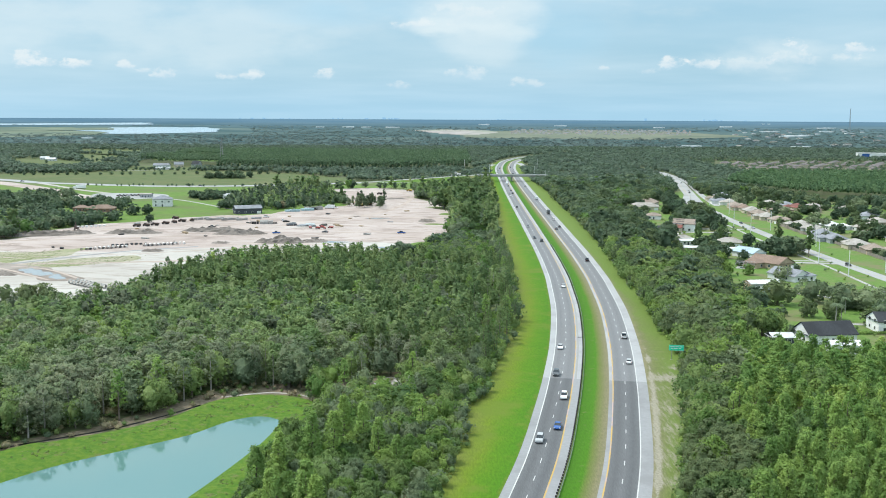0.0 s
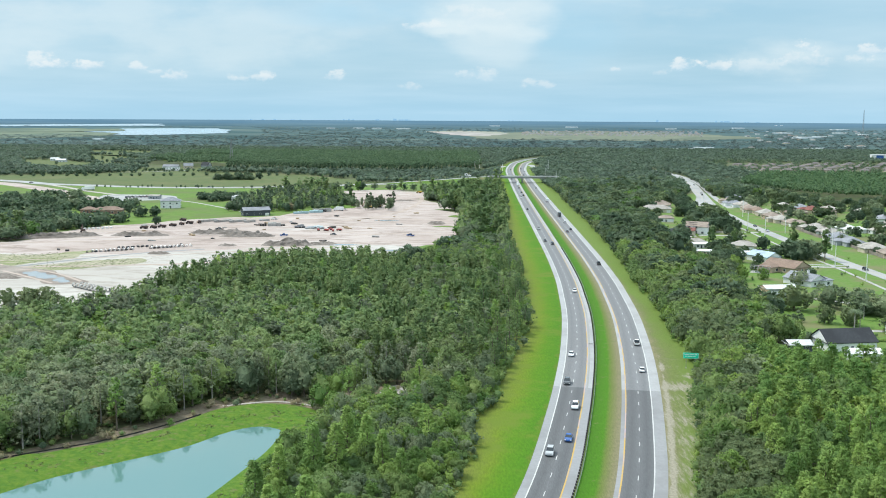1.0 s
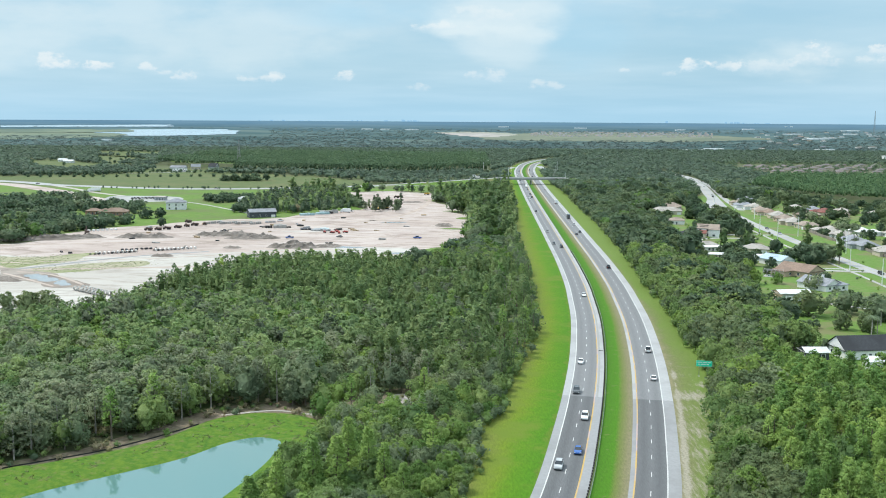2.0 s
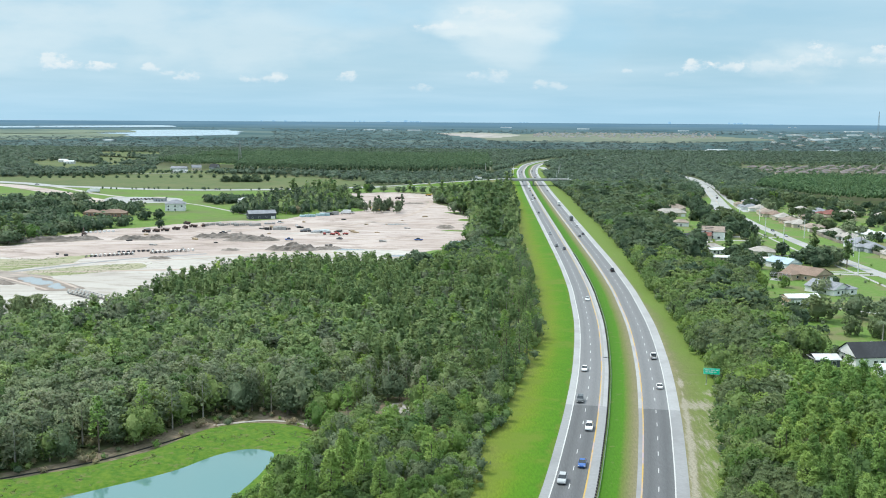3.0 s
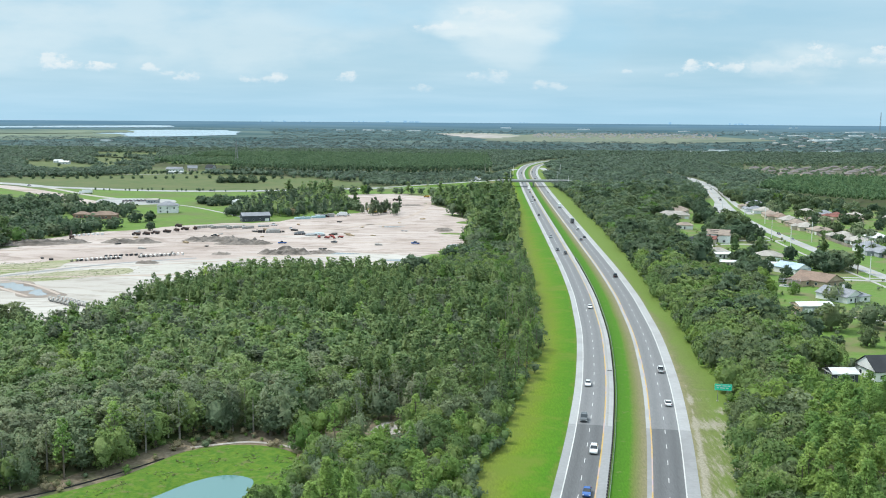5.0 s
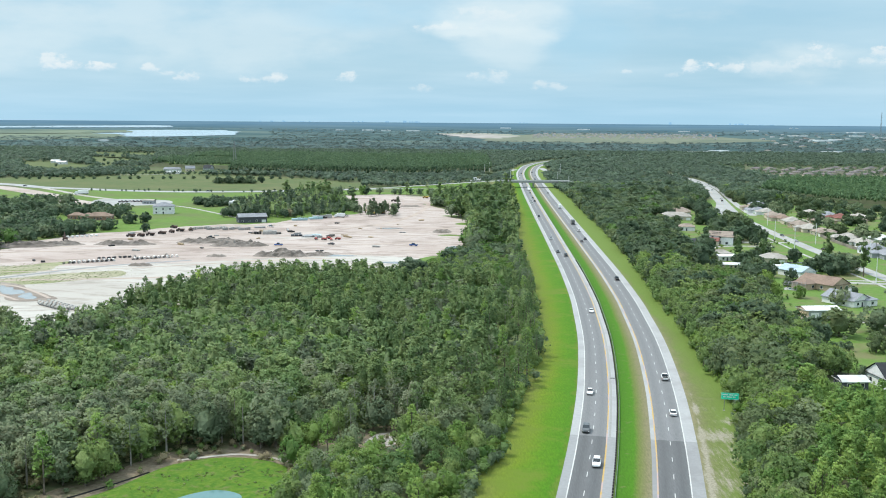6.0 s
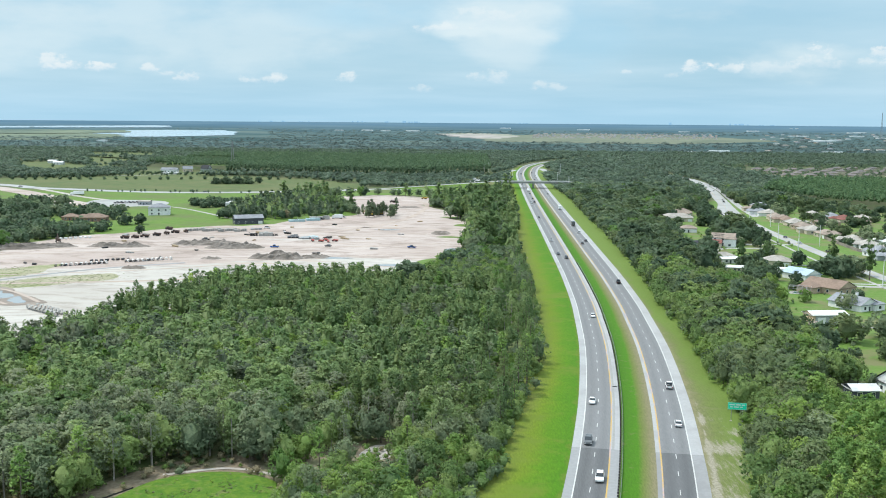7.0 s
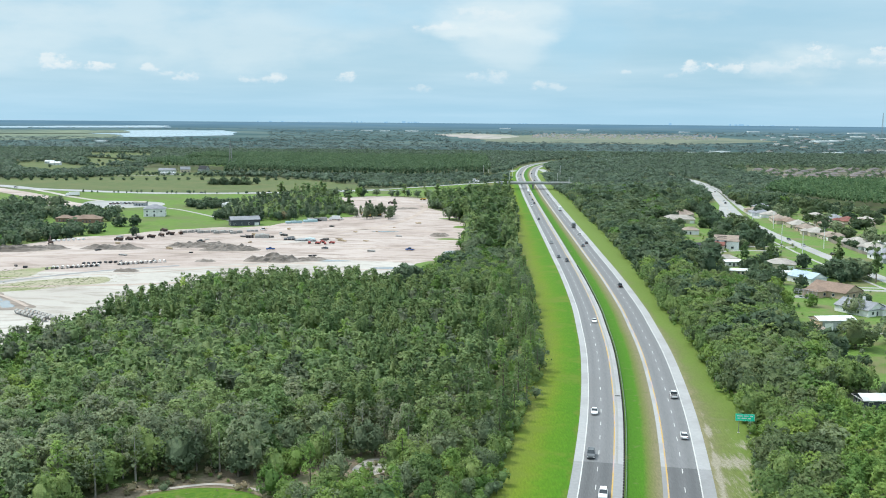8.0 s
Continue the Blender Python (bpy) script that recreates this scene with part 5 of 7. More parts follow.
for i in range(620):   # round the farm houses west of the site
    x, y = rt.uniform(-440, -215), rt.uniform(690, 985)
    near_house = min(math.hypot(x - hx, y - hy) for hx, hy in [(-302, 838), (-318, 842), (-261, 897)])
    if near_house > 16 and not (-262 < x and y < 940 and y > 760) and y - 690 > -0.9 * (x + 290) - 0.0 and not inside(x, y, SAND) and not (x > -275 and y > 780) and not (x > -372 and y > 922) and not (-332 < x < -280 and 796 < y < 845):
        if noise.noise(Vector((x * 0.02, y * 0.02, 5))) > -0.15 or x < -300:
            plant(x, y, "oak", rt.choice(("oak", "oak", "oak", "oak_grey")), rt.uniform(0.8, 1.5), 1.4, 3, -1.6)
for i in range(420):   # wood behind the barn
    x, y = rt.uniform(-205, -105), rt.uniform(866, 1060)
    if not inside(x, y, SAND) and x < -108 - 0.25 * (y - 880) + 20:
        plant(x, y, rt.choice(("oak", "cypress")), rt.choice(("oak", "cypress", "oak", "oak_grey")), rt.uniform(0.75, 1.0) * (1.0 - 0.35 * max(0.0, (x + 150) / 50)), 1.3, 3)
for i in range(11):    # dark round trees in rows behind the pasture
    for k in range(8):
        ox, oy = -648 + i * 13.5 + rt.uniform(-3, 3), 1358 + k * 15 + i * 3.5 + rt.uniform(-4, 4)
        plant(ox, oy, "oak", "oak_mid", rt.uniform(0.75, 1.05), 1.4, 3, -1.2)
for i in range(46):    # trees by the white house beyond the barn
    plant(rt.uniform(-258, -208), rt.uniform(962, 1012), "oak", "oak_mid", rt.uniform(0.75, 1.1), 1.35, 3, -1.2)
for i in range(26):    # oaks in a row along the pasture
    plant(-590 + i * 14 + rt.uniform(-3, 3), 1335 + i * 2.2 + rt.uniform(-4, 4), "oak", "oak", rt.uniform(0.6, 0.85), 1.35, 3, -1.1)
for i in range(26):
    plant(rt.uniform(-96, -60), rt.uniform(886, 930), rt.choice(("pine", "cypress", "cypress")), rt.choice(("oak_grey", "cypress_grey", "cypress_grey")), rt.uniform(0.5, 0.95), rt.uniform(0.9, 1.5), 0)
for i in range(24):
    plant(rt.uniform(-430, -240), 1150 + rt.uniform(-14, 5) + 0.0, "oak", "oak", rt.uniform(0.3, 0.45), 1.0, 3)

for i in range(420):   # garden shrubs and hedges
    x, y = rt.uniform(128, 330), rt.uniform(340, 960)
    if inside(x, y, SUBURB) and dist_to(ARTERY, x, y) > 7 and not 228 < x < 250:
        plant(x, y, "oak", rt.choice(("oak", "oak_grey", "bright")), rt.uniform(0.14, 0.34), 1.2, 5)

plant(-33, 290, "pine_yel", "pine_yel", 0.72, 1.15, 1)
for i in range(620):
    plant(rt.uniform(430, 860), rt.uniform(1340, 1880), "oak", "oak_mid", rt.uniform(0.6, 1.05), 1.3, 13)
for i in range(34):   # loose trees on the far meadows
    mx, my = rt.uniform(-800, -560), rt.uniform(1620, 2280)
    if any(inside(mx, my, f) for f in MEADOWS):
        plant(mx, my, "oak", "oak", rt.uniform(0.7, 1.1), 1.3, 3)
for k in range(12):
    plant(-318 + k * 4.4, 1291 + rt.uniform(-5, 5), "oak", "oak_grey", rt.uniform(0.8, 1.1), 1.4, 3, -1.4)

for i in range(40):   # round the stables
    plant(rt.uniform(-505, -355), rt.uniform(1440, 1505), "oak", "oak", rt.uniform(0.35, 0.6), 1.4, 3)

# clipped hedge beside the two-storey house
for k in range(46):
    plant(152.5 + 0.62 * k, 378.6 + 0.05 * k + rt.uniform(-0.25, 0.25), "oak", "bright", rt.uniform(0.17, 0.21), 1.1, 5, -0.25)

# low scrub along the wood edges and in the clearings
def edge_scrub(edge, y0, y1, sgn, n, dmin, dmax):
    for i in range(n):
        y = rt.uniform(y0, y1)
        x = lerp_x(edge, y) + sgn * rt.uniform(dmin, dmax)
        plant(x, y, "oak", rt.choice(("bright", "oak", "oak_grey", "oak")), rt.uniform(0.18, 0.5), 1.3, 5)


edge_scrub(EDGE_W, 190, 620, -1, 420, -0.5, 6)
edge_scrub(EDGE_E, 190, 620, 1, 300, -0.3, 6)
for i in range(620):
    x, y = rt.uniform(-124, -36), rt.uniform(236, 306)
    if not inside(x, y, BANK) and not inside(x, y, TRACK_A):
        plant(x, y, "oak", rt.choice(("oak_grey", "brush", "brush", "brush", "oak", "bright")), rt.uniform(0.10, 0.32), 1.6, 5)
for i in range(46):
    x, y = rt.uniform(-44, -14), rt.uniform(282, 312)
    if inside(x, y, TRACK_A):
        plant(x, y, "oak", rt.choice(("brush", "oak_grey", "brush", "oak")), rt.uniform(0.08, 0.22), 1.4, 5)
for gx, gy, r in GLADES:
    for i in range(8):
        plant(gx + rt.uniform(-r, r), gy + rt.uniform(-r, r), "oak", "bright", rt.uniform(0.12, 0.25), 1.6, 5)

for i in range(950):
    a = rt.randrange(len(inner))
    f = min(0.9, max(0.15, rt.gauss(0.5, 0.14)))
    e, g = (a + 1) % len(inner), rt.random()
    q = (inner[a] * (1 - g) + inner[e] * g) * (1 - f) + (outer[a] * (1 - g) + outer[e] * g) * f
    z = float(np.interp(f, [p[0] for p in PROFILE], [p[1] for p in PROFILE]))
    if q[1] > 195 and noise.noise(Vector((q[0] * 0.16, q[1] * 0.16, 6))) > -0.05:
        ts = rt.uniform(0.022, 0.052)
        plant(q[0], q[1], "oak", "tussock", ts, 2.6, 6, z - 3.0 * ts)

for poly in ([(-238, 546), (-212, 568), (-189, 580), (-178, 568), (-192, 549), (-208, 538), (-222, 532)], [(-285, 560), (-253, 551), (-244, 553), (-227, 580), (-238, 600), (-285, 590)]):
    for i in range(3600):
        x, y = rt.uniform(-290, -170), rt.uniform(530, 605)
        if inside(x + rt.uniform(-7, 7), y + rt.uniform(-5, 5), poly):
            plant(x, y, "oak", "site_tuft", rt.uniform(0.016, 0.045), 4.0, 6)

LABEL = {"oak": "dense broadleaf trees with rounded dark green crowns", "pine": "tall slender pines with dark green needles", "pine_yel": "pines with yellowish green needles",
         "cypress": "slender pale green cypress trees standing close together", "cypress_grey": "grey-green cypress trees with pale trunks"}
KEEP_SINGLE = 300
single = []
for key in [k for k in groups if k[2] in (1, 11)]:
    single += [(p, key) for p in groups[key]]
single.sort(key=lambda e: e[0][1])
stretch_end = single[KEEP_SINGLE][0][1]
masters = {}
SINGLE_LABEL = {"oak": "dark green broadleaf tree in the roadside wood", "oak_mid": "broadleaf tree with haze blue in its leaf colour", "oak_dark": "deep green broadleaf tree in the roadside wood", "bright": "bright green broadleaf tree in the roadside wood", "oak_grey": "grey-green broadleaf tree at the edge of the wood",
                "pine": "dark green pine with a bare lower trunk", "pine_yel": "yellowish green pine with a bare lower trunk", "cypress": "slender pale green cypress tree", "cypress_grey": "grey-green cypress tree with pale trunk"}
for p, (k, leaf, band) in single:
    if p[1] >= stretch_end:
        continue
    slot = (k, leaf, int(p[0] * 7) % 3)
    m = Matrix.Translation((p[0], p[1], p[2])) @ Matrix.Rotation((p[0] * 13.7) % 6.28, 4, "Z")
    sc = Matrix.Diagonal((p[3] * p[4], p[3] * p[4], p[3], 1))
    if slot not in masters:
        masters[slot] = tree_master(k, leaf, SINGLE_LABEL[leaf], 17 * len(masters) + 3, 2600, 0.33)
        ob = masters[slot]
        ob.matrix_world = m @ sc
    else:
        ob = copy_thing(masters[slot], m)
        ob.scale = (p[3] * p[4], p[3] * p[4], p[3])
DENSITY = {0: (380, 0.92), 1: (860, 0.44), 2: (460, 0.55), 3: (104, 1.2), 4: (18, 2.0), 5: (76, 0.95), 6: (14, 2.2), 7: (30, 1.25), 8: (16, 1.35), 9: (56, 1.3), 10: (1500, 0.44), 11: (500, 0.44), 12: (205, 0.64), 13: (72, 1.1), 14: (14, 1.8)}
for n_, (key, places) in enumerate(sorted(groups.items())):
    k, leaf, band = key
    if band in (1, 11):
        places = [p for p in places if p[1] >= stretch_end]
    count, size = DENSITY[band]
    if k.startswith("pine") and band in (2, 12):
        count, size = int(1.5 * count), 0.78 * size
    if band in (4, 8, 9, 14):
        k_label = "distant woodland canopy of pines and broadleaf trees"
    elif band == 6:
        k_label = ("thin grass tufts on the bare sand" if leaf == "site_tuft" else "dry grass tussocks on the pond bank")
    elif band == 5:
        k_label = "low green scrub and saplings along the wood edge"
    else:
        k_label = LABEL[k]
    woods("scrub" if band in (5, 6) else "woods", k_label, k, leaf, places, count, size, 100 + n_, trunks=band < 4 or band in (9, 10), top=band > 10 or band in (7, 8))

def palm_master(h):
    ob = thing("palm_tree", Matrix(), "tall garden palm with drooping grey-green fronds", "tree", "palms of the gardens")
    bm = bmesh.new()
    rod(bm, (0, 0, -0.2), (0.15, 0.1, h * 0.5), 0.24, 0.19, 8)
    rod(bm, (0.15, 0.1, h * 0.5 - 0.05), (0.1, 0.3, h), 0.19, 0.16, 8)
    part("trunk", bm, M["bark_pale"], ob)
    rp = random.Random(3)
    for k in range(18):
        a, tilt, l = k * 2.4, rp.uniform(-0.1, 1.0), rp.uniform(2.2, 2.9)
        v, f = [], []
        for j in range(7):
            g = j / 6
            r, z = l * g * math.cos(0.25 * tilt), h + l * (tilt * 0.75 * g - 0.85 * g * g)
            w = 0.42 * math.sin(math.pi * min(1.0, 0.12 + 0.88 * g)) + 0.03
            cx, cy = 0.1 + r * math.cos(a), 0.3 + r * math.sin(a)
            for o, dz_ in ((-w, -0.35 * w), (0.0, 0.0), (w, -0.35 * w)):
                v.append((cx - o * math.sin(a), cy + o * math.cos(a), z + dz_))
        for j in range(6):
            for c in (0, 1):
                f.append((j * 3 + c, j * 3 + c + 1, j * 3 + c + 4, j * 3 + c + 3))
        mesh_object("frond", v, f, LEAF["oak_grey"], ob)
    return ob


palm = palm_master(7.5)
palm.matrix_world = Matrix.Translation((155.0, 402.0, 0))
for x, y, k in ((158.5, 405, 0.85), (172, 398, 1.0), (254.4, 700.6, 1.15), (250.9, 674, 1.25), (262, 690, 1.0), (166, 420, 0.9)):
    copy_thing(palm, Matrix.Translation((x, y, 0)) @ Matrix.Rotation(x, 4, "Z")).scale = (k, k, k)

# clumps of distant woodland and marsh on the far land
clumps = []
for i in range(9500):
    a = rt.uniform(-0.52, 0.52)
    d = 2480 / (1 - 0.66 * rt.random())
    x, y = d * math.tan(a), d
    if d > 4000 and -0.55 < x / y < -0.20 and d < 6800:
        continue
    if 3700 < d < 5400 and -0.02 < x / y < 0.30:
        continue
    fx, fy, fz = far(x, y)
    k = math.hypot(fx, fy - 40) / math.hypot(x, y - 40)
    clumps.append((fx, fy, fz - 1.0, rt.uniform(0.42, 0.72) * (0.35 + 0.65 * k), rt.uniform(2.6, 5.0)))
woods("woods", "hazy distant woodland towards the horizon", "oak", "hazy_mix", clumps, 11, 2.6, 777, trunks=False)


# ---- motorway furniture ----
def along(y):
    """Arc index on the motorway line at a given y."""
    return int(np.argmin(abs(MID[:, 1] - y)))


SEG = np.concatenate([[0], np.cumsum(np.linalg.norm(np.diff(MID, axis=0), axis=1))])
MN = side(MID)


def at_arc(s, off):
    """Place and heading on the motorway at arc length s, off metres right of its middle."""
    x, y = np.interp(s, SEG, MID[:, 0]), np.interp(s, SEG, MID[:, 1])
    nx, ny = np.interp(s, SEG, MN[:, 0]), np.interp(s, SEG, MN[:, 1])
    return x + nx * off, y + ny * off, math.atan2(ny, nx)


def arc_of(x, y):
    return float(SEG[int(np.argmin((MID[:, 0] - x) ** 2 + (MID[:, 1] - y) ** 2))])


roads = [o for o in bpy.data.objects if o.name.split(".")[0] == "road" and o.get("label", "").startswith("grey two-lane")]
dash_mesh = None
for off, anchor, host in ((YEL_W - 3.7, (33.2, 306.7), roads[0]), (YEL_E + 3.7, (49.0, 282.9), roads[1])):
    s0 = arc_of(*anchor)
    for k in range(-10, 86):
        x, y, h = at_arc(s0 + 12.19 * k, off)
        if dash_mesh is None:
            ob = part("lane_dash", boxed(-0.09, 0.09, -1.6, 1.6, 0, 0.012), M["line_white"], host)
            dash_mesh = ob.data
        else:
            ob = new("lane_dash", dash_mesh)
            ob.parent = host
        ob.matrix_world = Matrix.Translation((x, y, 0.10)) @ Matrix.Rotation(h, 4, "Z")

# guard rail on the inner shoulder
# beam in a darker grey than the other steel
M["beam"] = plain("dark_galvanised_beam", (0.20, 0.205, 0.21), 0.6, 0.2)
rail = tagged(new("guard_rail"), "long steel guard rail on closely set dark posts", "guard rail")
rl = MID[(MID[:, 1] > 150) & (MID[:, 1] < 640)]
RO = YEL_W + 2.5 + 0.45
rn = side(rl)
PROF = [(0.0, 0.33), (0.08, 0.40), (0.0, 0.47), (0.08, 0.54), (0.0, 0.61), (0.03, 0.61), (0.11, 0.54), (0.03, 0.47), (0.11, 0.40), (0.03, 0.33)]
rv = [(*(rl[i] + rn[i] * (RO + 0.12 + o)), z) for i in range(len(rl)) for o, z in PROF]
pk = len(PROF)
rf = [(i * pk + j, i * pk + (j + 1) % pk, (i + 1) * pk + (j + 1) % pk, (i + 1) * pk + j) for i in range(len(rl) - 1) for j in range(pk)]
mesh_object("beam", rv, rf, M["beam"], rail)
post_mesh = None
s, s_end = arc_of(*rl[0]), arc_of(*rl[-1])
while s < s_end:
    x, y, h = at_arc(s, RO - 0.42)
    if post_mesh is None:
        ob = part("post", boxed(-0.20, 0.20, -0.12, 0.12, -0.2, 0.50, bevel=0.03), M["post"], rail, "dark timber post")
        post_mesh = ob.data
    else:
        ob = new("post", post_mesh)
        ob.parent = rail
    ob.matrix_world = Matrix.Translation((x, y, 0.07)) @ Matrix.Rotation(h, 4, "Z")
    s += 1.905
drain = thing("drain_grate", Matrix.Translation((46.9, 370.6, 0.085)) @ Matrix.Rotation(-0.13, 4, "Z"), "dark iron drain grate set in the shoulder", "drain")
part("frame", boxed(-0.9, 0.9, -0.5, 0.5, 0, 0.02), M["steel"], drain)
for k in range(6):
    part("bar", boxed(-0.8, 0.8, -0.42 + k * 0.15, -0.33 + k * 0.15, 0.02, 0.035), M["black"], drain)

# low silt fence round the pond bank
silt = tagged(new("silt_fence"), "low black silt fence along the pond bank", "fence")
sl = spline([(-128, 226), (-113.5, 240.5), (-102.5, 248.5), (-91, 256.8), (-80.5, 268.5), (-73, 279)], 2.4)
for i in range(len(sl) - 1):
    d = sl[i + 1] - sl[i]
    m = Matrix.Translation((*sl[i], 0.0)) @ Matrix.Rotation(math.atan2(d[1], d[0]), 4, "Z")
    part("fabric", boxed(0, float(np.linalg.norm(d)), -0.02, 0.02, 0, 0.36), M["black_pipe"], silt).matrix_world = m
    part("stake", boxed(-0.04, 0.04, 0.02, 0.1, -0.1, 0.5), M["post"], silt).matrix_world = m

# road sign
sign = thing("road_sign", Matrix.Translation((75.5, 336.4, 0.0)) @ Matrix.Rotation(radians(-8), 4, "Z"), "green motorway guide sign with white lettering on two posts", "road sign")
panel = part("panel", boxed(-2.5, 2.5, -0.04, 0.0, 3.35, 5.3, bevel=0.015), M["sign_green"], sign, "green reflective panel")
for x0, x1, z0, z1 in ((-2.42, 2.42, 5.16, 5.2), (-2.42, 2.42, 3.45, 3.49), (-2.42, -2.38, 3.45, 5.2), (2.38, 2.42, 3.45, 5.2)):
    part("border", boxed(x0, x1, -0.055, -0.04, z0, z1), M["white"], panel)
for x0, x1, z in ((-2.1, -0.6, 4.72), (-0.3, 0.9, 4.72), (1.2, 2.0, 4.72), (-1.9, -1.2, 4.1), (-0.9, 0.5, 4.1), (0.8, 1.5, 4.1)):
    part("letter_bar", boxed(x0, x1, -0.06, -0.04, z - 0.14, z + 0.14), M["white"], panel, "unreadable white lettering")
for x in (-1.5, 1.5):
    part("post", boxed(x - 0.08, x + 0.08, 0.02, 0.18, -0.3, 4.9), M["steel"], sign)
    part("footing", boxed(x - 0.3, x + 0.3, -0.2, 0.4, 0, 0.14, bevel=0.03), M["concrete"], sign)

# overpass
M["pale_concrete"] = surface("pale_concrete", (0.56, 0.55, 0.53), (0.48, 0.47, 0.45), 0.8, (0.40, 0.39, 0.37), 0.1, rough=0.9)
bridge = thing("overpass", Matrix.Translation((76, 1267, 0)) @ Matrix.Rotation(radians(3), 4, "Z"), "long concrete road bridge crossing above the motorway", "bridge")
part("deck", boxed(-43, 45, -6.5, 6.5, 7.2, 7.7), M["shoulder_old"], bridge)
for y in (-5.6, -2.0, 2.0, 5.6):
    part("girder", boxed(-38, 40, y - 0.3, y + 0.3, 5.8, 7.2), M["concrete"], bridge)
for y in (-6.5, 6.1):
    part("parapet", boxed(-43, 45, y, y + 0.4, 7.7, 8.55, bevel=0.04), M["pale_concrete"], bridge)
part("roadway", boxed(-43, 45, -5.9, 5.9, 7.7, 7.74), M["street"], bridge)
for y in (-4.5, 0, 4.5):
    part("pier", rodded((0, y, -0.2), (0, y, 5.2), 0.6, seg=14), M["concrete"], bridge)
part("pier_cap", boxed(-0.8, 0.8, -5.8, 5.8, 5.0, 5.8, bevel=0.1), M["concrete"], bridge)
for x0, x1 in ((-39.5, -37.5), (39.5, 41.5)):
    part("abutment", boxed(x0, x1, -6.8, 6.8, -0.2, 7.2), M["shoulder_old"], bridge)
bm = bmesh.new()
sv = [bm.verts.new(p) for p in ((31, -8.5, 0.0), (31, 8.5, 0.0), (39.4, 8.5, 5.4), (39.4, -8.5, 5.4), (39.4, 8.5, -0.1), (39.4, -8.5, -0.1))]
for q in ((0, 3, 2, 1), (0, 5, 3), (1, 2, 4), (0, 1, 4, 5), (3, 5, 4, 2)):
    bm.faces.new([sv[i] for i in q])
bmesh.ops.recalc_face_normals(bm, faces=bm.faces[:])
part("slope_paving", bm, M["pale_concrete"], bridge, "pale slope paving before the abutment")


def embankment(x0, x1, fall):
    """Earth ramp that carries the crossing road up to the bridge."""
    v, f = [], []
    n = 12
    for i in range(n + 1):
        k = i / n
        x, h = x0 + (x1 - x0) * k, 7.7 * (1 - k) ** 1.3 + 0.02
        y0 = 1267 + (x - 76) * math.tan(radians(3)) + fall * k * k
        for off, hh in ((-7 - 2.2 * h, -0.05), (-7, h), (7, h), (7 + 2.2 * h, -0.05)):
            v.append((x, y0 + off, hh))
    for i in range(n):
        f += [(i * 4 + j, i * 4 + j + 1, (i + 1) * 4 + j + 1, (i + 1) * 4 + j) for j in range(3)]
    f.append((0, 1, 2, 3))
    ob = tagged(mesh_object("embankment", v, f, M["lawn"]), "grassy embankment that carries a road to the bridge", "embankment", kind="structure")
    tv = []
    for i in range(n + 1):
        tv += [(v[i * 4 + 1][0], v[i * 4 + 1][1] + 1.5, v[i * 4 + 1][2] + 0.05), (v[i * 4 + 2][0], v[i * 4 + 2][1] - 1.5, v[i * 4 + 2][2] + 0.05)]
    tagged(mesh_object("road", tv, [(2 * i, 2 * i + 1, 2 * i + 3, 2 * i + 2) for i in range(n)], M["street"]), "pale asphalt road climbing to the bridge", "road", kind="structure")


embankment(33.5, -120, -40)
embankment(120.5, 262, 44)
tagged(ribbon("road", spline([(255, 2168), (320, 2262), (400, 2330), (520, 2380)], 12.0), -8, 8, 3.0, M["concrete"], 1), "pale raised ramp of the far interchange", "road", kind="structure")


# ---- vehicles ----
PAINT = {n: plain(n + "_car_paint", c, 0.25, 0.0, 0.6, 0.05) for n, c in (("white", (0.80, 0.80, 0.80)), ("silver", (0.42, 0.43, 0.44)), ("grey", (0.10, 0.105, 0.11)), ("black", (0.018, 0.019, 0.021)), ("blue", (0.03, 0.10, 0.32)), ("red", (0.33, 0.03, 0.025)))}
M["lamp_red"] = plain("red_lamp_glass", (0.35, 0.02, 0.02), 0.2)
M["lamp_clear"] = plain("clear_lamp_glass", (0.7, 0.7, 0.68), 0.15)
M["rim"] = plain("alloy_rim", (0.45, 0.45, 0.46), 0.3, 0.8)


def profile_solid(pts, half, inset=None):
    """A side outline (y, z) drawn out to both sides; inset narrows the points above the waist."""
    bm = bmesh.new()
    rows = []
    for sgn in (-1, 1):
        rows.append([bm.verts.new((sgn * (half - (inset(z) if inset else 0)), y, z)) for y, z in pts])
    n = len(pts)
    for i in range(n):
        bm.faces.new((rows[0][i], rows[0][(i + 1) % n], rows[1][(i + 1) % n], rows[1][i]))
    bm.faces.new(rows[0][::-1])
    bm.faces.new(rows[1])
    bmesh.ops.recalc_face_normals(bm, faces=bm.faces[:])
    return bm


def soften(bm, r):
    bmesh.ops.bevel(bm, geom=bm.edges[:], offset=r, segments=2, affect="EDGES", clamp_overlap=True)
    return bm


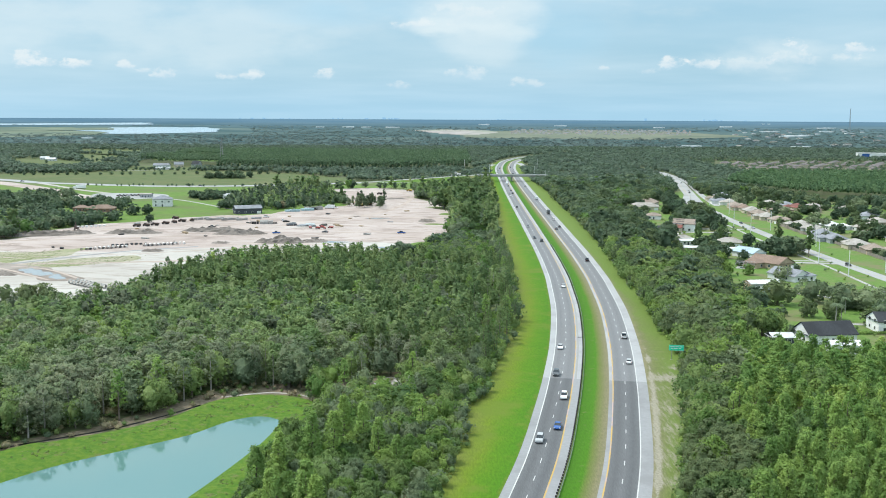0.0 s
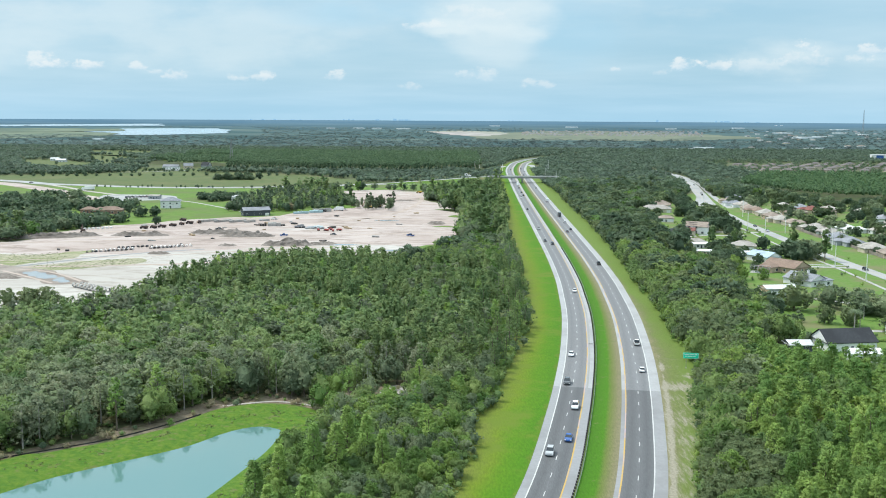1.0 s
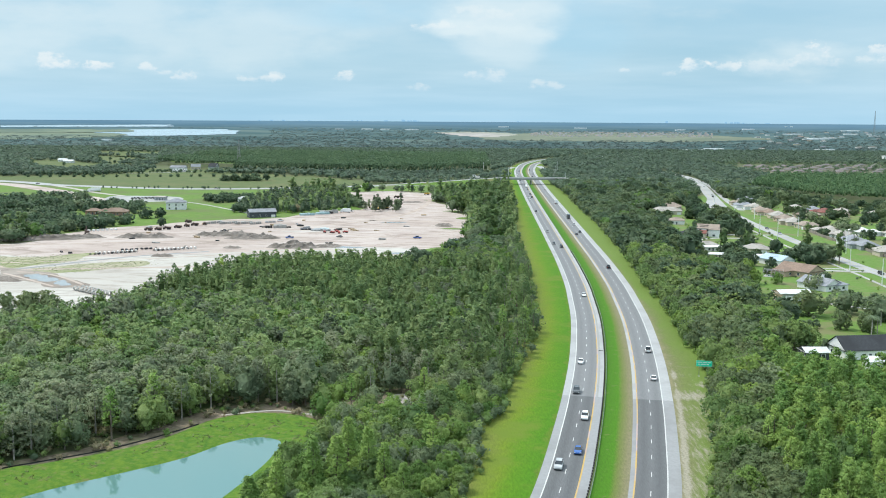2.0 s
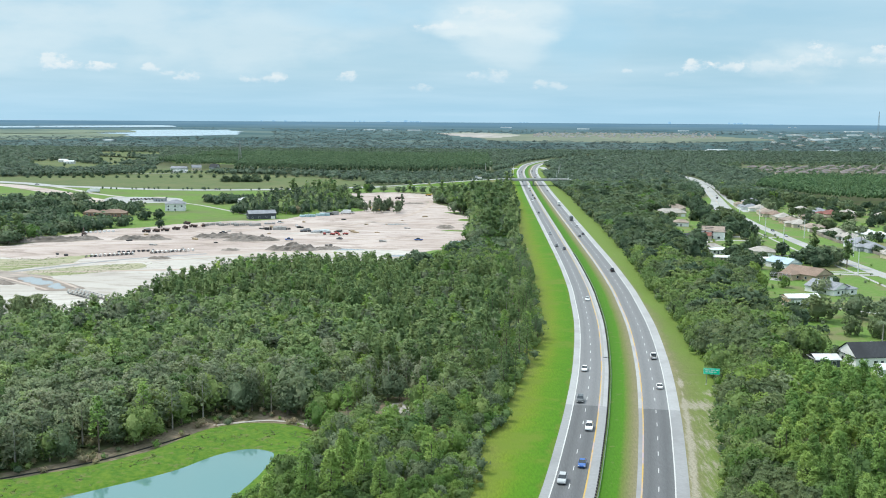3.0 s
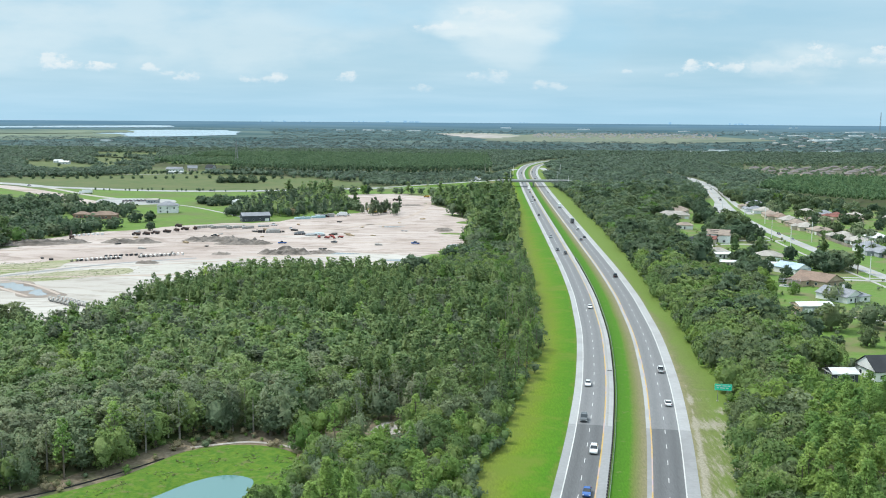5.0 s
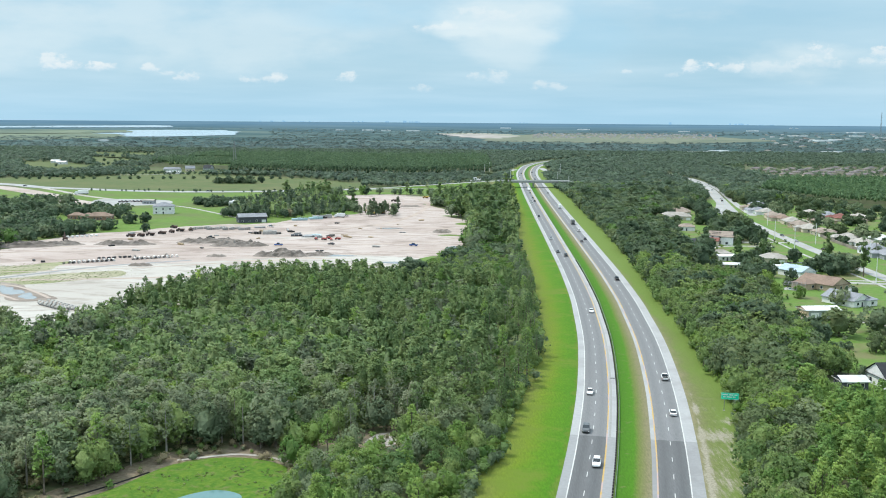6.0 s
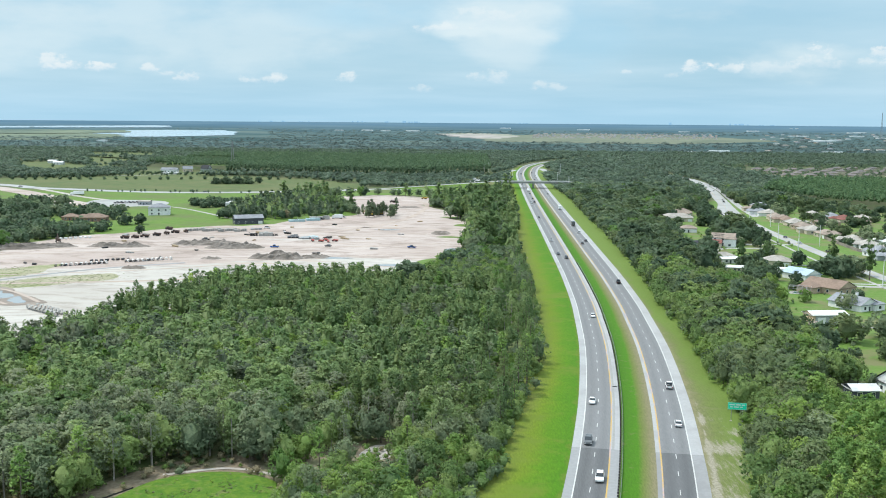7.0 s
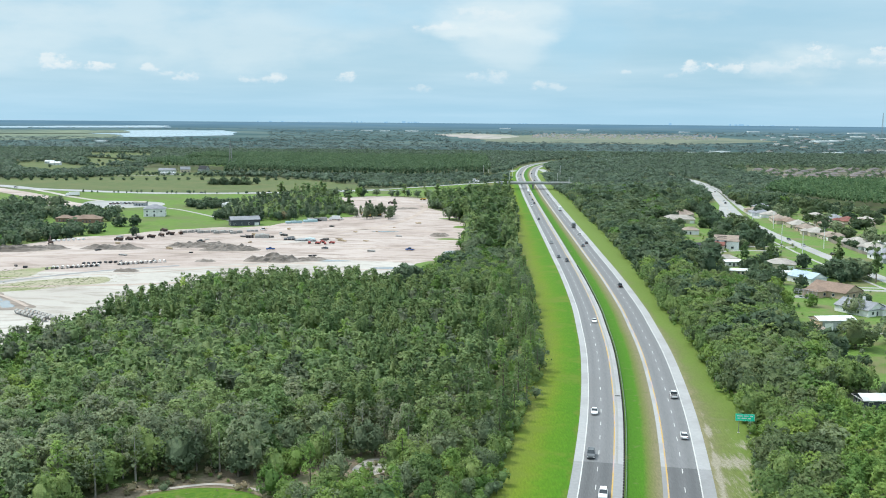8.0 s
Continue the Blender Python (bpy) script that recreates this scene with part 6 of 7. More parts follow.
SHAPES = {
    "sedan": dict(name="car", body=[(-2.35, 0.35), (-2.38, 0.78), (-1.9, 0.95), (0.85, 0.98), (2.1, 0.82), (2.35, 0.62), (2.33, 0.32)], cab=[(-1.85, 0.93), (-1.15, 1.40), (0.15, 1.43), (1.05, 0.95)], roof=(-1.12, 0.13, 1.40), half=0.92, axle=(1.45, -1.4)),
    "suv": dict(name="car", body=[(-2.35, 0.40), (-2.4, 1.0), (-2.25, 1.12), (0.95, 1.12), (2.2, 1.0), (2.4, 0.72), (2.35, 0.38)], cab=[(-2.28, 1.08), (-1.95, 1.70), (0.1, 1.74), (1.0, 1.10)], roof=(-1.92, 0.08, 1.71), half=0.97, axle=(1.5, -1.45)),
    "pickup": dict(name="pickup", body=[(-2.85, 0.50), (-2.88, 1.08), (-0.9, 1.10), (1.35, 1.12), (2.65, 1.06), (2.85, 0.8), (2.8, 0.45)], cab=[(-0.85, 1.06), (-0.65, 1.80), (0.75, 1.84), (1.5, 1.10)], roof=(-0.62, 0.72, 1.81), half=1.0, axle=(1.85, -1.75)),
    "truck": dict(name="truck", body=[(2.2, 0.5), (2.2, 2.7), (3.6, 2.75), (4.2, 1.7), (4.4, 1.5), (4.4, 0.5)], cab=[(3.45, 1.75), (3.4, 2.6), (3.66, 2.62), (4.1, 1.72)], roof=(2.3, 3.4, 2.74), half=1.2, axle=(3.5, -3.4)),
}
LOOKS = {"sedan": "saloon car", "suv": "tall estate car", "pickup": "pickup", "truck": "box lorry"}


def car_master(kind, paint):
    d = SHAPES[kind]
    ob = thing(d["name"], Matrix(), f"{paint} {LOOKS[kind]} driving on the motorway lanes", "truck" if kind == "truck" else "car", "traffic on the motorway")
    h = d["half"]
    body = part("body", soften(profile_solid(d["body"], h), 0.07), PAINT[paint], ob)
    waist = d["cab"][0][1]
    part("cabin_glass", soften(profile_solid(d["cab"], h - 0.06, lambda z: 0.22 * max(0, z - waist)), 0.04), M["car_glass"], ob, "dark tinted windows")
    y0, y1, z = d["roof"]
    part("roof", boxed(-h + 0.24, h - 0.24, y0, y1, z, z + 0.06, bevel=0.025), PAINT[paint], ob)
    ends = (min(p[0] for p in d["body"]), max(p[0] for p in d["body"]))
    if kind == "truck":
        part("cargo_box", boxed(-1.25, 1.25, -4.4, 2.05, 0.95, 3.7, bevel=0.05), PAINT["white"] if paint != "black" else PAINT["grey"], ob, "tall cargo box")
        part("chassis", boxed(-0.5, 0.5, -4.3, 2.5, 0.5, 0.95), M["black"], ob)
        ends = (-4.4, 4.4)
    if kind == "pickup":
        part("load_bed", boxed(-h + 0.12, h - 0.12, -2.75, -0.98, 1.085, 1.115), M["black"], body, "open black load bed")
    for sx in (-1, 1):
        part("tail_light", boxed(sx * (h - 0.18) - 0.14, sx * (h - 0.18) + 0.14, ends[0] - 0.03, ends[0] + 0.05, 0.74, 0.92), M["lamp_red"], ob)
        part("headlight", boxed(sx * (h - 0.22) - 0.17, sx * (h - 0.22) + 0.17, ends[1] - 0.10, ends[1] + 0.01, 0.60, 0.76), M["lamp_clear"], ob)
        for y in d["axle"]:
            r = 0.48 if kind == "truck" else 0.34
            w = part("wheel", rodded((sx * (h - 0.24), y, r), (sx * (h - 0.02), y, r), r, seg=14), M["black"], ob)
            part("rim", rodded((sx * (h - 0.03), y, r), (sx * (h + 0.005), y, r), r * 0.6, seg=10), M["rim"], w)
    return ob


car_masters = {}


def park(kind, paint, x, y, turn, z=0.09, label="", group=""):
    m = Matrix.Translation((x, y, z)) @ Matrix.Rotation(turn, 4, "Z")
    if (kind, paint) not in car_masters:
        ob = car_masters[(kind, paint)] = car_master(kind, paint)
        ob.matrix_world = m
    else:
        ob = copy_thing(car_masters[(kind, paint)], m)
    if label:
        tagged(ob, label, "", group)
    return ob


TRAFFIC = [("sedan", "white", 37.4, 351.6), ("suv", "grey", 32.5, 316.4), ("suv", "white", 32.2, 289.7), ("sedan", "blue", 27.3, 261.7), ("suv", "silver", 21.2, 249.1), ("pickup", "white", 64.2, 370.8), ("sedan", "white", 59.2, 333.8),
           ("sedan", "white", 53.4, 479.9), ("sedan", "black", 54.9, 673.1), ("suv", "black", 57.8, 656.0), ("suv", "silver", 57.8, 743.2), ("sedan", "black", 58.2, 897.3), ("suv", "white", 60.9, 1030.2), ("suv", "black", 64.6, 1053.3), ("sedan", "silver", 60.6, 1052.9),
           ("sedan", "black", 64.7, 1097.4), ("sedan", "grey", 65.6, 1166.1), ("truck", "white", 66.5, 1215.0), ("sedan", "grey", 66.0, 1330.0), ("suv", "black", 72.0, 1390.0), ("sedan", "white", 70.0, 1480.0), ("sedan", "black", 76.0, 1560.0),
           ("pickup", "black", 76.7, 568.3), ("sedan", "black", 79.0, 741.5), ("sedan", "grey", 75.3, 729.2), ("suv", "white", 80.7, 792.7), ("truck", "black", 81.4, 840.0), ("truck", "white", 84.6, 985.8), ("sedan", "silver", 85.8, 1168.5),
           ("sedan", "black", 84.0, 1350.0), ("sedan", "grey", 88.0, 1420.0), ("suv", "white", 92.0, 1500.0), ("sedan", "black", 94.0, 1590.0)]
for kind, paint, x, y in TRAFFIC:
    s = arc_of(x, y)
    lanes = (YEL_W - 1.85, YEL_W - 5.55, YEL_E + 1.85, YEL_E + 5.55)
    off = min(lanes, key=lambda o: math.hypot(at_arc(s, o)[0] - x, at_arc(s, o)[1] - y))
    px_, py_, h = at_arc(s, off)
    park(kind, paint, px_, py_, h + (math.pi if off < 0 else 0))
for kind, paint, x, y, a in (("sedan", "grey", 224.5, 775, 180), ("sedan", "silver", 224, 742, 180), ("suv", "black", 221, 556, 180), ("sedan", "black", 228, 700, 0), ("suv", "black", 257, 1080, -12), ("sedan", "white", 262, 1105, -12), ("sedan", "silver", 285, 1240, -10)):
    park(kind, paint, x, y, radians(a), 0.11, f"{paint} car on the pale suburban road", "traffic on the suburban road")
for kind, paint, x, y, a in (("sedan", "grey", -290, 1150, -100), ("sedan", "black", -520, 1205, -60), ("suv", "white", -60, 1246, -75), ("sedan", "silver", 10, 1264, -80), ("suv", "white", -14, 1350, -60), ("sedan", "black", -4, 1372, -30), ("truck", "white", 6, 1398, -20), ("suv", "white", 146, 1494, 120), ("truck", "white", 156, 1488, 110), ("sedan", "grey", 30, 1500, -12)):
    park(kind, paint, x, y, radians(a), 0.11, f"{paint} vehicle on the country road", "traffic on the country road")
lorry = park("truck", "white", -409, 1092, radians(105), 0.11, "white box lorry standing on the country road", "traffic on the country road")
lorry.scale = (1.15, 1.6, 1.15)
for k in range(18):
    park("sedan", ("black", "grey", "black", "silver")[k % 4], -336 + (k % 9) * 3.4, 1000 + (k % 9) * 1.1 + (k // 9) * 7, radians(10), 0.12, "dark car parked in a row at the lot", "cars parked at the lot")
for kind, paint, x, y, a in (("pickup", "blue", -36, 697, 70), ("pickup", "blue", -123, 692, 100), ("sedan", "white", -133, 778, 20), ("pickup", "white", -150, 800, 60), ("truck", "white", -108, 877, 80), ("pickup", "black", -120, 868, 70), ("suv", "silver", -138, 852, 75), ("pickup", "white", -104, 884, 60), ("suv", "white", -307, 800, 60), ("pickup", "white", -300, 806, 30), ("sedan", "white", -322, 812, 40), ("pickup", "black", -176, 726, 80), ("sedan", "grey", -90, 700, 60)):
    park(kind, paint, x, y, radians(a), 0.1, f"{paint} vehicle parked at the building site", "vehicles at the building site")


# ---- houses ----
ROOFS = {n: surface(n + "_shingles", c, tuple(x * 0.78 for x in c), 1.2, tuple(x * 0.66 for x in c), 0.12, rough=0.9, bump=0.2) for n, c in
         (("tan", (0.315, 0.255, 0.212)), ("brown", (0.255, 0.182, 0.142)), ("grey", (0.270, 0.280, 0.305)), ("dark", (0.046, 0.049, 0.055)), ("light", (0.385, 0.356, 0.322)), ("blue", (0.400, 0.500, 0.600)), ("white", (0.689, 0.697, 0.697)), ("red", (0.227, 0.092, 0.076)))}
WALLS = {n: surface(n + "_render", c, tuple(x * 0.9 for x in c), 1.0, tuple(x * 0.8 for x in c), 0.25, rough=0.9) for n, c in
         (("white", (0.780, 0.780, 0.770)), ("cream", (0.554, 0.487, 0.378)), ("tan", (0.462, 0.361, 0.269)), ("grey", (0.378, 0.395, 0.412)), ("slate", (0.076, 0.084, 0.101)), ("peach", (0.740, 0.560, 0.400)), ("brick", (0.302, 0.185, 0.143)))}


def roof_mesh(w, d, h, rise, kind, over=0.5):
    """Hip or gable roof with a boxed eave; the ridge runs along the longer side."""
    bm = bmesh.new()
    x, y = w / 2 + over, d / 2 + over
    along_x = w >= d
    run = min(x, y) if kind == "hip" else 0.0
    if along_x:
        ridge = [(-(x - run), 0, h + rise), ((x - run), 0, h + rise)]
    else:
        ridge = [(0, -(y - run), h + rise), (0, (y - run), h + rise)]
    if kind == "hip" and abs(x - y) < 0.3:
        ridge = [(0, -0.2, h + rise), (0, 0.2, h + rise)] if not along_x else [(-0.2, 0, h + rise), (0.2, 0, h + rise)]
    low = [bm.verts.new(p) for p in ((-x, -y, h - 0.22), (x, -y, h - 0.22), (x, y, h - 0.22), (-x, y, h - 0.22))]
    eav = [bm.verts.new(p) for p in ((-x, -y, h), (x, -y, h), (x, y, h), (-x, y, h))]
    r0, r1 = (bm.verts.new(p) for p in ridge)
    bm.faces.new(low[::-1])
    for i in range(4):
        bm.faces.new((low[i], low[(i + 1) % 4], eav[(i + 1) % 4], eav[i]))
    if along_x:
        fs = ((eav[0], eav[1], r1, r0), (eav[1], eav[2], r1), (eav[2], eav[3], r0, r1), (eav[3], eav[0], r0))
    else:
        fs = ((eav[0], eav[1], r0), (eav[1], eav[2], r1, r0), (eav[2], eav[3], r1), (eav[3], eav[0], r0, r1))
    for f in fs:
        if kind == "hip" or len(f) == 4:
            bm.faces.new(f)
    bmesh.ops.recalc_face_normals(bm, faces=bm.faces[:])
    return bm


def window_part(ob, x, y, z, w, hgt, face):
    """face: 's' looks towards -y, 'w' towards -x, 'e' +x, 'n' +y."""
    t = 0.09
    if face in "sn":
        s = -1 if face == "s" else 1
        dims = lambda o, g: (x - w / 2 - g, x + w / 2 + g, min(y, y + s * o), max(y, y + s * o), z - hgt / 2 - g, z + hgt / 2 + g)
    else:
        s = -1 if face == "w" else 1
        dims = lambda o, g: (min(x, x + s * o), max(x, x + s * o), y - w / 2 - g, y + w / 2 + g, z - hgt / 2 - g, z + hgt / 2 + g)
    fr = part("window", boxed(*dims(t * 0.6, 0.1)), M["white"], ob)
    part("pane", boxed(*dims(t, 0.0)), M["window"], fr)


def house(x, y, turn, w, d, h, roof, roof_c, wall_c, rise=None, storeys=1, garage=True, chimney=False, wing=None, label="", gable_wall=None):
    lab = label or f"{wall_c} house with a {roof_c} {roof} roof on a lawn"
    ob = thing("house", Matrix.Translation((x, y, 0.0)) @ Matrix.Rotation(radians(turn), 4, "Z"), lab, "house", "houses of the suburb")
    rise = rise or min(w, d) * 0.24
    part("wall", boxed(-w / 2, w / 2, -d / 2, d / 2, -0.1, h - 0.1), WALLS[wall_c], ob)
    part("roof", roof_mesh(w, d, h, rise, roof), ROOFS[roof_c], ob)
    if roof == "gable":
        along_x = w >= d
        for s in (-1, 1):
            bm = bmesh.new()
            k = 0.15
            if along_x:
                vs = [bm.verts.new((s * (w / 2 + e), yy, zz)) for e in (-k, 0.02) for yy, zz in ((-d / 2, h), (d / 2, h), (0, h + rise * 0.93))]
            else:
                vs = [bm.verts.new((xx, s * (d / 2 + e), zz)) for e in (-k, 0.02) for xx, zz in ((-w / 2, h), (w / 2, h), (0, h + rise * 0.93))]
            bm.faces.new(vs[:3]), bm.faces.new(vs[3:])
            for i in range(3):
                bm.faces.new((vs[i], vs[(i + 1) % 3], vs[3 + (i + 1) % 3], vs[3 + i]))
            bmesh.ops.recalc_face_normals(bm, faces=bm.faces[:])
            part("gable", bm, WALLS[gable_wall or wall_c], ob)
    for st in range(storeys):
        zc = 1.5 + 2.9 * st
        n = max(2, int(w // 4.5))
        for i in range(n):
            xx = -w / 2 + (i + 0.5) * w / n
            if not (garage and st == 0 and i == n - 1):
                window_part(ob, xx, -d / 2, zc, 1.3, 1.25, "s")
        for face, sx in (("w", -1), ("e", 1)):
            for yy in (-d / 5, d / 5):
                window_part(ob, sx * w / 2, yy, zc, 1.2, 1.2, face)
    if garage:
        gd = part("garage_door", boxed(w / 2 - 4.2, w / 2 - 0.9, -d / 2 - 0.06, -d / 2, 0.0, 2.2), M["white"], ob)
    part("door", boxed(-0.5, 0.5, -d / 2 - 0.05, -d / 2, 0.0, 2.05), WALLS["slate"], ob)
    if chimney:
        ch = part("chimney", boxed(w * 0.15, w * 0.15 + 1.0, -0.4, 0.5, h, h + rise + 1.0), WALLS["white"], ob)
        part("chimney_cap", boxed(w * 0.15 - 0.12, w * 0.15 + 1.12, -0.52, 0.62, h + rise + 1.0, h + rise + 1.15), M["concrete"], ch)
    if wing:
        wx, wy, ww, wd = wing
        wg = part("wing", boxed(wx - ww / 2, wx + ww / 2, wy - wd / 2, wy + wd / 2, -0.1, h - 0.15), WALLS[wall_c], ob)
        bm = roof_mesh(ww, wd, h - 0.03, min(ww, wd) * 0.24, "hip")
        bmesh.ops.transform(bm, matrix=Matrix.Translation((wx, wy, 0)), verts=bm.verts[:])
        part("wing_roof", bm, ROOFS[roof_c], wg)
        window_part(wg, wx, wy - wd / 2, 1.5, 1.6, 1.3, "s")
    return ob


house(138.0, 368.5, 10, 19, 12, 3.4, "gable", "dark", "white", rise=4.0, storeys=1, garage=False, label="white house with a steep dark shingle gable roof")
house(120.0, 364, 4, 8, 7, 2.8, "gable", "white", "slate", rise=1.2, garage=False, label="low outbuilding with a pale metal roof beside the house")
house(137.6, 349.5, 2, 10.5, 6.5, 3.2, "gable", "white", "white", rise=1.3, garage=False, label="white metal shed with a shallow bright roof")
house(171, 387, 0, 15, 12, 4.6, "gable", "dark", "white", storeys=2, garage=True, chimney=True, wing=(5, -7, 6, 6), label="two-storey grey and white house with a dark roof and chimney")
barn = house(147.5, 474, 9, 15, 8.5, 4.3, "gable", "white", "peach", rise=1.2, garage=False, label="peach steel barn with a bright white metal roof")
part("front_sheet", boxed(-6.5, 7.4, -4.33, -4.27, 0.1, 4.0), WALLS["grey"], barn, "pale grey metal front wall")
part("roller_door", boxed(-5.5, -2.0, -4.42, -4.34, 0, 3.2), M["white"], barn)
house(136.4, 462.0, 6, 6.6, 4.5, 2.6, "gable", "tan", "peach", rise=0.6, garage=False, label="small brown lean-to shed beside the barn")
house(172, 509, 32, 12, 17, 3.0, "gable", "grey", "white", chimney=True, wing=(5, -6.5, 7, 7), label="white bungalow with grey hipped shingle roof and wing")
house(176.5, 552, 36, 14, 20, 3.1, "gable", "brown", "tan", wing=(-9, 4, 9, 9), garage=False, label="long tan bungalow with a brown shingle roof")
house(176, 591, 30, 11, 16, 3.2, "gable", "blue", "white", wing=(5, 5, 8, 8), label="white bungalow with a pale blue metal roof")
house(178, 641, -20, 16, 11, 3.0, "hip", "light", "cream", label="cream bungalow with a pale weathered hipped roof")
house(164, 609, -6, 18, 6, 2.8, "gable", "white", "white", rise=0.8, garage=False, label="long low outbuilding with a white metal roof")
house(147, 614, -12, 9, 6, 2.7, "gable", "white", "cream", rise=0.9, garage=False, label="small outbuilding with a white metal roof")
house(144, 550, 55, 11, 6, 2.7, "gable", "light", "white", rise=1.0, garage=False, label="low shed with a pale roof at the wood edge")
solar = house(170, 731, -20, 15, 11, 5.6, "gable", "tan", "white", storeys=2, wing=(5, -8, 7, 7), label="two-storey white house with a tan roof and solar panels")
house(161, 719, -20, 9, 8, 3.4, "gable", "red", "cream", garage=False, label="cream wing house with a dull red gable roof")
house(152, 722, -16, 11, 12, 3.0, "hip", "dark", "grey", rise=1.4, garage=False, label="low grey house with a dark shallow roof")
house(163, 808, -8, 12, 9, 3.2, "hip", "tan", "white", label="white bungalow with a tan roof among oaks")
house(152, 648, 10, 10, 7, 2.8, "gable", "white", "white", rise=0.9, garage=False, label="low shed with a bright metal roof by the wood")
house(179, 935, -8, 28, 14, 3.4, "hip", "tan", "cream", wing=(4, -10, 14, 10), label="large cream bungalow with a broad tan hipped roof")
house(171, 890, -8, 26, 13, 3.3, "hip", "light", "cream", wing=(-6, -9, 10, 9), label="broad cream bungalow with a pale grey hipped roof")
house(152, 660, 10, 12, 8, 2.9, "hip", "light", "cream", garage=False, label="small cream bungalow half hidden by trees")
rh = random.Random(5)
EAST = [(257.5, 962, "grey", "white"), (263, 944, "light", "white"), (257.6, 908, "tan", "cream"), (258.5, 884, "brown", "cream"), (258.5, 860, "light", "cream"), (256, 834, "tan", "tan"), (255, 808, "light", "cream"), (256, 782, "tan", "cream"), (262, 748, "light", "cream"), (262, 720, "light", "white"), (256, 690, "grey", "white"), (255, 664, "grey", "grey"), (258, 636, "light", "cream"), (258, 610, "tan", "tan"),
        (306, 914, "grey", "cream"), (309, 893, "red", "cream"), (314, 876, "tan", "cream"), (282, 742, "white", "white"), (296, 930, "light", "white"), (326, 900, "light", "cream"), (330, 772, "light", "cream"), (300, 660, "grey", "cream"), (302, 700, "tan", "cream"), (306, 730, "light", "white"), (300, 620, "tan", "white"), (338, 700, "brown", "cream"), (342, 820, "grey", "white"), (350, 880, "light", "cream"), (372, 760, "tan", "cream"), (275, 1015, "grey", "cream"),
        (262, 560, "tan", "cream"), (263, 586, "light", "cream"), (320, 640, "light", "white"), (284, 870, "tan", "tan"), (262, 985, "tan", "cream")]
for x, y, rc, wc in EAST:
    house(x, y, rh.choice((84, 90, 96, -84)), rh.uniform(15, 20), rh.uniform(11, 14), 3.0, "hip", rc, wc, garage=rh.random() < 0.5, wing=(rh.choice((-4, 4)), rh.choice((-7, 7)), rh.uniform(7, 9), rh.uniform(6, 8)), label=f"{wc} bungalow with a {rc} hipped roof behind the wall")
ESTATE_ROOF = surface("dull_brown_tiles", (0.150, 0.130, 0.128), (0.185, 0.160, 0.156), 0.4, (0.120, 0.112, 0.112), 0.05, rough=0.9)
# houses beyond the pine stand
for i in range(72):
    x, y = 465 + (i % 12) * 30 + rh.uniform(-4, 4), 1540 + (i // 16) * 56 + rh.uniform(-5, 5)
    ob = thing("house", Matrix.Translation((x, y, 0)) @ Matrix.Rotation(rh.uniform(-0.2, 0.2), 4, "Z"), "small distant house with a brown roof", "house", "houses of the far estate")
    part("wall", boxed(-7, 7, -5, 5, -0.1, 4.6), WALLS["cream"], ob)
    part("roof", roof_mesh(14, 10, 4.6, 2.4, "hip"), ESTATE_ROOF, ob)
# west side
house(-261, 897, 12, 17, 13, 6.6, "hip", "grey", "white", storeys=2, label="two-storey white farmhouse with a grey hipped roof")
house(-296, 842, 8, 20, 12, 3.2, "hip", "brown", "brick", wing=(-9, 3, 10, 9), garage=False, label="brick bungalow with a brown hipped roof")
house(-316, 846, 8, 12, 9, 3.2, "hip", "brown", "brick", garage=False, label="small brick house with a brown hipped roof")
house(-172, 835, 24, 22, 11, 4.6, "gable", "grey", "slate", rise=2.4, garage=True, label="long dark metal barn with a white door")
house(-199, 946, 10, 14, 8, 3.0, "hip", "white", "white", garage=False, label="low white house half hidden by trees")
house(-221, 978, 10, 8, 8, 3.5, "gable", "white", "white", garage=False, label="small white shed by the trees")
house(-446, 1536, -5, 24, 10, 4.0, "gable", "grey", "white", rise=3.0, garage=False, label="long grey-roofed white stable building in the distance")
house(-433, 1492, 2, 24, 4, 2.2, "gable", "white", "white", rise=0.5, garage=False, label="low white stable shed in the distance")
house(-424, 1552, 20, 14, 9, 4.5, "gable", "grey", "cream", rise=4.0, garage=False, label="grey roofed farm building in the distance")
house(-398, 1560, -20, 13, 10, 5.0, "gable", "dark", "grey", rise=5.0, garage=False, label="dark roofed farm building in the distance")
house(-728, 1788, 0, 15, 9, 3.6, "gable", "white", "white", garage=False, label="white metal barn in the distance")
house(-697, 1738, 0, 17, 9, 3.6, "gable", "white", "white", garage=False, label="white metal barn in the distance")
house(-304, 990, 0, 11, 7, 3.4, "gable", "light", "grey", rise=1.0, garage=False, label="low roadside store beside the car lot")

# solar panels, pool cage
for i in range(6):
    part("solar_panel", boxed(-5.5 + (i % 3) * 2.0, -3.7 + (i % 3) * 2.0, -4.3 + (i // 3) * 2.0, -2.4 + (i // 3) * 2.0, 6.55 + (i // 3) * 0.9, 6.72 + (i // 3) * 0.9), M["window"], solar, "dark solar panel on the roof")
cage = thing("pool_cage", Matrix.Translation((161, 546.5, 0)) @ Matrix.Rotation(radians(-25), 4, "Z"), "screened pool enclosure with a dark metal frame", "pool cage")
for i in range(6):
    x = -5 + i * 2.0
    part("rib", rodded((x, -4, 0), (x, -4, 2.6), 0.07), M["steel"], cage)
    part("rafter", rodded((x, -4, 2.6), (x, 0, 3.8), 0.07), M["steel"], cage)
    part("rafter", rodded((x, 0, 3.8), (x, 4, 2.6), 0.07), M["steel"], cage)
for y, z in ((-4, 2.6), (-2, 3.2), (0, 3.8), (2, 3.2), (4, 2.6), (-4, 1.3)):
    part("beam", rodded((-5, y, z), (5, y, z), 0.06), M["steel"], cage)
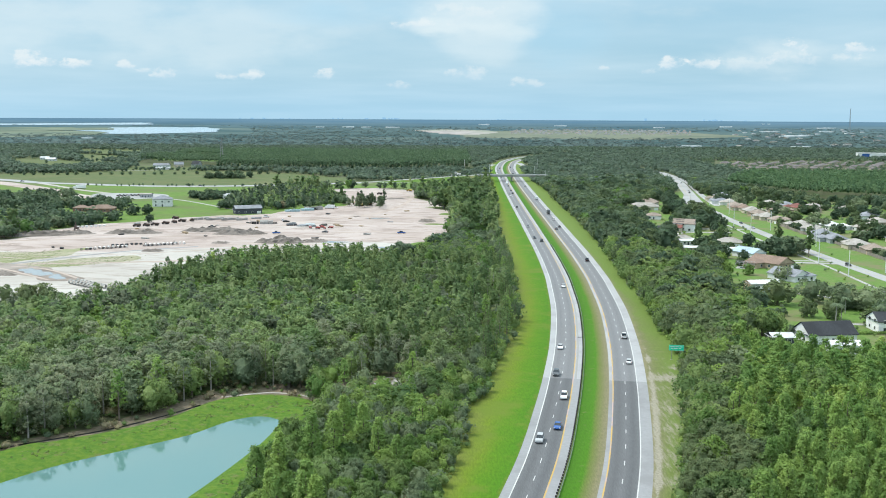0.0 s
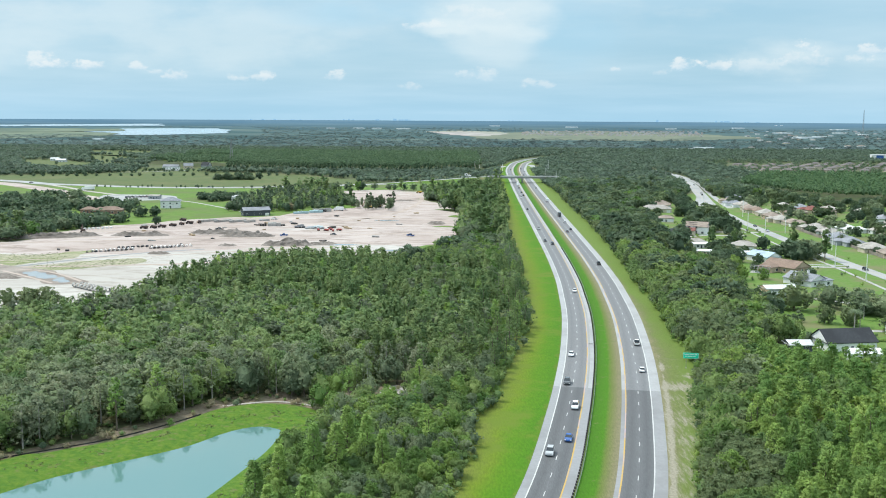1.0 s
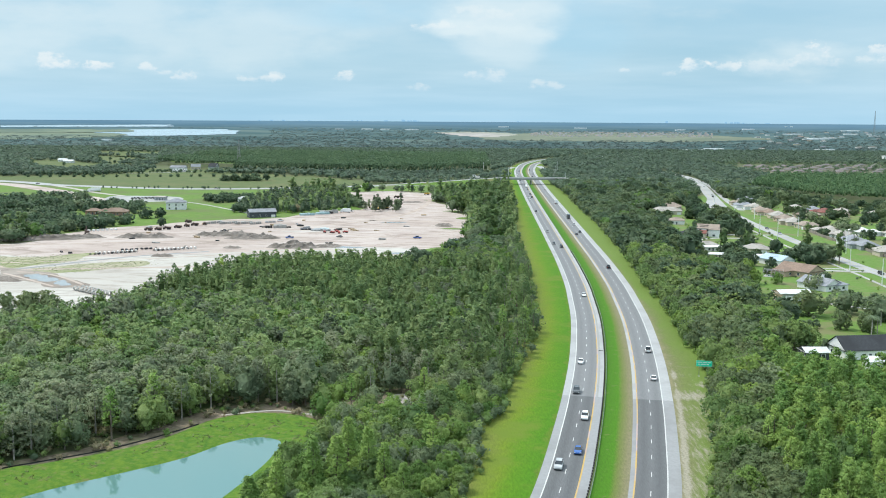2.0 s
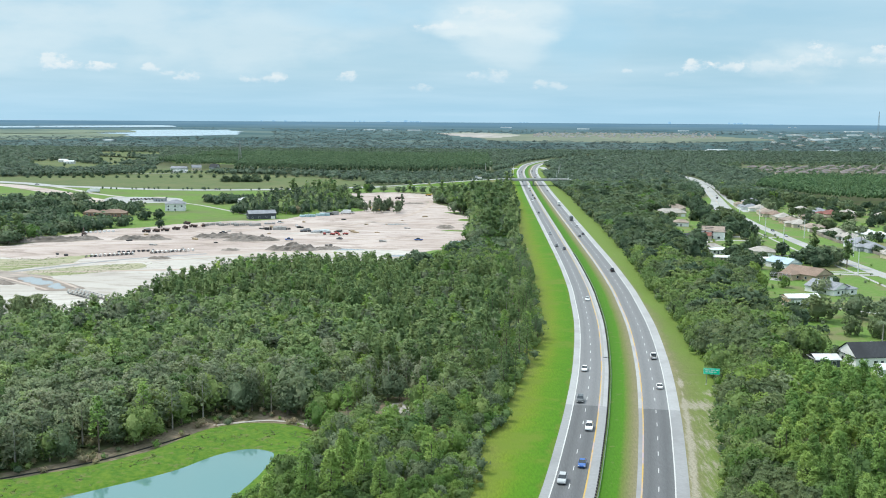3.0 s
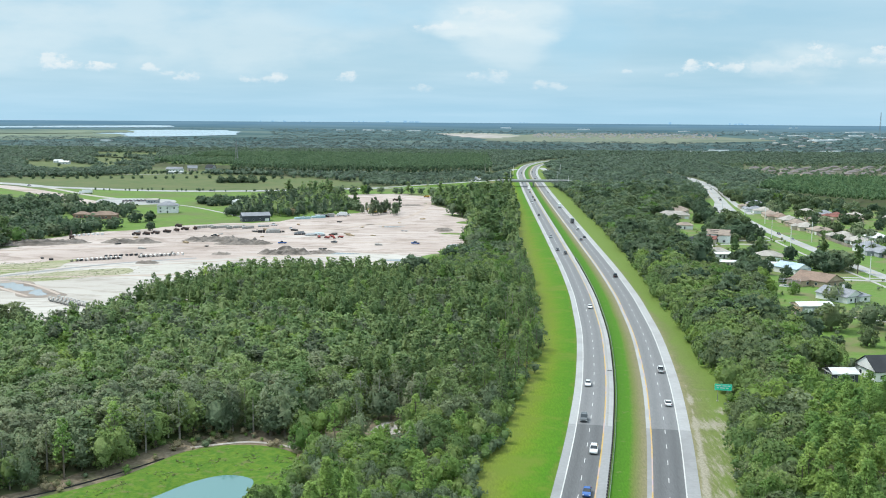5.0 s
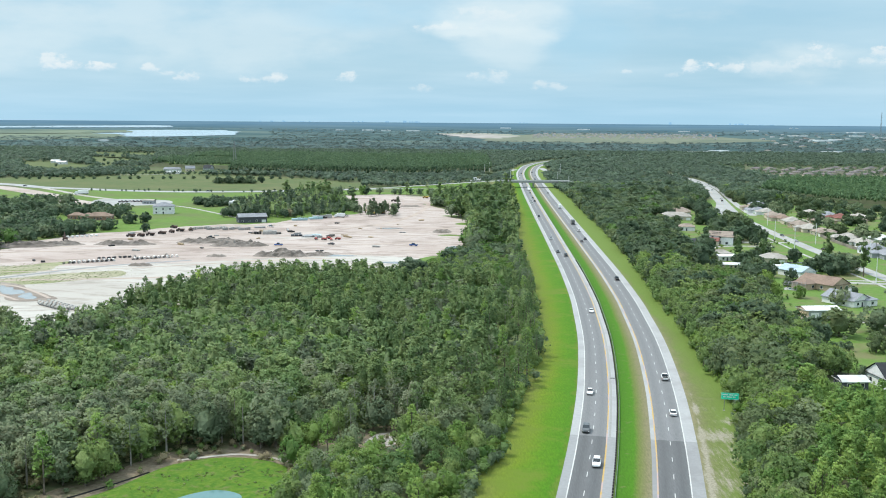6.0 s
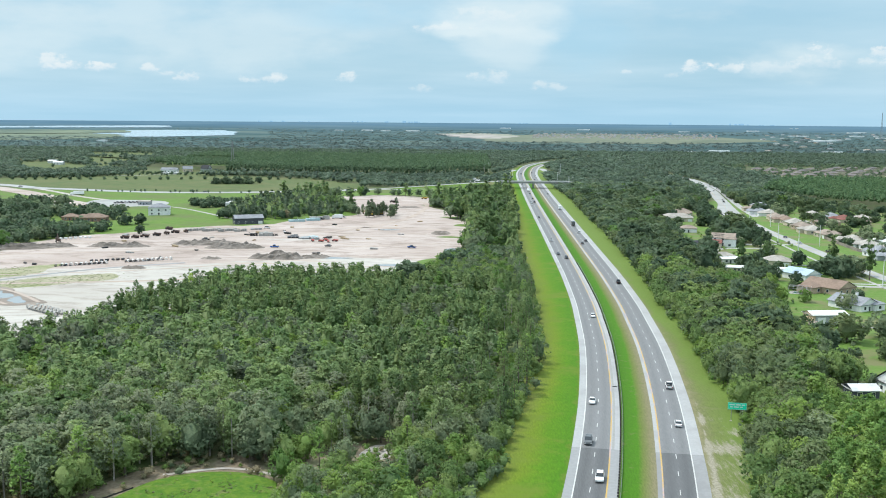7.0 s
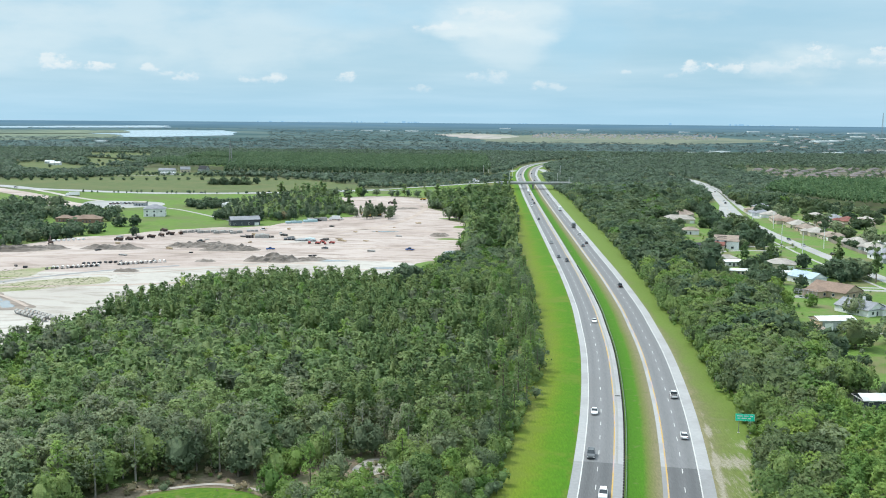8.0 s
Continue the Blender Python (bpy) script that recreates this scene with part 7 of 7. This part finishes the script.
part("pool_floor", boxed(-5, 5, -4, 4, 0.02, 0.12), M["concrete"], cage)
part("pool_water", boxed(-3, 3, -2, 2, 0.12, 0.13), M["pond"], cage)

# estate wall, street poles
M["fence_wall"] = surface("weathered_boundary_wall", (0.23, 0.20, 0.17), (0.29, 0.255, 0.22), 0.4, (0.17, 0.15, 0.13), 0.06, rough=0.95)
wall_line = spline([(251, 500), (251.1, 576), (251, 661), (249.2, 724), (253.3, 808), (258, 870), (262.8, 937)], 12.0)
wn_ = side(wall_line)
wv = [(*(wall_line[i] + wn_[i] * o), z) for i in range(len(wall_line)) for o, z in ((-0.15, -0.1), (-0.15, 1.9), (0.15, 1.9), (0.15, -0.1))]
wf = [(i * 4 + j, i * 4 + (j + 1) % 4, (i + 1) * 4 + (j + 1) % 4, (i + 1) * 4 + j) for i in range(len(wall_line) - 1) for j in range(4)]
fence = tagged(mesh_object("fence", wv, wf, M["fence_wall"]), "long tan boundary wall behind the grass strip", "wall", kind="structure")


def pole(x, y, h, label="tall pale concrete street pole beside the road"):
    ob = thing("street_pole", Matrix.Translation((x, y, 0)), label, "pole", "poles along the suburban road")
    part("shaft", rodded((0, 0, -0.3), (0, 0, h), 0.26, 0.15, 8), M["white"], ob)
    part("arm", rodded((0, 0, h - 0.6), (2.2, 0, h - 0.2), 0.06, 0.05, 6), M["steel"], ob)
    part("lamp_head", boxed(1.9, 2.7, -0.15, 0.15, h - 0.28, h - 0.12, bevel=0.03), M["steel"], ob)
    return ob


for x, y in ((211.7, 750), (210, 702), (233, 730), (208.1, 566), (206.5, 519), (231, 531), (233.5, 640), (214, 830), (236, 850), (222, 930)):
    pole(x, y, 14.0)
for x, y in ((44, 1300), (116, 1240), (110, 1330), (52, 1370), (120, 1420), (60, 1480), (20, 1530), (134, 1560), (28, 1590)):
    pole(x, y, 16.0, "tall grey motorway lamp pole near the bridge")

# lattice tower in the woods and mast near the horizon
def lattice(name, x, y, z, h, base, label):
    ob = thing(name, Matrix.Translation((x, y, z)), label, "tower")
    c = [(-base, -base), (base, -base), (base, base), (-base, base)]
    for a, b in c:
        part("leg", rodded((a, b, 0), (a * 0.12, b * 0.12, h), 0.22 * base / 2.5, seg=5), M["steel"], ob)
    n = 9
    for i in range(n):
        k0, k1 = 1 - 0.88 * i / n, 1 - 0.88 * (i + 1) / n
        for j in range(4):
            p, q = c[j], c[(j + 1) % 4]
            part("brace", rodded((p[0] * k0, p[1] * k0, h * i / n), (q[0] * k1, q[1] * k1, h * (i + 1) / n), 0.10 * base / 2.5, seg=4), M["steel"], ob)
    return ob


lattice("lattice_tower", -377, 1640, 0, 44, 3.0, "grey steel lattice tower rising from the pine wood")
fx, fy, fz = far(1860, 4680)
lattice("lattice_tower", fx, fy, fz, 92, 3.0, "thin distant radio mast against the sky")

# ---- building site things ----
def mound(x, y, w, d, h, turn, seed, label="heap of dug grey-brown earth on the sand"):
    n = 22
    v, f = [], []
    for i in range(n + 1):
        for j in range(n + 1):
            a, b = 2 * i / n - 1, 2 * j / n - 1
            r = max(0.0, 1 - (abs(a) ** 2.2 + abs(b) ** 2.2))
            z = 0.62 * h * min(1.0, 1.6 * r) * (0.54 + 0.62 * noise.fractal(Vector((a * w * 0.13, b * d * 0.2, seed)), 0.8, 2.0, 5)) if r > 0 else 0
            v.append((a * w / 2, b * d / 2, max(-0.05, z) if r > 0 else -0.05))
    for i in range(n):
        for j in range(n):
            q = i * (n + 1) + j
            f.append((q, q + n + 1, q + n + 2, q + 1))
    ob = mesh_object("earth_mound", v, f, M["dirt"])
    ob.matrix_world = Matrix.Translation((x, y, 0.09)) @ Matrix.Rotation(radians(turn), 4, "Z")
    return tagged(ob, label, "earth mound", "earth heaps on the building site")


for i, (x, y, w, d, h, a) in enumerate([(-286, 676, 60, 18, 5.5, 10), (-262, 685, 30, 10, 5, 6), (-222, 690, 40, 12, 5, 4), (-170, 706, 46, 15, 5, 8), (-148, 690, 38, 14, 5.5, 6), (-112, 645, 34, 16, 6, 0), (-92, 650, 22, 12, 3, 20), (-150, 640, 12, 8, 2, 0), (-182, 600, 14, 8, 2.5, 0), (-60, 985, 30, 10, 2, 20), (-20, 780, 14, 18, 3, 0), (-236, 510, 26, 9, 2.2, -20)]):
    mound(x, y, w, d, h, a, i * 3.7)


def pipe(x, y, r, l, turn, mat, name, label, group):
    ob = thing(name, Matrix.Translation((x, y, 0.1)) @ Matrix.Rotation(turn, 4, "Z"), label, "pipe", group)
    bm = bmesh.new()
    seg = 14
    rings = []
    for yy, rr in ((-l / 2, r), (l / 2, r), (l / 2, r * 0.82), (-l / 2, r * 0.82)):
        rings.append([bm.verts.new((rr * math.cos(2 * math.pi * k / seg), yy, r + rr * math.sin(2 * math.pi * k / seg))) for k in range(seg)])
    for i in range(4):
        for k in range(seg):
            bm.faces.new((rings[i][k], rings[i][(k + 1) % seg], rings[(i + 1) % 4][(k + 1) % seg], rings[(i + 1) % 4][k]))
    bmesh.ops.recalc_face_normals(bm, faces=bm.faces[:])
    part("barrel", bm, mat, ob)
    return ob


p_master = pipe(-226, 602, 0.58, 2.2, 0.2, M["black_pipe"], "drain_pipe", "short black drain pipe laid in a row on sand", "black pipes on the sand")
g_master = pipe(-224, 606, 0.7, 2.4, 0.4, M["white"], "drain_pipe", "short white drain pipe laid in a row on sand", "white pipes on the sand")
for k in range(1, 20):
    copy_thing(g_master, Matrix.Translation((-224 + k * 2.3 + (8 if k > 9 else 0), 604.5 + k * 1.35 + (5 if k > 9 else 0), 0.1)) @ Matrix.Rotation(rh.uniform(0.2, 0.6), 4, "Z"))
for k in range(1, 20):
    gap = 8 if k > 10 else 0
    copy_thing(p_master, Matrix.Translation((-226 + k * 2.2 + gap, 602 + k * 1.35 + gap * 0.6 + rh.uniform(-0.4, 0.4), 0.1)) @ Matrix.Rotation(rh.uniform(-0.1, 0.5), 4, "Z"))
for k in range(8):
    copy_thing(p_master, Matrix.Translation((-214 + k * 2.6, 622 + k * 1.4 + rh.uniform(-1, 1), 0.1)) @ Matrix.Rotation(rh.uniform(-0.5, 1.0), 4, "Z"))
for x, y in ((-240, 607), (-247, 611), (-180, 640), (-150, 770), (-155, 764)):
    copy_thing(p_master, Matrix.Translation((x, y, 0.1)) @ Matrix.Rotation(rh.uniform(0, 3), 4, "Z"))
c_master = pipe(-187, 482, 1.05, 2.4, 0.7, M["concrete"], "concrete_pipe", "large grey concrete pipe section lined up on sand", "concrete pipes on the sand")
for k in range(1, 16):
    row = k // 8
    copy_thing(c_master, Matrix.Translation((-187 + (k % 8) * 2.5 + row * 3.0, 482 - (k % 8) * 2.1 + row * 2.4, 0.1)) @ Matrix.Rotation(0.7, 4, "Z"))
M["machine_yellow"] = plain("yellow_machine_paint", (0.60, 0.38, 0.06), 0.45)
M["machine_orange"] = plain("orange_machine_paint", (0.42, 0.085, 0.075), 0.6)
M["machine_brown"] = plain("rusty_machine_paint", (0.085, 0.055, 0.045), 0.7)


def excavator(x, y, turn, mat, label):
    ob = thing("excavator", Matrix.Translation((x, y, 0.1)) @ Matrix.Rotation(radians(turn), 4, "Z"), label, "excavator", "machines on the building site")
    for s in (-1, 1):
        part("track", boxed(s * 1.2 - 0.35, s * 1.2 + 0.35, -2.2, 2.2, 0, 0.95, bevel=0.25), M["black"], ob)
    part("body", boxed(-1.4, 1.4, -2.4, 1.3, 1.05, 2.4, bevel=0.15), mat, ob)
    cab = part("cab", boxed(-1.35, -0.2, 0.2, 1.7, 1.1, 3.2, bevel=0.1), mat, ob)
    part("cab_window", boxed(-1.38, -0.17, 0.4, 1.74, 2.1, 3.0), M["window"], cab)
    part("boom", rodded((0.4, 1.2, 1.8), (0.4, 5.0, 5.2), 0.32, 0.25, 6), mat, ob)
    arm = part("arm", rodded((0.4, 5.0, 5.2), (0.4, 7.3, 2.4), 0.24, 0.18, 6), mat, ob)
    part("bucket", boxed(-0.3, 1.1, 6.8, 7.8, 1.3, 2.5, bevel=0.2), M["machine_brown"], arm)
    return ob


def hauler(x, y, turn, mat, label, size=0.68):
    """Articulated dump truck or scraper."""
    ob = thing("dump_truck", Matrix.Translation((x, y, 0.1)) @ Matrix.Rotation(radians(turn), 4, "Z") @ Matrix.Scale(size, 4), label, "dump truck", "machines on the building site")
    part("engine_hood", boxed(-1.3, 1.3, 2.6, 4.8, 1.0, 2.3, bevel=0.15), mat, ob)
    cab = part("cab", boxed(-1.1, 1.1, 1.3, 2.7, 1.1, 3.4, bevel=0.12), mat, ob)
    part("cab_window", boxed(-1.13, 1.13, 1.5, 2.73, 2.3, 3.2), M["window"], cab)
    part("dump_body", soften(profile_solid([(-4.6, 2.9), (-3.4, 1.2), (0.8, 1.2), (1.1, 3.0)], 1.5), 0.08), mat, ob)
    for s in (-1, 1):
        for yy in (3.6, -0.6, -2.4):
            part("wheel", rodded((s * 0.9, yy, 0.9), (s * 1.55, yy, 0.9), 0.9, seg=14), M["black"], ob)
    return ob


excavator(-83, 905, 70, M["machine_yellow"], "yellow tracked excavator at the edge of the site")
excavator(-76, 915, 110, M["machine_yellow"], "yellow tracked excavator at the edge of the site")
excavator(-268, 706, 30, M["machine_brown"], "rusty brown excavator on an earth heap")
for x, y, a in ((-232, 730, 80), (-226, 733, 60), (-221, 738, 90), (-216, 748, 70), (-212, 757, 40), (-208, 765, 80), (-219, 786, 60), (-202, 770, 20)):
    hauler(x, y, a, M["machine_brown"], "dark rusty dump truck standing on the sand")
for x, y, a in ((-104, 726, 20), (-98, 724, 60), (-93, 722, 10), (-89, 727, 80), (-96, 731, 40)):
    hauler(x, y, a, M["machine_orange"], "dull red dump truck parked among stores on the sand", 0.46)
hauler(-46, 1085, 80, M["machine_yellow"], "yellow dump truck at the far end of the site")
hauler(-75, 1040, 80, M["machine_brown"], "brown dump truck at the far end of the site")


def stack(x, y, turn, n, mat, size, label):
    ob = thing("material_stack", Matrix.Translation((x, y, 0.1)) @ Matrix.Rotation(radians(turn), 4, "Z"), label, "building material", "stores on the building site")
    w, d, h = size
    for k in range(n):
        part("pallet_load", boxed(k % 3 * (w + 0.3), k % 3 * (w + 0.3) + w, k // 3 * (d + 0.3), k // 3 * (d + 0.3) + d, 0, h * (0.8 + 0.4 * ((k * 7) % 5) / 5), bevel=0.03), mat, ob)
    return ob


M["teal"] = plain("teal_sheeting", (0.33, 0.47, 0.50), 0.6)
for k in range(11):
    stack(-204 + k * 3.9, 776 + (k % 3) * 3.5, 10, 3 + k % 4, M["concrete"], (1.2, 2.4, 1.7), "grey concrete blocks stacked on the sand")
for x, y, a, n, mt, sz in ((-146, 752, 8, 9, "concrete", (3.0, 2.2, 2.2)), (-152, 752, 8, 4, "black", (1.5, 2.0, 1.8)), (-124, 742, 10, 6, "black_pipe", (2.4, 4.0, 0.9)), (-116, 738, -8, 6, "steel", (2.2, 5.0, 0.9)), (-110, 742, 5, 6, "teal", (2.0, 4.0, 1.0)), (-106, 735, 20, 6, "steel", (1.5, 5.0, 1.1)), (-142, 848, 20, 6, "teal", (4.0, 2.5, 1.6)), (-130, 858, 18, 6, "teal", (3.5, 2.5, 1.8)), (-128, 866, 20, 4, "concrete", (5.0, 2.5, 2.6)), (-160, 790, 12, 4, "steel", (2.5, 2.5, 1.1)), (-140, 755, 12, 4, "post", (2.0, 5.0, 0.7)), (-100, 744, -15, 5, "post", (1.5, 4.0, 0.7))):
    stack(x, y, a, n, M[mt], sz, "mixed building stores lined up on the sand")
for k in range(7):
    stack(-273 + k * 2.6, 721 + k * 1.7, 35, 1, M["white"], (1.7, 1.7, 1.4), "white covered bale in a row by the site edge")

rc = random.Random(33)
M["timber"] = surface("raw_timber", (0.36, 0.27, 0.17), (0.46, 0.36, 0.24), 1.5, (0.28, 0.21, 0.14), 0.3, rough=0.85)
for k in range(30):
    x, y = rc.uniform(-240, -40), rc.uniform(610, 860)
    if inside(x, y, SAND) and inside(x + 8, y, SAND):
        stack(x, y, rc.uniform(0, 180), rc.choice((1, 2, 2, 3)), M[rc.choice(("timber", "steel", "concrete", "black", "timber"))], (rc.uniform(1.0, 2.4), rc.uniform(1.2, 3.5), rc.uniform(0.5, 1.3)), "small stack of building material on the sand")

# ---- far land: lakes, cleared ground, towns, skyline ----
def far_patch(name, pts, material, lift, label, category):
    xs = [math.atan2(p[0], p[1]) for p in pts]
    ds = [math.hypot(*p) for p in pts]
    da = 0.0011
    na = int((max(xs) - min(xs)) / da)
    nd = max(12, int(math.log(max(ds) / min(ds)) / 0.012))
    v, f, idx = [], [], {}
    at = lambda i, j: (min(xs) + i * da, min(ds) * (max(ds) / min(ds)) ** (j / nd))

    def vid(i, j):
        if (i, j) not in idx:
            a, d = at(i, j)
            fx, fy, fz = far(d * math.sin(a), d * math.cos(a))
            idx[(i, j)] = len(v)
            v.append((fx, fy, fz + lift))
        return idx[(i, j)]

    for i in range(na):
        for j in range(nd):
            a, d = at(i + 0.5, j + 0.5)
            wob = noise.noise(Vector((a * 60, math.log(d) * 25, 2.0))) * 0.012
            if inside(d * math.sin(a + wob), d * (1 + wob) * math.cos(a), pts):
                f.append((vid(i, j), vid(i, j + 1), vid(i + 1, j + 1), vid(i + 1, j)))
    return tagged(mesh_object(name, v, f, material), label, category, kind="structure")


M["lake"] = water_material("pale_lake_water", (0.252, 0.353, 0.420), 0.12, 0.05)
M["far_sand"] = surface("far_cleared_sand", (0.350, 0.318, 0.296), (0.245, 0.230, 0.216), 0.02, (0.218, 0.235, 0.185), 0.004, rough=1.0)
M["far_meadow"] = surface("far_meadow", (0.118, 0.140, 0.098), (0.150, 0.165, 0.118), 0.01, (0.090, 0.116, 0.082), 0.003, rough=1.0)
M["marsh"] = surface("pale_marsh", (0.109, 0.147, 0.101), (0.151, 0.181, 0.126), 0.01, (0.084, 0.118, 0.092), 0.004, rough=1.0)
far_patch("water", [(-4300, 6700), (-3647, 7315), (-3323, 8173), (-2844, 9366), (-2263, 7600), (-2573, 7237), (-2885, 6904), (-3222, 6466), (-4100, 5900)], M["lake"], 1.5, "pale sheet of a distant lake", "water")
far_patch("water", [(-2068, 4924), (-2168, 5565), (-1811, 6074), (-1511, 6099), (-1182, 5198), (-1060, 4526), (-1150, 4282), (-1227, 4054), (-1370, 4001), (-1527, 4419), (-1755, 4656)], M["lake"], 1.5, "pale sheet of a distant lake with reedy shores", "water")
far_patch("marsh", [(-4200, 5600), (-2731, 5850), (-2250, 5935), (-1700, 4800), (-1351, 3947), (-1451, 3483), (-1700, 3100), (-3000, 3700)], M["marsh"], 0.8, "pale flat marsh beside the distant lake", "marsh")
far_patch("marsh", [(-3200, 4900), (-2640, 5350), (-1950, 5700), (-1700, 5050), (-1840, 4600), (-2100, 4450)], M["marsh"], 2.3, "reedy marsh island in the distant lake", "marsh")
far_patch("sand", [(-192, 5411), (-13, 5839), (199, 5427), (228, 4765), (107, 4184), (-9, 4255), (-119, 4900)], M["far_sand"], 1.2, "distant pale cleared building land", "sand")
far_patch("meadow", [(37, 4143), (240, 5200), (547, 5939), (1120, 5600), (1260, 4437), (1231, 4104), (702, 3488), (330, 3592), (54, 3662)], M["far_meadow"], 0.9, "distant pale meadow before the new estate", "field")

M["far_white"] = plain("sunlit_far_wall", (0.75, 0.77, 0.78), 0.8)
fr = random.Random(21)


def far_box(name, x, y, w, d, h, mat, label, category, group, roof=None):
    fx, fy, fz = far(x, y)
    k = math.hypot(fx, fy) / math.hypot(x, y)
    ob = thing(name, Matrix.Translation((fx, fy, fz)) @ Matrix.Rotation(fr.uniform(-0.3, 0.3), 4, "Z"), label, category, group)
    h = 0.5 * h * k + 1.0
    part("wall", boxed(-w * k / 2, w * k / 2, -d * k / 2, d * k / 2, -2, h), mat, ob)
    if roof:
        part("roof", roof_mesh(w * k, d * k, h, h * 0.45, "hip", 0.2), roof, ob)
    return ob


# the distant new estate: hundreds of small houses, joined
ev, ef, em = [], [], []
for i in range(420):
    a, d = fr.uniform(0.06, 0.235), fr.uniform(4350, 5900)
    hx, hy, hz = far(d * math.tan(a), d)
    k = math.hypot(hx, hy) / math.hypot(d * math.tan(a), d)
    w, dd, h, c, sn = 5.5 * k, 4.5 * k, 2.2, math.cos(a), math.sin(a)
    n0 = len(ev)
    for px_, py_, pz_ in [(-w, -dd, -2), (w, -dd, -2), (w, dd, -2), (-w, dd, -2), (-w, -dd, h), (w, -dd, h), (w, dd, h), (-w, dd, h), (-0.5 * w, 0, h * 1.6), (0.5 * w, 0, h * 1.6)]:
        ev.append((hx + px_ * c + py_ * sn, hy - px_ * sn + py_ * c, hz + pz_))
    ef += [tuple(n0 + j for j in q) for q in ((0, 1, 5, 4), (1, 2, 6, 5), (2, 3, 7, 6), (3, 0, 4, 7), (4, 5, 9, 8), (5, 6, 9), (6, 7, 8, 9), (7, 4, 8))]
    em += [0] * 4 + [1 + i % 2] * 4
estate = mesh_object("distant_houses", ev, ef, WALLS["grey"])
for mt in (ROOFS["grey"], ROOFS["tan"]):
    estate.data.materials.append(mt)
estate.data.polygons.foreach_set("material_index", em)
tagged(estate, "hundreds of tiny houses of a distant new estate", "houses", kind="stuff")
for x, y, w, h in ((1709, 5480, 60, 8), (1760, 5500, 70, 9), (1800, 5524, 40, 7), (1347, 4053, 60, 9), (1440, 4200, 130, 10), (1534, 4327, 90, 10), (640, 2700, 60, 7), (665, 2710, 40, 7), (916, 2667, 40, 8), (947, 2674, 34, 9), (930, 2640, 60, 6), (3678, 11768, 45, 9), (3772, 11857, 45, 9), (2808, 7421, 130, 10), (2700, 7300, 90, 9), (-852, 6513, 90, 9), (-682, 6634, 120, 9), (-379, 6529, 140, 9), (-560, 6600, 100, 8), (1990, 5000, 80, 8), (2100, 5600, 120, 8), (1500, 7200, 120, 9), (900, 8200, 160, 10), (300, 9000, 150, 10), (2200, 8000, 150, 10), (-1200, 3300, 60, 8)):
    far_box("warehouse", x, y, w * 0.6, w * 0.3, h * 0.9, M["far_white"], "long white building far off among trees", "building", "distant white buildings")
for x, y, w in ((272, 2040, 44), (305, 2095, 50), (338, 2155, 46), (565, 2540, 70)):
    far_box("warehouse", x, y, w, 18, 9, M["far_white"], "long low white building beyond the motorway woods", "building", "distant white buildings")
depot = thing("depot", Matrix.Translation((868, 2062, 0)) @ Matrix.Rotation(radians(-12), 4, "Z"), "white flat-roofed depot with a blue front bay", "building")
part("wall", boxed(-32, 32, -12, 12, -0.2, 9.0), WALLS["white"], depot)
part("roof", boxed(-32.4, 32.4, -12.4, 12.4, 9.0, 9.8), ROOFS["white"], depot)
part("front_bay", boxed(-24, -10, -12.5, -12.0, 0.0, 8.4), PAINT["blue"], depot, "blue panelled bay")
for k in range(7):
    part("loading_door", boxed(-6 + k * 5.2, -3 + k * 5.2, -12.2, -12.0, 0.0, 4.2), WALLS["grey"], depot)
for i in range(60):
    a, d = fr.uniform(0.27, 0.47), fr.uniform(2600, 6500)
    far_box("house", d * math.tan(a), d, fr.uniform(10, 24), 11, 5, WALLS[fr.choice(("cream", "white", "grey"))], "small distant building among trees", "building", "distant buildings", ROOFS[fr.choice(("tan", "grey", "light"))])


def skyline_material():
    m, nt, b = start("haze_glow_towers", 1.0, 0.0, 0.0)
    b.inputs["Base Color"].default_value = (0.10, 0.15, 0.20, 1)
    # haze painted as emission, so the towers pale towards the sky
    b.inputs["Emission Color"].default_value = (0.20, 0.36, 0.50, 1)
    b.inputs["Emission Strength"].default_value = 1.0
    return m


M["skyline"] = skyline_material()
for x, n, hmax in ((-6384, 2, 10), (-5954, 3, 10), (-5260, 3, 9), (-3550, 3, 17), (-2604, 4, 12), (-2066, 5, 15), (-1526, 4, 12), (1622, 3, 8), (5820, 2, 18), (8053, 4, 14), (8214, 3, 15), (8928, 4, 6)):
    for k in range(n):
        fx, fy, fz = far(x + fr.uniform(-260, 260), 31000)
        ob = thing("tower_block", Matrix.Translation((fx, fy, fz)), "hazy high-rise on the horizon", "building", "skyline on the horizon")
        w = fr.uniform(4, 11)
        part("wall", boxed(-w / 2, w / 2, -5, 5, -6, fr.uniform(0.25, 0.6) * hmax), M["skyline"], ob)
